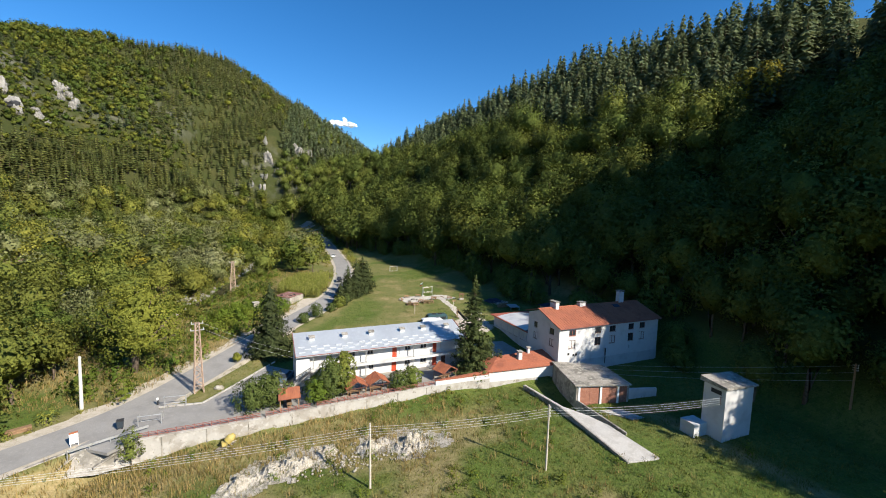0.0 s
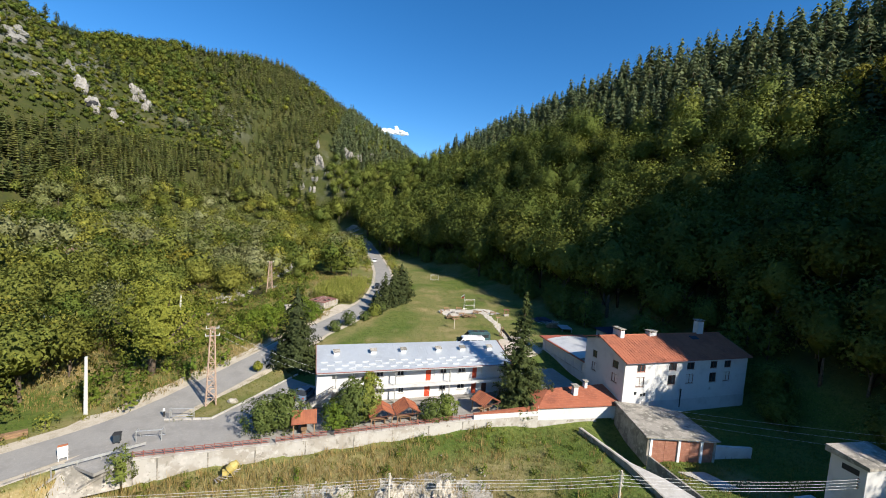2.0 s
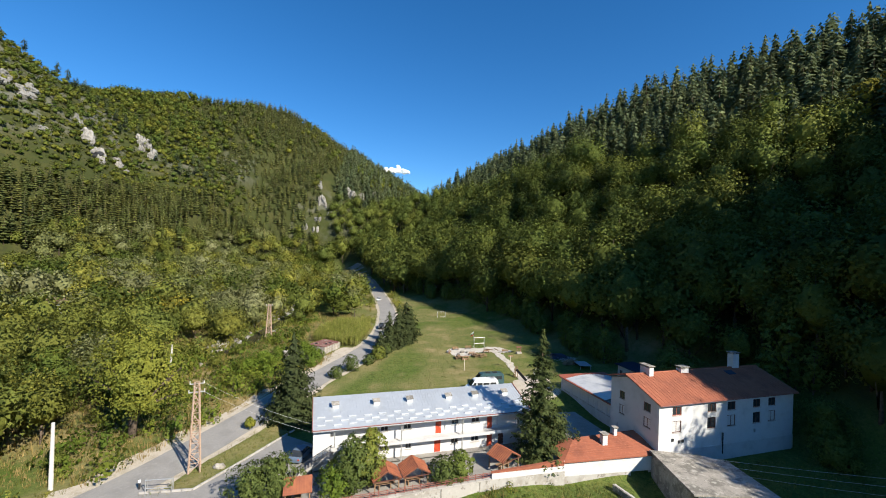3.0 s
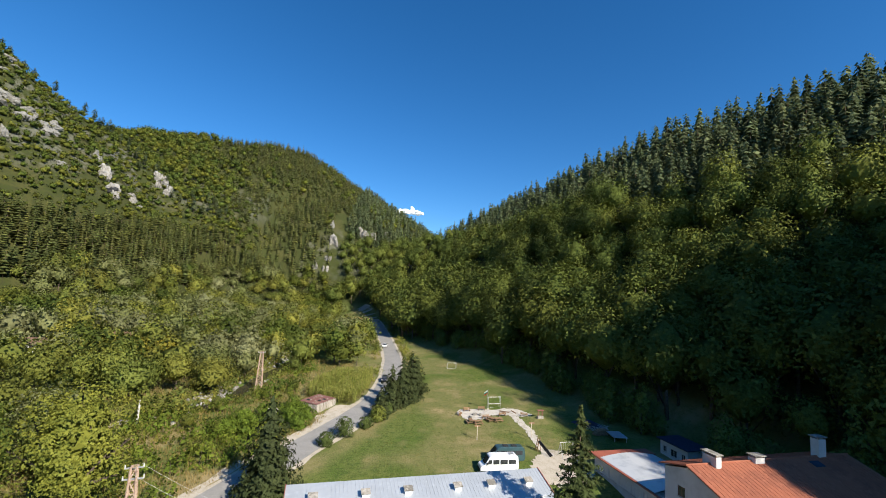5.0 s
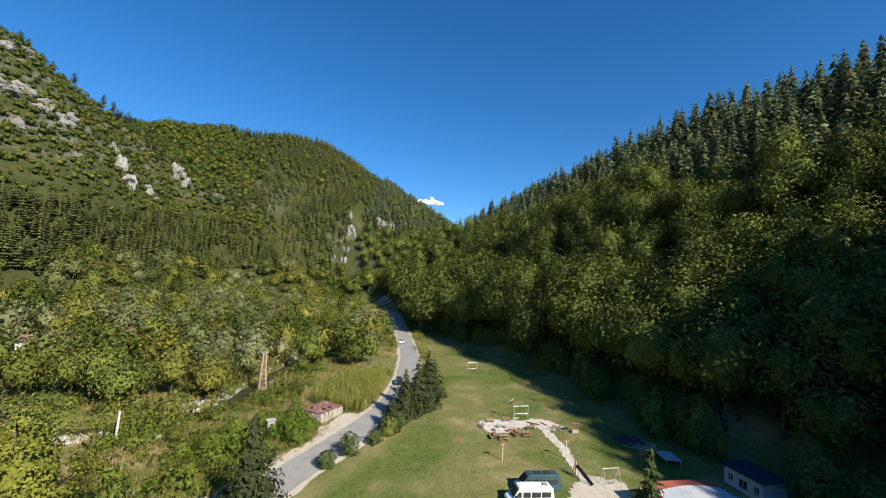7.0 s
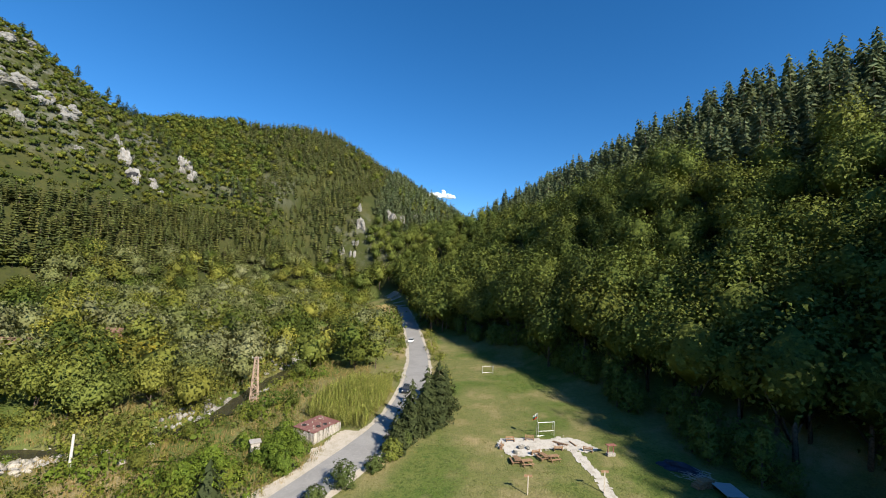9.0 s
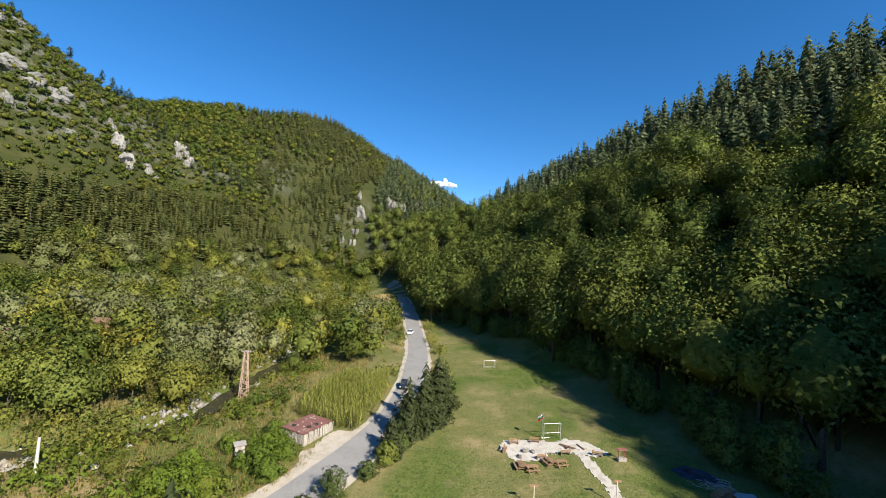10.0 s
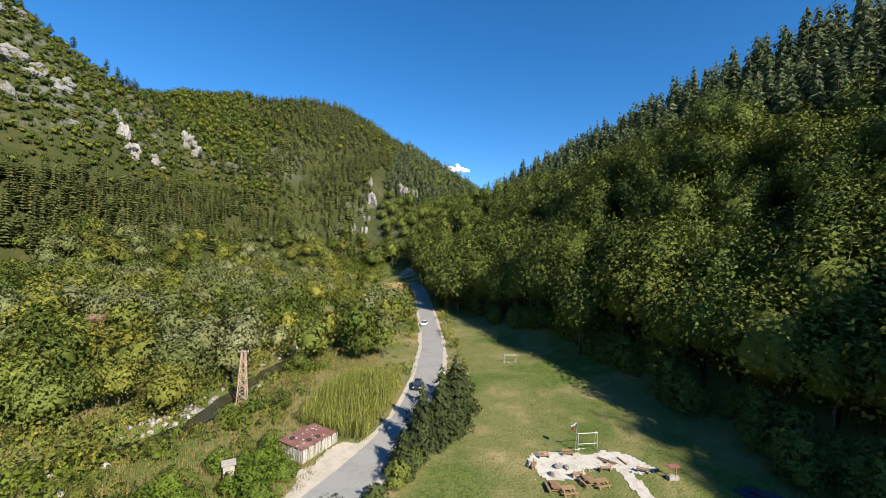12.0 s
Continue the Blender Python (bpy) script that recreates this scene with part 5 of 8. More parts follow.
part("rear_wall", bm, GREY_WALL, red)
side_wins = [(1.5, 2.8), (6.6, 7.7)]
for x0 in (0.0, RW - 0.3):
    bm = bmesh.new()
    m = pose(x0, 0, 0, 0, 0, 90)
    tmp = bmesh.new()
    ops = [(a, b, za, zb) for a, b in side_wins for za, zb in ((4.5, 5.9), (6.8, 8.0))] + [(7.0, 8.1, 1.2, 2.9)] if x0 == 0 else []
    wall_panels(tmp, RD - 0.6, -1.6, 8.6, -0.3, 0.0, [(a - 0.3, b - 0.3, c, d) for a, b, c, d in ops])
    for v in tmp.verts:
        v.co = Vector((x0 - v.co.y, v.co.x + 0.3, v.co.z))
    me_t = bpy.data.meshes.new("t")
    tmp.to_mesh(me_t)
    tmp.free()
    bm.from_mesh(me_t)
    bpy.data.meshes.remove(me_t)
    g = [(0.3, 8.6), (RD - 0.3, 8.6), (RD - 0.3, 9.45), (RV, 10.5), (0.3, 8.68)]
    hull_pts = [[bm.verts.new((x, y, z)) for y, z in g] for x in (x0, x0 + 0.3)]
    bm.faces.new(hull_pts[0])
    bm.faces.new(hull_pts[1][::-1])
    for i in range(5):
        bm.faces.new((hull_pts[0][i], hull_pts[1][i], hull_pts[1][(i + 1) % 5], hull_pts[0][(i + 1) % 5]))
    part("gable_wall", bm, GREY_WALL if x0 == 0 else WHITE_WALL, red)
for zf in (1.6, 4.0, 6.3):
    bm = bmesh.new()
    box(bm, 0.3, RW - 0.3, 0.3, RD - 0.3, zf - 0.15, zf)
    part("floor_slab", bm, CONCRETE, red)
for i, (a, b) in enumerate(cols):
    window(red, pose(a, 0.06, 6.75), b - a, 1.2, RED_SHEET if i == 0 else BROWN_FRAME, 1)
    window(red, pose(a, 0.06, 4.4), b - a, 1.6, BROWN_FRAME, 1, CURTAIN if i in (0, 2, 4) else DARK_GLASS)
for a, b in side_wins:
    for za, zb in ((4.5, 5.9), (6.8, 8.0)):
        window(red, pose(0.06, b, za, 0, 0, -90), b - a, zb - za, BROWN_FRAME, 1, CURTAIN if za < 5 else DARK_GLASS)
door(red, pose(0.06, 8.1, 1.2, 0, 0, -90), 1.1, 1.7, GREY_WALL)
for x, z in ((2.2, 3.25), (3.4, 2.9), (4.0, 2.95)):
    bm = bmesh.new()
    box(bm, x, x + 0.35, -0.12, -0.004, z, z + 0.4)
    part("wall_vent", bm, BLACK, red)
bm = bmesh.new()
rod(bm, (11.5, -0.1, 0.6), (11.5, -0.1, 3.6), 0.08, n=8)
part("waste_pipe", bm, BLACK, red)


def slope_sheet(parent, name, x0, x1, ya, za, yb, zb, thick, material, label="", ribs=0.0, over=0.0):
    L = math.hypot(yb - ya, zb - za)
    a = math.degrees(math.atan2(zb - za, yb - ya))
    bm = bmesh.new()
    box(bm, 0, x1 - x0, -over, L, 0, thick)
    ob = part(name, bm, material, parent, label)
    ob.matrix_basis = pose(x0, ya, za, a, 0, 0)
    if ribs:
        bm = bmesh.new()
        for i in range(int((x1 - x0) / ribs)):
            box(bm, i * ribs + 0.05, i * ribs + 0.11, -over, L, thick, thick + 0.035)
        part("rib", bm, material, ob)
    return ob


fr_ = slope_sheet(red, "roof", -0.35, RW + 0.4, 0, 8.62, RV, 10.75, 0.12, RED_TILE, "orange-red tiled roof slope", 0.6, 0.5)
bk_ = slope_sheet(red, "roof", -0.35, RW + 0.4, RV + 0.02, 10.74, RD + 0.4, 9.5, 0.12, RED_TILE, "orange-red tiled roof slope", 0.6)
bm = bmesh.new()
rod(bm, (-0.4, RV, 10.86), (RW + 0.45, RV, 10.86), 0.13, n=8)
part("ridge", bm, RED_TILE, red)
bm = bmesh.new()
rod(bm, (-0.3, -0.55, 8.46), (RW + 0.3, -0.55, 8.46), 0.08, n=8)
part("gutter", bm, RAIL_RED, red)


def chimney(parent, x, y, z0, z1, wx, wy, material, cap=True):
    bm = bmesh.new()
    box(bm, x - wx / 2, x + wx / 2, y - wy / 2, y + wy / 2, z0, z1)
    c = part("chimney", bm, material, parent, "rendered chimney stack", 0.02)
    if cap:
        bm = bmesh.new()
        for sx in (-1, 1):
            for sy in (-1, 1):
                box(bm, x + sx * (wx / 2 - 0.09) - 0.07, x + sx * (wx / 2 - 0.09) + 0.07, y + sy * (wy / 2 - 0.09) - 0.07, y + sy * (wy / 2 - 0.09) + 0.07, z1, z1 + 0.22)
        box(bm, x - wx / 2 - 0.14, x + wx / 2 + 0.14, y - wy / 2 - 0.14, y + wy / 2 + 0.14, z1 + 0.22, z1 + 0.32)
        part("chimney_cap", bm, DARK_CONCRETE, c)


chimney(red, 3.6, 6.2, 10.3, 11.8, 0.8, 1.9, WHITE_WALL)
chimney(red, 10.3, 6.0, 10.3, 11.3, 1.5, 1.0, WHITE_WALL)
chimney(red, 21.3, 6.3, 10.2, 13.0, 1.3, 1.0, WHITE_WALL)
bm = bmesh.new()
box(bm, 18.6 - 0.5, 19.7, 4.6 - 0.5, 4.6 + 0.5, 0, 0.16)
sk = part("skylight", bm, BLUE_TARP, fr_, "bluish roof window")
sk.matrix_basis = pose(0.3, 0.6, 0.02)

# ---- low service building built on the wall ----
low = thing("service_building", "low white service building with a red tiled roof", "building", pose(22.6, 58.3, 0, 0, 0, 3.8))
bm = bmesh.new()
box(bm, 0, 13.9, 0, 0.35, -0.4, 1.55)
box(bm, 0, 0.35, 0.35, 5.0, -0.4, 1.55)
box(bm, 0, 13.6, 5.0, 5.3, -0.4, 1.55)
part("wall", bm, WHITE_WALL, low)
bm = bmesh.new()
box(bm, 0, 9.8, 0.03, 0.45, -3.4, -0.4)
box(bm, 12.6, 13.7, 0.2, 1.6, -1.6, -0.4)
part("base_wall", bm, CONCRETE, low, "stained concrete base with a dark underpass")
bm = bmesh.new()
box(bm, 9.8, 14.2, 5.0, 5.3, -3.6, -0.4)
box(bm, 0.3, 13.9, 0.3, 5.2, -0.6, -0.42)
part("underpass", bm, DARK_CONCRETE, low)
A, B, C, D, E_, F_ = [Vector(p) for p in ((-0.3, -0.35, 1.5), (14.1, -0.35, 1.7), (14.1, 5.6, 2.2), (-0.3, 5.6, 1.6), (3.2, 3.6, 2.75), (13.0, 4.2, 3.1))]
bm = bmesh.new()
for q in ((A, B, F_, E_), (B, C, F_), (C, D, E_, F_), (D, A, E_)):
    lo_ = [bm.verts.new(p) for p in q]
    hi_ = [bm.verts.new(p + Vector((0, 0, 0.13))) for p in q]
    k = len(q)
    bm.faces.new(lo_[::-1])
    bm.faces.new(hi_)
    for i in range(k):
        bm.faces.new((lo_[i], lo_[(i + 1) % k], hi_[(i + 1) % k], hi_[i]))
rf = part("roof", bm, RED_TILE, low, "orange-red hipped tile roof")
bm = bmesh.new()
for i in range(12):
    t = i / 12
    p, q = A.lerp(E_, t), B.lerp(F_, t)
    beam(bm, p + Vector((0, 0, 0.14)), q + Vector((0, 0, 0.14)), 0.05, 0.06)
part("tile_course", bm, RED_TILE, rf)
chimney(low, 7.0, 2.2, 2.0, 3.7, 0.75, 0.75, WHITE_WALL)
chimney(low, 9.6, 3.6, 2.6, 3.8, 0.5, 0.5, WHITE_WALL)
bm = bmesh.new()
prism(bm, [(12.6, 56.85, 1.15), (22.6, 58.12, 1.75), (22.6, 58.5, 1.75), (12.6, 57.2, 1.15)], 0.4, None)
single("white_parapet", bm, WHITE_WALL, "white rendered parapet above the concrete wall", "wall", kind="structure")
bm = bmesh.new()
prism(bm, [(12.5, 56.8, 1.24), (22.5, 58.05, 1.84), (22.5, 58.56, 1.84), (12.5, 57.26, 1.24)], 1.17, None)
single("parapet_coping", bm, RED_TILE, "red tiled coping on the white parapet", "coping", kind="structure")
bm = bmesh.new()
prism(bm, [(12.6, 56.8), (22.6, 58.1), (22.6, 58.5), (12.6, 57.2)], -3.5, 0.42)
single("lower_wall", bm, CONCRETE, "stained concrete wall below the white parapet", "wall", kind="structure")

# ---- dining annex behind: long wall, bright metal roof ----
annex = thing("dining_annex", "single-storey grey annex with bright metal roof edged red", "building", pose(37.0, 70.2, 0, 0, 0, 8.6))
bays = [(0.8 + 2.6 * k, 2.9 + 2.6 * k, 1.5, 3.0) for k in range(6)]
bm = bmesh.new()
tmp = bmesh.new()
wall_panels(tmp, 17.0, -0.2, 3.8, -0.25, 0.0, bays)
for v in tmp.verts:
    v.co = Vector((-v.co.y, v.co.x, v.co.z))
me_t = bpy.data.meshes.new("t")
tmp.to_mesh(me_t)
tmp.free()
bm.from_mesh(me_t)
bpy.data.meshes.remove(me_t)
part("long_wall", bm, GREY_WALL, annex)
bm = bmesh.new()
box(bm, 0.25, 10, 0, 0.25, -0.2, 3.8)
box(bm, 0.25, 10, 16.75, 17, -0.2, 3.8)
box(bm, 9.75, 10, 0.25, 16.75, -0.2, 3.8)
part("wall", bm, GREY_WALL, annex)
for a, b, za, zb in bays:
    window(annex, pose(0.04, b, za, 0, 0, -90), b - a, zb - za, GREY_WALL, 2, CURTAIN)
bm = bmesh.new()
box(bm, -0.35, 10.3, 0.05, 13.8, 3.8, 3.95)
part("flat_roof", bm, DARK_CONCRETE, annex)
bm = bmesh.new()
rows = 9
for i in range(rows):
    x0, x1 = 10.2 * i / rows - 0.3, 10.2 * (i + 1) / rows - 0.3
    za, zb = 3.96 + 0.55 * math.sin(math.pi * i / rows), 3.96 + 0.55 * math.sin(math.pi * (i + 1) / rows)
    vs = [bm.verts.new(p) for p in ((x0, 3.0, za), (x1, 3.0, zb), (x1, 15.0, zb), (x0, 15.0, za), (x0, 3.0, za + 0.06), (x1, 3.0, zb + 0.06), (x1, 15.0, zb + 0.06), (x0, 15.0, za + 0.06))]
    for f in ((3, 2, 1, 0), (4, 5, 6, 7), (0, 1, 5, 4), (1, 2, 6, 5), (2, 3, 7, 6), (3, 0, 4, 7)):
        bm.faces.new([vs[k] for k in f])
bmesh.ops.remove_doubles(bm, verts=bm.verts[:], dist=0.001)
part("metal_roof", bm, ZINC, annex, "bright curved sheet-metal roof")
bm = bmesh.new()
box(bm, -0.6, 10.5, 15.05, 17.6, 3.85, 4.02)
box(bm, -0.7, -0.36, 0.0, 17.6, 3.82, 3.98)
part("red_edge", bm, RED_SHEET, annex, "red sheet-metal roof edge")
chimney(annex, 9.0, 7.5, 3.9, 5.4, 0.8, 0.8, DARK_CONCRETE)

hut = thing("blue_roofed_hut", "small pale hut with a dark blue mono-pitch roof", "hut", pose(51.4, 87.3, 0.6, 0, 0, 8))
bm = bmesh.new()
tmp = bmesh.new()
hb = [(0.6, 1.5, 1.7, 2.8), (2.5, 4.0, 1.5, 2.8), (4.9, 5.8, 1.7, 2.8)]
wall_panels(tmp, 6.4, -1.0, 3.75, -0.2, 0.0, hb)
for v in tmp.verts:
    v.co = Vector((-v.co.y, v.co.x, v.co.z))
me_t = bpy.data.meshes.new("t")
tmp.to_mesh(me_t)
tmp.free()
bm.from_mesh(me_t)
bpy.data.meshes.remove(me_t)
box(bm, 0.2, 3.9, 0, 0.2, -1.0, 3.7)
box(bm, 0.2, 3.9, 6.2, 6.4, -1.0, 3.7)
box(bm, 3.9, 4.1, 0, 6.4, -1.0, 3.75)
part("wall", bm, WHITE_WALL, hut)
for a, b, za, zb in hb:
    window(hut, pose(0.04, b, za, 0, 0, -90), b - a, zb - za, GREY_WALL, 1)
bm = bmesh.new()
vs = [bm.verts.new(p) for p in ((-0.6, -0.5, 3.78), (4.4, -0.5, 3.95), (4.4, 6.9, 3.95), (-0.6, 6.9, 3.78), (-0.6, -0.5, 3.9), (4.4, -0.5, 4.07), (4.4, 6.9, 4.07), (-0.6, 6.9, 3.9))]
for f in ((3, 2, 1, 0), (4, 5, 6, 7), (0, 1, 5, 4), (1, 2, 6, 5), (2, 3, 7, 6), (3, 0, 4, 7)):
    bm.faces.new([vs[k] for k in f])
part("roof", bm, BLUE_TARP, hut, "dark blue sheet roof")
shelter = thing("low_shelter", "low shelter with a flat grey sheet roof", "shelter", pose(43.7, 98.0, land_at(45, 100), 0, 0, -4))
bm = bmesh.new()
box(bm, 0, 2.8, 0, 3.9, 0.8, 0.9)
part("roof", bm, METAL_ROOF, shelter)
for x in (0.2, 2.6):
    for y in (0.2, 3.7):
        bm = bmesh.new()
        beam(bm, (x, y, -0.4), (x, y, 0.8), 0.1, 0.1)
        part("post", bm, GREY_WOOD, shelter)

# ---- garages, ramp and transformer tower ----
DOOR_RUST = mat("rusty_door_paint", (0.30, 0.13, 0.085), 0.8, var=[(2, (0.38, 0.19, 0.13), 0.45, 0.7), (9, (0.20, 0.085, 0.06), 0.5, 0.7)])
RAMP = mat("bleached_ramp_concrete", (0.50, 0.475, 0.44), 0.92, var=[(0.5, (0.42, 0.395, 0.36), 0.45, 0.65), (4, (0.56, 0.535, 0.50), 0.5, 0.7), (9, (0.34, 0.32, 0.28), 0.6, 0.72)], bump=[(20, 0.3, 0.02)])
gar = thing("garage", "low concrete garage with rusty brown doors and white posts", "garage", pose(34.2, 49.4, 0, 0, 0, -6.5))
GB = -1.9
bm = bmesh.new()
box(bm, 0, 0.3, 0, 9.6, GB, 2.0)
box(bm, 8.9, 9.2, 0, 8.0, GB, 2.0)
box(bm, 0.3, 8.9, 8.0, 8.3, GB, 2.0)
part("wall", bm, DARK_CONCRETE, gar)
bm = bmesh.new()
prism(bm, [(-0.45, -0.4, 2.25), (9.4, -0.5, 2.15), (8.9, 7.0, 2.2), (6.5, 8.6, 2.25), (-0.2, 9.9, 2.3)], 2.0, None)
part("roof_slab", bm, DARK_CONCRETE, gar, "mottled lichened concrete roof slab", 0.02)
for x in (0.35, 4.1, 7.1):
    bm = bmesh.new()
    box(bm, x, x + 0.32, -0.08, 0.25, GB, 2.0)
    part("post", bm, WHITE_PAINT, gar, "white painted door post")
for x0, x1 in ((0.7, 4.08), (4.45, 7.08), (7.45, 8.9)):
    n = 2 if x1 - x0 > 2 else 1
    for i in range(n):
        a, b = x0 + (x1 - x0) * i / n + 0.02, x0 + (x1 - x0) * (i + 1) / n - 0.02
        bm = bmesh.new()
        box(bm, a, b, 0.08, 0.14, GB + 0.05, 1.75)
        for k in range(5):
            box(bm, a, b, 0.05, 0.08, GB + 0.1 + k * 0.75, GB + 0.2 + k * 0.75)
        part("garage_door", bm, DOOR_RUST, gar, "rusty brown sheet-metal door leaf")
bm = bmesh.new()
box(bm, 0.3, 9.0, -0.1, 0.2, 1.75, 2.0)
part("lintel", bm, WHITE_PAINT, gar)
bm = bmesh.new()
box(bm, 9.2, 14.6, 0.6, 1.0, GB, 0.9)
part("side_wall", bm, GREY_WALL, gar)
bm = bmesh.new()
prism(bm, [(28.3, 56.2, -0.4), (28.6, 56.3, -0.4), (30.9, 47.7, -0.4), (33.3, 44.3, -0.4), (34.6, 41.3, -0.4), (36.4, 33.2, -0.72), (31.9, 33.7, -0.8), (30.6, 47.5, -0.4)], -4.2, None)
single("concrete_ramp", bm, RAMP, "pale concrete ramp that widens away from the garages", "ramp", kind="structure", bevel=0.03)
bm = bmesh.new()
prism(bm, [(28.1, 56.1, -0.36), (28.3, 56.2, -0.36), (30.6, 47.5, -0.36), (31.9, 33.7, -0.76), (31.65, 33.6, -0.76), (30.35, 47.4, -0.36)], -4.3, None)
single("ramp_wall", bm, DARK_CONCRETE, "low dark concrete wall along the ramp", "wall", kind="structure")
bm = bmesh.new()
prism(bm, [(34.3, 49.2, -0.4), (34.55, 49.2, -0.4), (36.0, 39.3, -0.5), (35.75, 39.2, -0.5)], -4.3, None)
single("channel_wall", bm, DARK_CONCRETE, "low dark concrete wall beside the sunken passage", "wall", kind="structure")
bm = bmesh.new()
prism(bm, [(37.0, 46.9, -1.2), (40.4, 46.6, -1.1), (42.2, 43.2, -0.95), (40.0, 43.0, -0.95)], -2.4, None)
single("garage_apron", bm, CONCRETE, "pale concrete apron before the garage doors", "apron", kind="structure")

tower = thing("transformer_tower", "square grey rendered transformer tower with a flat slab roof", "transformer tower", pose(46.9, 34.4, -1.3, 0, 0, 5))
bm = bmesh.new()
box(bm, 0, 5.3, 0, 3.2, 0, 8.3)
part("shaft", bm, GREY_WALL, tower, "", 0.03)
bm = bmesh.new()
prism(bm, [(-0.35, -0.35, 8.65), (5.65, -0.35, 8.5), (5.65, 3.55, 8.9), (-0.35, 3.55, 9.0)], 8.3, None)
part("roof_slab", bm, DARK_CONCRETE, tower, "lichened concrete roof slab")
bm = bmesh.new()
box(bm, -2.4, 0, 2.2, 4.4, 0, 2.6)
part("lean_to", bm, GREY_WALL, tower)
# black slab on the solid shaft paints the shade inside a vent
bm = bmesh.new()
box(bm, -0.02, 0.05, 0.6, 2.1, 7.2, 7.8)
part("vent_shade_panel", bm, BLACK, tower, "black panel painted as the shade of a vent opening")
for k in range(4):
    bm = bmesh.new()
    rod(bm, (-0.25, 0.5, 6.1 + 0.3 * k), (0.0, 0.5, 6.1 + 0.3 * k), 0.03)
    rod(bm, (-0.25, 0.5, 6.05 + 0.3 * k), (-0.25, 0.5, 6.25 + 0.3 * k), 0.06, 0.04, 8)
    part("insulator", bm, BROWN_FRAME, tower)


# ---- single trees ----
def tree_thing(name, label, category, template, leaf_mat, m, group=""):
    v, t, k, soft = template
    ob = thing(name, label, category, m, group)
    for nm, which, material in (("trunk", 1, BARK), ("crown", 0, leaf_mat)):
        tt = t[k == which]
        used, inv = np.unique(tt, return_inverse=True)
        me = raw(nm, v[used], inv.reshape(-1, 3), [material], smooth=True)
        me.normals_split_custom_set_from_vertices(soft[used])
        o = new(nm, me)
        o.parent = ob
    return ob


def on(x, y, dz=0.0):
    return land_at(x, y) + dz


def spruce_tree(seed, h, r, levels, per, skirts=3, low=0.06):
    """A slender spruce: drooping boughs, each with several hanging sprays."""
    rng = np.random.default_rng(seed)
    pieces = [(*tube((0, 0, -0.5), (0, 0, h * 0.98), h * 0.014, 0.01, 7), 1)]
    pos, nrm = [], []
    for i in range(levels):
        f = (i / (levels - 1)) ** 0.92
        z = h * (low + (0.99 - low) * f)
        reach = r * (1 - f) ** 0.8 * rng.uniform(0.75, 1.15) + 0.12
        for j in range(max(4, int(per * (1 - 0.6 * f)))):
            a = rng.uniform(0, 6.283)
            L = reach * rng.uniform(0.65, 1.15)
            n = max(3, int(L * skirts * 2.2))
            s = np.linspace(0.12, 1, n)
            zz = z - 0.30 * L * s + 0.16 * L * s ** 3 + rng.normal(0, 0.05, n)
            aa = a + rng.normal(0, 0.11, n)
            p = np.column_stack([np.cos(aa) * L * s, np.sin(aa) * L * s, zz])
            pos.append(p)
            nrm.append(np.column_stack([np.cos(aa) * 0.6, np.sin(aa) * 0.6, np.full(n, 0.8)]) + 0.4 * rng.normal(size=(n, 3)))
    pos, nrm = np.concatenate(pos), unit(np.concatenate(nrm))
    v, t = cards(rng, pos, nrm, 0.30, 0.5, 1.25)
    pieces.append((v, t, 0, np.repeat(nrm, 6, 0)))
    return joined(pieces)


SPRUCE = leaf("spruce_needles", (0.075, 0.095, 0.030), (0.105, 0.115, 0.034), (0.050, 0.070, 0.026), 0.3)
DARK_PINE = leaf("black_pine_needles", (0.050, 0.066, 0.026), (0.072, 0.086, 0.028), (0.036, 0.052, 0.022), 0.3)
tree_thing("spruce", "tall slender green spruce standing before the lodging block", "tree", spruce_tree(1, 18.1, 4.3, 44, 13), SPRUCE, pose(20.6, 61.9, 0.0))
tree_thing("pine", "broad dark pine beside the country road", "tree", fir(201, 14.6, 4.9, 3000, 0.34, 0.02, 0.018, 0.35, 18, 11), DARK_PINE, pose(-16.2, 78.0, on(-16.2, 78.0, -0.1)))
tree_thing("walnut_tree", "large yellowing walnut tree with a thick trunk", "tree", broadleaf(202, 16.6, 6.4, 7000, 0.19, 0.20, 30, 0.042, 18, 0, 56), WALNUT, pose(-37.0, 71.3, on(-37.0, 71.3, -0.1)))
for i, (x, y, h, r) in enumerate([(4.2, 124.0, 11.5, 3.4), (2.0, 119.0, 11.5, 3.3), (-0.6, 114.8, 10.2, 2.9), (5.6, 128.5, 9.5, 2.8), (3.6, 134.5, 6.5, 2.2), (-2.6, 109.6, 6.0, 2.1)]):
    tree_thing("pine", "dark green pine in the row along the road", "tree", fir(210 + i, h, r * 1.1, 1700, 0.28, 0.02, 0.016, 0.7, 13, 10), DARK_PINE, pose(x, y, on(x, y, -0.1)), "pines along the road")
for i, (x, y, h, r) in enumerate([(-8.6, 98.6, 3.6, 1.9), (-3.0, 106.4, 3.4, 1.7), (-5.0, 103.0, 2.2, 1.3), (-1.4, 110.5, 2.8, 1.4), (-11.2, 94.4, 2.4, 1.4)]):
    tree_thing("shrub", "rounded dark green shrub on the road bank", "shrub", broadleaf(220 + i, h, r, 1300, 0.13, 0.03, 12, 0.02, 5), FRUIT if i != 1 else SCRUB, pose(x, y, on(x, y, -0.1)), "bushes on the road bank")
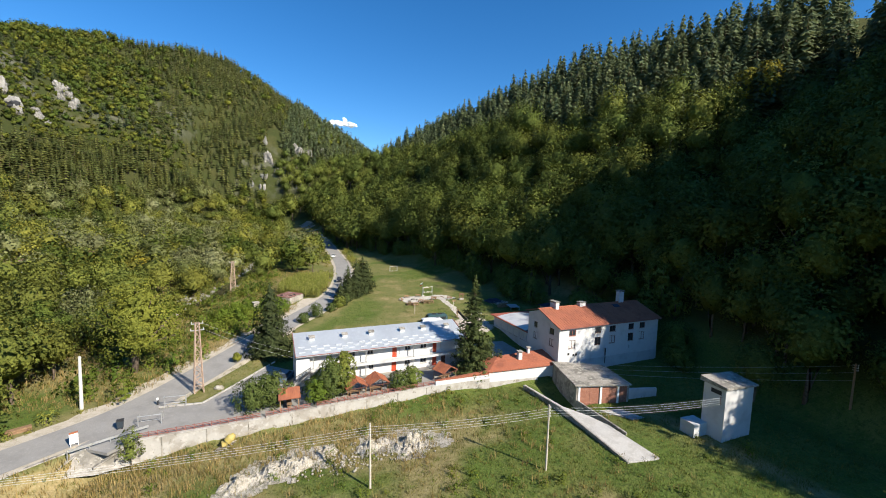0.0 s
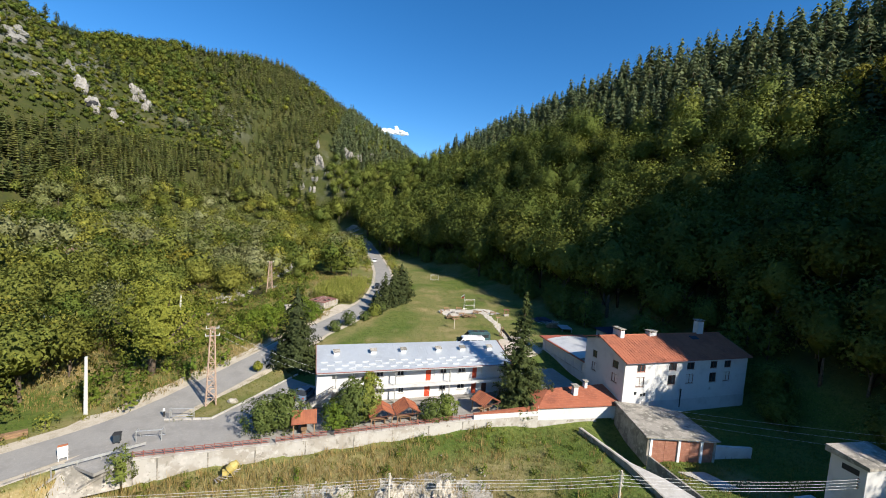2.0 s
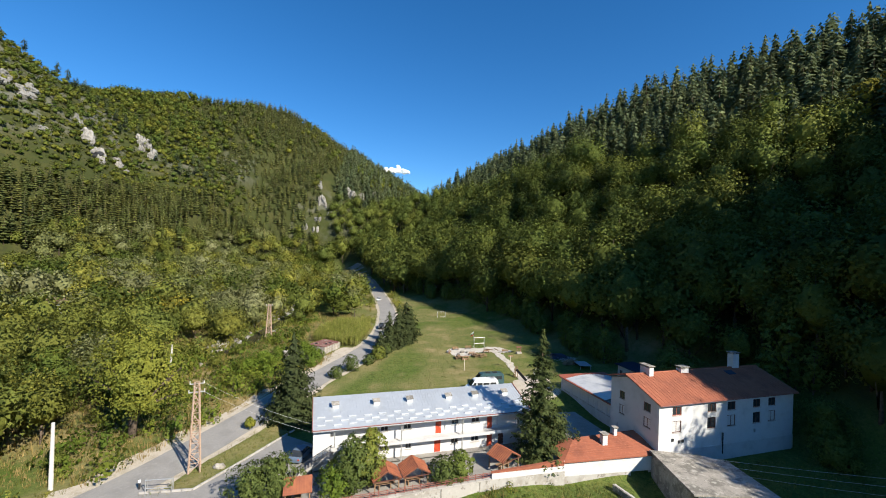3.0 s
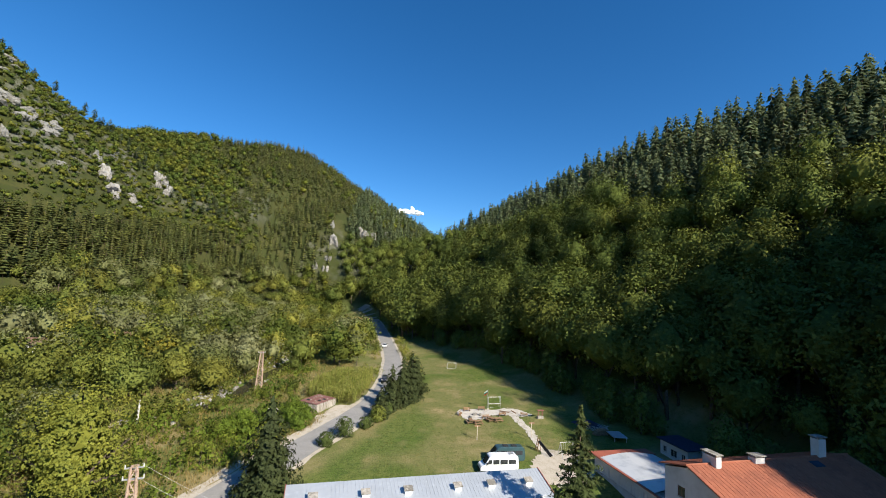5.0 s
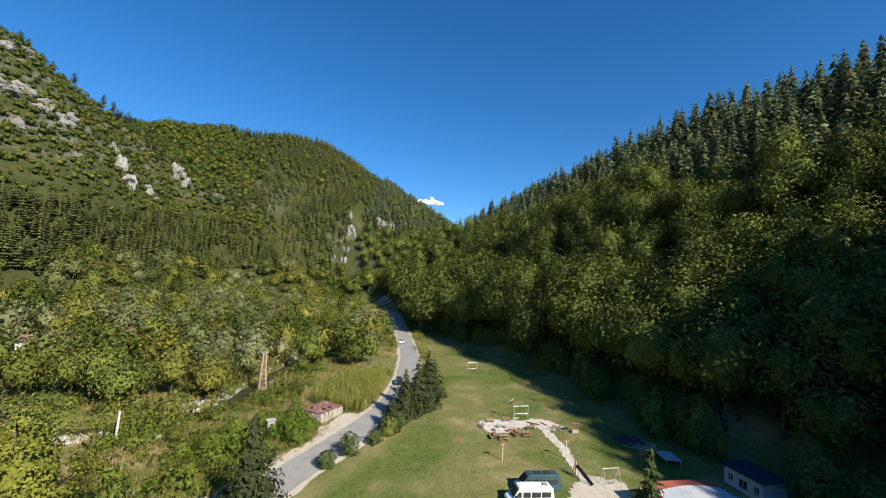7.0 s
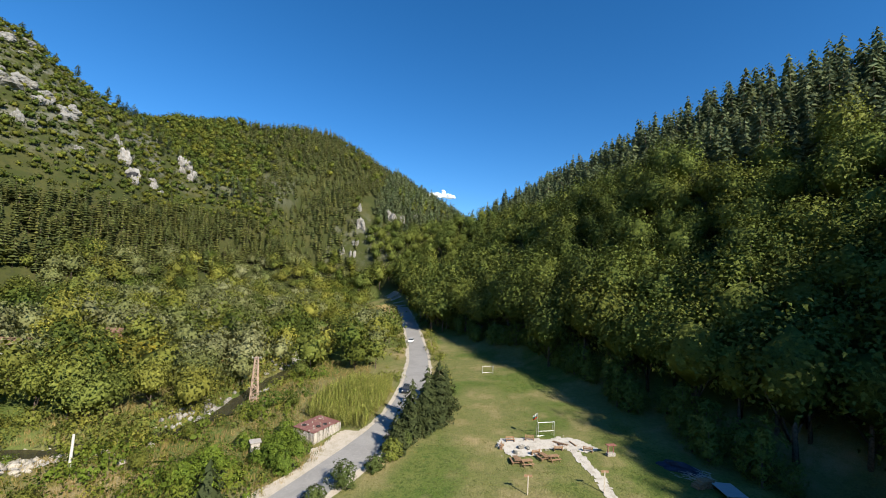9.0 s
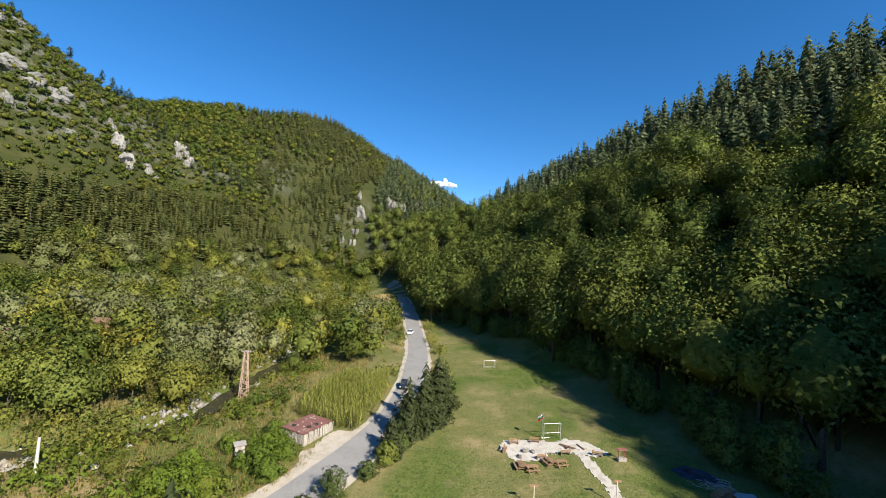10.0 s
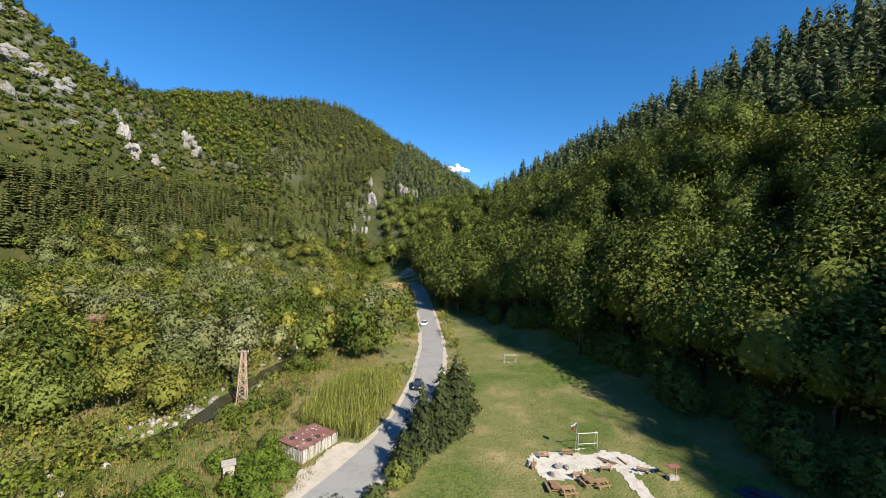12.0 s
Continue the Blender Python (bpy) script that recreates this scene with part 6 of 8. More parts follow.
for i, (x, y, h, r, mm, lb) in enumerate([
        (-15.0, 54.2, 4.6, 2.6, FRUIT, "bushy dark green fruit tree behind the wall"), (-12.6, 54.4, 5.2, 2.4, FRUIT, "bushy dark green fruit tree behind the wall"),
        (-4.6, 55.4, 6.8, 2.2, FRUIT, "tall leafy fruit tree before the white block"), (-2.6, 56.4, 7.2, 1.9, SCRUB, "tall leafy fruit tree before the white block"), (-6.2, 54.9, 4.0, 2.0, BRIGHT, "leafy green bush behind the railing"),
        (6.2, 57.0, 3.0, 1.9, FRUIT, "dense garden shrub behind the wall"), (8.6, 57.6, 3.6, 1.6, BEECH, "dense garden shrub behind the wall"),
        (24.2, 63.9, 5.0, 2.4, DARK_PINE, "dark evergreen bush beside the spruce"),
        (-27.8, 48.2, 5.6, 1.15, SCRUB, "small ragged tree at the end of the wall"),
        (-21.2, 73.0, 1.9, 0.7, WALNUT, "small yellow-green bush on the verge"), (64.5, 61.0, 6.5, 3.2, BEECH, "dark broadleaved tree beside the red-roofed house"), (61.5, 56.5, 5.0, 2.8, BEECH, "dark broadleaved tree beside the red-roofed house")]):
    z = 0.05 if -16 < x < 26 and y > 53 else on(x, y, -0.1)
    tree_thing("garden_tree" if h > 4 else "shrub", lb, "tree" if h > 4 else "shrub", broadleaf(230 + i, h, r, int(500 * h) if r > 1.3 else 620, 0.14, 0.06 if r > 1.3 else 0.3, 14, 0.016, 7), mm, pose(x, y, z))
for i, (x, y, h, r) in enumerate([(-27.0, 100.0, 4.4, 3.0), (-24.8, 98.4, 3.6, 2.4), (-29.6, 97.6, 3.2, 2.6), (-19.6, 103.6, 3.8, 2.2), (-17.8, 101.6, 3.0, 1.9), (-20.6, 108.4, 3.0, 1.8)]):
    tree_thing("shrub", "bright green rounded bush on the rough meadow", "shrub", broadleaf(250 + i, h, r, 1900, 0.14, 0.02, 13, 0.02, 5), BRIGHT, pose(x, y, on(x, y, -0.1)), "bright bushes on the meadow")
for i, (x, y) in enumerate([(-51.5, 79.0), (-56.5, 84.0), (-47.0, 83.5), (-60.0, 76.0)]):
    tree_thing("tree", "green broadleaved tree above the meadow", "tree", broadleaf(260 + i, 8.5 + i % 2, 3.4, 2400, 0.19, 0.08, 16, 0.016, 7), HILL, pose(x, y, on(x, y, -0.1)))
for i, (x, y) in enumerate([(-70, 138), (-64, 141), (-75, 136)]):
    tree_thing("tree", "golden-leaved tree among the riverside wood", "tree", broadleaf(270 + i, 9, 3.6, 1200, 0.32, 0.08, 14, 0.016, 6), GOLD, pose(x, y, on(x, y, 0)), "golden trees")
for i, (x, y) in enumerate([(121, 99.5), (125, 96)]):
    tree_thing("tree", "golden-leaved beech high on the dark slope", "tree", broadleaf(280 + i, 13, 3.6, 900, 0.42, 0.08, 14, 0.016, 6), GOLD, pose(x, y, on(x, y, 1)), "golden trees")
# edge of the beech wood, tree by tree
edge_kinds = [tree_thing("beech_tree", "dark green beech at the foot of the wooded slope", "tree", broadleaf(290 + i, 11 + 2 * (i % 3), 3.8 + 0.4 * (i % 2), 950, 0.36, 0.04, 20, 0.016, 6), BEECH, pose(70 + 4 * i, 72 + 3 * i, on(70 + 4 * i, 72 + 3 * i, -0.2)), "beeches at the foot of the slope") for i in range(4)]
rnd = random.Random(5)
for i in range(70):
    y = 66 + 2.6 * i + rnd.uniform(-1, 1)
    x = np.interp(y, [60, 84, 110, 140, 175, 215, 260], [69, 57, 50, 45, 33, 16, 2]) + rnd.uniform(-2.5, 4.5)
    if road_gap(np.array([x]), np.array([y]))[0] < 8 or math.hypot(x - 52.5, y - 90.5) < 6.5:
        continue
    s = rnd.uniform(0.4, 0.75)
    copy_thing(edge_kinds[i % 4], pose(x, y, on(x, y, -0.2), 0, 0, rnd.uniform(0, 360)) @ Matrix.Scale(1, 4)).scale = (s, s, s)


# ---- poles, pylons and wires ----
def lattice(name, x, y, z, h, w0, w1, label, arms, turn=0):
    py = thing(name, label, "pylon", pose(x, y, z, 0, 0, turn), "lattice pylons")
    for sx in (-1, 1):
        for sy in (-1, 1):
            bm = bmesh.new()
            beam(bm, (sx * w0 / 2, sy * w0 / 2, -0.3), (sx * w1 / 2, sy * w1 / 2, h), 0.14, 0.14)
            part("leg", bm, RUST, py)
    n = 9
    bm = bmesh.new()
    for i in range(n):
        a, b = i / n, (i + 1) / n
        wa, wb = (w0 + (w1 - w0) * a) / 2, (w0 + (w1 - w0) * b) / 2
        for k in range(4):
            c = [(-1, -1), (1, -1), (1, 1), (-1, 1)]
            p, q = c[k], c[(k + 1) % 4]
            if i % 2:
                p, q = q, p
            beam(bm, (p[0] * wa, p[1] * wa, h * a), (q[0] * wb, q[1] * wb, h * b), 0.085, 0.085)
            beam(bm, (p[0] * wb, p[1] * wb, h * b), (q[0] * wb, q[1] * wb, h * b), 0.07, 0.07)
    part("bracing", bm, RUST, py, "zigzag steel bracing")
    for zz, half in arms:
        bm = bmesh.new()
        beam(bm, (-half, 0, zz), (half, 0, zz), 0.12, 0.12)
        arm = part("cross_arm", bm, STEEL, py)
        for s in (-1, 1):
            bm = bmesh.new()
            rod(bm, (s * half * 0.95, 0, zz), (s * half * 0.95, 0, zz + 0.35), 0.07, 0.05, 8)
            part("insulator", bm, POLE_CONCRETE, arm)
    return py


lattice("pylon", -24.35, 62.1, 0.0, 11.1, 1.3, 0.5, "rusty steel lattice pylon beside the road", [(10.95, 0.8), (9.9, 0.9)], 20)
lattice("pylon", -35.1, 131.6, on(-35.1, 131.6, -0.1), 9.6, 1.6, 0.6, "rusty steel lattice pylon beside the stream", [(9.4, 0.9)], 10)


def round_post(name, x, y, z0, z1, r0, r1, material, label, lean=(0, 0), arms=0):
    p = thing(name, label, "pole", pose(x, y, z0))
    bm = bmesh.new()
    rod(bm, (0, 0, -0.5), (lean[0], lean[1], z1 - z0), r0, r1, 10)
    part("shaft", bm, material, p, smooth=False)
    if arms:
        bm = bmesh.new()
        for k in range(arms):
            beam(bm, (lean[0] - 0.05, lean[1] - 0.35, z1 - z0 - 0.25 - 0.35 * k), (lean[0] - 0.05, lean[1] + 0.35, z1 - z0 - 0.25 - 0.35 * k), 0.05, 0.05)
        part("bracket", bm, STEEL, p)
        for k in range(arms):
            bm = bmesh.new()
            rod(bm, (lean[0], lean[1] - 0.3, z1 - z0 - 0.25 - 0.35 * k), (lean[0], lean[1] - 0.3, z1 - z0 - 0.05 - 0.35 * k), 0.06, 0.04, 8)
            part("insulator", bm, POLE_CONCRETE, p)
    return p


round_post("concrete_pole", -38.3, 59.0, 0.2, 7.7, 0.24, 0.17, POLE_CONCRETE, "pale concrete pole without wires beside the road", (0.15, -0.15))
round_post("concrete_pole", -45.15, 98.3, on(-45.15, 98.3), 7.4, 0.22, 0.15, POLE_CONCRETE, "white concrete pole leaning on the rough meadow", (0.25, 0.0))
round_post("wooden_pole", 0.45, 37.5, on(0.45, 37.5), 5.45, 0.14, 0.10, POLE_WOOD, "bleached wooden wire pole on the grass", (-0.12, 0), 4)
round_post("wooden_pole", 21.35, 35.2, on(21.35, 35.2), 6.85, 0.14, 0.10, POLE_WOOD, "bleached wooden wire pole on the grass", (-0.02, 0), 4)
for dx in (-0.9, 0.9):
    round_post("roadside_pole", -14.5 + dx, 209, on(-14.5 + dx, 209), 16.4, 0.16, 0.12, WOOD, "dark wooden pole beside the far road")
round_post("dead_trunk", -60.5, 73.0, on(-60.5, 73.0), 7.0, 0.2, 0.08, POLE_WOOD, "bare pale dead tree trunk", (0.3, 0.2))


def wire(a, b, sag, label="slack grey overhead wire", r=0.013):
    n = 14
    bm = bmesh.new()
    pts = [Vector(a).lerp(Vector(b), i / n) - Vector((0, 0, sag * 4 * (i / n) * (1 - i / n))) for i in range(n + 1)]
    for p, q in zip(pts, pts[1:]):
        rod(bm, p, q, r, n=4, caps=False)
    single("overhead_wire", bm, WIRE, label, "wire", "overhead wires")


for k in range(4):
    z1, z2 = 5.2 - 0.3 * k, 6.6 - 0.33 * k
    wire((-62, 39.5 + 0.2 * k, 2.6 - 0.3 * k), (0.3, 37.2, z1), 0.9)
    wire((0.3, 37.2, z1), (21.3, 34.9, z2), 0.35)
    wire((21.3, 34.9, z2), (46.65, 34.85, 5.7 - 0.3 * k), 0.45)
round_post("wooden_pole", 66.1, 32.0, on(66.1, 32.0), 10.30, 0.15, 0.11, WOOD, "dark wooden wire pole at the edge of the wood", (0, 0), 3)
for z0, z1 in ((2.0, 10.0), (1.3, 9.0), (0.5, 7.85)):
    wire((37.0, 59.0, z0), (66.1, 32.0, z1), 0.5)
wire((-24.5, 61.2, 11.0), (-9.6, 60.8, 5.0), 0.5, r=0.009)
wire((-24.2, 63.0, 11.0), (-9.5, 62.5, 5.2), 0.5, r=0.009)


# ---- garden huts along the wall ----
def gazebo(x, y, turn, label, w=3.4, d=3.0, eave=1.75, ridge=2.75, z=0.1):
    g = thing("garden_gazebo", label, "gazebo", pose(x, y, z, 0, 0, turn), "gazebos along the wall")
    for sx in (-1, 1):
        for sy in (-1, 1):
            bm = bmesh.new()
            beam(bm, (sx * (w / 2 - 0.3), sy * (d / 2 - 0.25), 0), (sx * (w / 2 - 0.3), sy * (d / 2 - 0.25), eave + 0.1), 0.12, 0.12)
            part("post", bm, WOOD, g)
    for s in (-1, 1):
        L = math.hypot(w / 2, ridge - eave)
        a = math.degrees(math.atan2(ridge - eave, w / 2))
        bm = bmesh.new()
        box(bm, 0, L, -d / 2, d / 2, 0, 0.06)
        r = part("roof_slope", bm, ORANGE_TILE, g, "orange corrugated roof slope")
        r.matrix_basis = pose(s * w / 2, 0, eave, 0, -a, 0 if s < 0 else 180)
        bm = bmesh.new()
        for k in range(int(d / 0.3)):
            box(bm, 0, L, -d / 2 + 0.3 * k + 0.06, -d / 2 + 0.3 * k + 0.16, 0.06, 0.11)
        part("corrugation", bm, ORANGE_TILE, r)
    for sy in (-1, 1):
        bm = bmesh.new()
        for s in (-1, 1):
            beam(bm, (s * w / 2, sy * d / 2 * 0.97, eave - 0.02), (0, sy * d / 2 * 0.97, ridge - 0.05), 0.09, 0.12)
        beam(bm, (-w / 2, sy * d / 2 * 0.97, eave - 0.05), (w / 2, sy * d / 2 * 0.97, eave - 0.05), 0.08, 0.1)
        part("gable_frame", bm, BROWN_FRAME, g)
    bm = bmesh.new()
    box(bm, -w / 2 + 0.5, w / 2 - 0.5, -0.35, 0.35, 0.68, 0.74)
    for sx in (-0.7, 0.7):
        beam(bm, (sx, 0, 0), (sx, 0, 0.68), 0.1, 0.5)
    part("table", bm, WOOD, g)


gazebo(-10.2, 54.6, 100, "small wooden gazebo with an orange gable roof")
gazebo(-0.6, 56.4, 12, "small wooden gazebo with an orange gable roof")
gazebo(2.9, 57.2, 12, "small wooden gazebo with an orange gable roof")
gazebo(14.9, 59.9, 30, "small wooden gazebo with a red-brown tiled roof")


# ---- vehicles ----
def wheel(parent, x, y, r, w):
    bm = bmesh.new()
    rod(bm, (x, y - w / 2, r), (x, y + w / 2, r), r, n=18)
    t = part("tyre", bm, BLACK, parent)
    bm = bmesh.new()
    rod(bm, (x, y - w / 2 - 0.015, r), (x, y + w / 2 + 0.015, r), r * 0.6, n=12)
    part("rim", bm, STEEL, t)


def van(x, y, z, turn, paint, label, L=6.4, H=2.65, W=2.0):
    v = thing("minibus", label, "van", pose(x, y, z, 0, 0, turn), "parked minibuses")
    prof = [(0.0, 0.42), (L - 0.25, 0.42), (L - 0.02, 0.7), (L, 1.2), (L - 0.08, H - 0.25), (L - 0.35, H), (1.95, H), (1.55, H - 0.12), (0.78, 1.35), (0.15, 1.08), (0.0, 0.85)]
    bm = bmesh.new()
    hull(bm, prof, -W / 2, W / 2, 0.14, 1.5)
    part("body", bm, paint, v, "", 0.06)
    for s in (-1, 1):
        yy = s * (W / 2 - 0.055)
        for x0, x1 in ((1.0, 1.85), (2.1, 3.1), (3.3, 4.5), (4.7, 5.9)):
            bm = bmesh.new()
            pts = [(x0 + (0.45 if x0 < 1.5 else 0), 2.1), (x1, 2.1), (x1, 1.45), (x0, 1.42)]
            hull(bm, pts, yy - 0.03 * s if s > 0 else yy + 0.0, yy + 0.05 * s if s > 0 else yy - 0.05)
            part("side_window", bm, DARK_GLASS, v)
        for xx in (1.15, L - 1.35):
            wheel(v, xx, s * (W / 2 - 0.14), 0.36, 0.24)
        bm = bmesh.new()
        box(bm, 0.06, 0.2, s * 0.72 - 0.16, s * 0.72 + 0.16, 0.8, 1.0)
        part("headlight", bm, POLE_CONCRETE, v)
        bm = bmesh.new()
        box(bm, 1.0, 1.12, s * (W / 2 + 0.02), s * (W / 2 + 0.2), 1.4, 1.7)
        part("mirror", bm, BLACK, v)
    bm = bmesh.new()
    vs = [bm.verts.new(p) for p in ((0.80, -0.8, 1.42), (0.80, 0.8, 1.42), (1.45, 0.72, H - 0.26), (1.45, -0.72, H - 0.26), (0.74, -0.8, 1.44), (0.74, 0.8, 1.44), (1.39, 0.72, H - 0.23), (1.39, -0.72, H - 0.23))]
    for f in ((3, 2, 1, 0), (4, 5, 6, 7), (0, 1, 5, 4), (1, 2, 6, 5), (2, 3, 7, 6), (3, 0, 4, 7)):
        bm.faces.new([vs[k] for k in f])
    part("windscreen", bm, DARK_GLASS, v)
    bm = bmesh.new()
    box(bm, -0.06, 0.25, -W / 2 + 0.06, W / 2 - 0.06, 0.4, 0.66)
    part("bumper", bm, BLACK, v)
    for xx in ((L - 1.5, L - 0.8) if paint is CAR_WHITE else (2.6, 3.6, 4.1, 5.1)):
        pass
    if paint is CAR_WHITE:
        bm = bmesh.new()
        box(bm, L - 1.4, L - 0.7, -0.4, 0.4, H, H + 0.1)
        part("roof_vent", bm, STEEL, v)
    else:
        for x0 in (2.7, 4.2):
            bm = bmesh.new()
            box(bm, x0, x0 + 0.9, -0.45, 0.45, H, H + 0.07)
            part("roof_hatch", bm, BLACK, v)


van(14.6, 86.2, on(17, 86.5), 4, CAR_WHITE, "white high-roofed minibus parked on bare earth")
van(16.6, 89.4, on(19, 89.6), 4, CAR_TEAL, "dark teal high-roofed minibus parked on bare earth", 6.4, 2.6)


def car(x, y, z, turn, paint, label, group):
    c = thing("car", label, "car", pose(x, y, z, 0, 0, turn), group)
    bm = bmesh.new()
    hull(bm, [(-2.1, 0.28), (2.1, 0.28), (2.15, 0.6), (2.0, 0.82), (1.0, 0.93), (-1.9, 0.95), (-2.12, 0.75)], -0.88, 0.88, 0.06, 0.7)
    body = part("body", bm, paint, c, "", 0.05)
    bm = bmesh.new()
    hull(bm, [(1.05, 0.92), (0.35, 1.42), (-1.1, 1.46), (-1.85, 0.94)], -0.80, 0.80, 0.14, 1.2)
    cab = part("cabin", bm, DARK_GLASS, c, "dark glazed cabin")
    bm = bmesh.new()
    box(bm, -1.12, 0.34, -0.66, 0.66, 1.44, 1.50)
    part("roof", bm, paint, cab, "", 0.03)
    for xx in (1.3, -1.3):
        for s in (-1, 1):
            wheel(c, xx, s * 0.8, 0.31, 0.2)
    for s in (-1, 1):
        bm = bmesh.new()
        box(bm, 2.05, 2.17, s * 0.62 - 0.15, s * 0.62 + 0.15, 0.6, 0.75)
        part("headlight", bm, POLE_CONCRETE, c)
        bm = bmesh.new()
        box(bm, -2.16, -2.08, s * 0.66 - 0.12, s * 0.66 + 0.12, 0.62, 0.8)
        part("tail_light", bm, RED_PAINT, c)


car(-11.9, 64.6, 0.07, 75, CAR_BLUE, "blue-grey car parked beside the white block", "cars")
car(-3.0, 138.8, on(-3.0, 138.8, 0.11), -92, CAR_BLACK, "black car on the country road", "cars")
car(-5.6, 200.0, on(-5.6, 200.0, 0.11), -97, CAR_WHITE, "white car on the far road", "cars")


# ---- rocks on the mountainsides ----
def rock_mesh(seed, sx, sy, sz, detail=3):
    bm = bmesh.new()
    bmesh.ops.create_icosphere(bm, subdivisions=detail, radius=1)
    off = Vector((seed * 3.7, seed * 1.9, seed * 5.3))
    for v in bm.verts:
        p = v.co.copy()
        n1 = noise.noise(p * 1.1 + off)
        n2 = noise.noise(Vector((p.x * 2.6, p.y * 2.6, p.z * 1.2)) + off)
        n3 = noise.noise(p * 6 + off)
        k = 1 + 0.40 * n1 + 0.34 * n2 + 0.20 * n3 + 0.08 * noise.noise(p * 13 + off)
        q = p * k
        v.co = Vector((q.x * sx, q.y * sy, q.z * sz))
    return bm


rock_n = 0
for x, y, w, h, pale in [(-198, 307, 18, 15, 1), (-191, 319, 11, 9, 1), (-210, 384, 12, 11, 1), (-205, 379, 12, 11, 1), (-216, 320, 6, 8, 0), (-214, 390, 9, 7, 0),
                         (-251, 280, 20, 8, 0), (-247, 287, 17, 9, 0), (-243, 292, 15, 7, 0), (-235, 295, 13, 7, 0), (-232, 303, 10, 6, 0), (-229, 266, 9, 12, 0), (-275, 301, 15, 6, 0), (-275, 316, 12, 5, 0), (-213, 283, 8, 5, 0),
                         (-70, 427, 10, 20, 1), (-75, 443, 7, 10, 0), (-71, 414, 7, 9, 0), (-81, 407, 5, 10, 0), (-72, 408, 5, 9, 1), (-42, 449, 17, 13, 1), (-22, 463, 9, 10, 1), (-40, 412, 5, 8, 0), (-60, 420, 7, 7, 0)]:
    rock_n += 1
    rr = random.Random(rock_n)
    for k in range(5 if w > 10 else 3):
        # broken crags side by side, taller than wide, sunk into the slope
        dx, dy = rr.uniform(-0.46, 0.46) * w, rr.uniform(-0.2, 0.2) * w
        q = rr.uniform(0.55, 1.0)
        bm = rock_mesh(rock_n * 7 + k, w * 0.29 * q, w * 0.22 * q, h * 0.44 * q)
        single("rock_outcrop", bm, PALE_ROCK if pale else ROCK, "pale limestone crag on the mountainside" if pale else "grey limestone outcrop between bushes", "rock", "crags on the mountainside", m=pose(x + dx, y + dy, land_at(x + dx, y + dy) + h * 0.10 * q, rr.uniform(-12, 12), rr.uniform(-12, 12), rr.uniform(0, 360)))
# solid black lump, no hollow; its colour carries the shade of the cave
bm = rock_mesh(77, 3.2, 3.0, 2.4, 2)
single("cave_mouth_shade", bm, BLACK, "black lump for the shade of a cave mouth under the pale crag", "cave", m=pose(-193.0, 302.5, land_at(-193, 302.5) + 2.5))

# little cloud behind the far ridge
CLOUD = mat("cloud_vapour", (0.9, 0.9, 0.9), 1.0, spec=0.0)
pc = CLOUD.node_tree.nodes["Principled BSDF"]
# weak bluish glow added to a cloud that is only sunlit
pc.inputs["Emission Color"].default_value = (0.75, 0.85, 1.0, 1)
pc.inputs["Emission Strength"].default_value = 0.22
bm = bmesh.new()
rnd = random.Random(3)
for i in range(70):
    t = rnd.uniform(-1, 1)
    top = 62 * (1 - t * t) * (0.55 + 0.45 * math.sin(5 * t + 1) ** 2)
    r = 15 * (1 - 0.5 * t * t) * rnd.uniform(0.5, 1.15)
    bmesh.ops.create_icosphere(bm, subdivisions=2, radius=r, matrix=pose(t * 115 + rnd.uniform(-10, 10), rnd.uniform(-20, 20), rnd.uniform(0, 1) ** 1.4 * top) @ Matrix.Diagonal((1.5, 1, 0.9, 1)))
for v in bm.verts:
    v.co += v.co.normalized() * 7 * noise.noise(v.co * 0.035)
single("cloud", bm, CLOUD, "small white cloud over the far ridge", "cloud", kind="structure", m=pose(5, 3300, 634), smooth=True)

# ---- heap of white stone and rubble on the grass below the wall ----
def rubble(x, y, w, d, h, turn, seed, label):
    bm = bmesh.new()
    bmesh.ops.create_grid(bm, x_segments=54, y_segments=34, size=1)
    for v in bm.verts:
        a, b = v.co.x, v.co.y
        edge = 0.22 * noise.noise(Vector((a * 2.1 + seed, b * 2.1, 3)))
        r = min(1, math.hypot(a, b) + edge)
        e = max(0, 1 - r ** 2.2)
        n = noise.noise(Vector((a * w * 0.7 + seed, b * d * 0.7, 0))) + 0.6 * noise.noise(Vector((a * w * 1.9, b * d * 1.9 + seed, 1))) + 0.35 * noise.noise(Vector((a * w * 4.5, b * d * 4.5 + seed, 2)))
        lean = 0.75 + 0.35 * b
        v.co = Vector((a * w, b * d, e * h * (0.75 * lean + 0.75 * n) - 0.35 * (1 - e)))
    single("rubble_bank", bm, CHALK, label, "rubble", "banks of white rubble", m=pose(x, y, on(x, y, 0.0), 0, 0, turn))


rubble(-13.6, 41.6, 3.2, 1.9, 1.1, 14, 1, "low eroded bank of white rubble in straw grass")
rubble(-9.0, 43.3, 4.4, 2.2, 1.2, 20, 2, "long eroded bank of white rubble in straw grass")
rubble(-5.0, 45.6, 2.4, 1.7, 0.8, 30, 3, "low eroded bank of white rubble below the wall")
rubble(1.6, 45.6, 3.0, 1.9, 1.1, 14, 4, "ragged bank of white rubble beside a pole")
rubble(6.6, 44.6, 2.9, 2.3, 1.2, 40, 5, "ragged bank of white rubble in rough grass")
patch("eroded_earth", [(-17.5, 38.8), (-11, 40.2), (-4.5, 42.6), (-2.4, 46.5), (-8.5, 46.2), (-16, 43.6)], 0.05, CHALK, "bare eroded white earth among straw grass", "bare earth", 0.5, 2.2, 11)
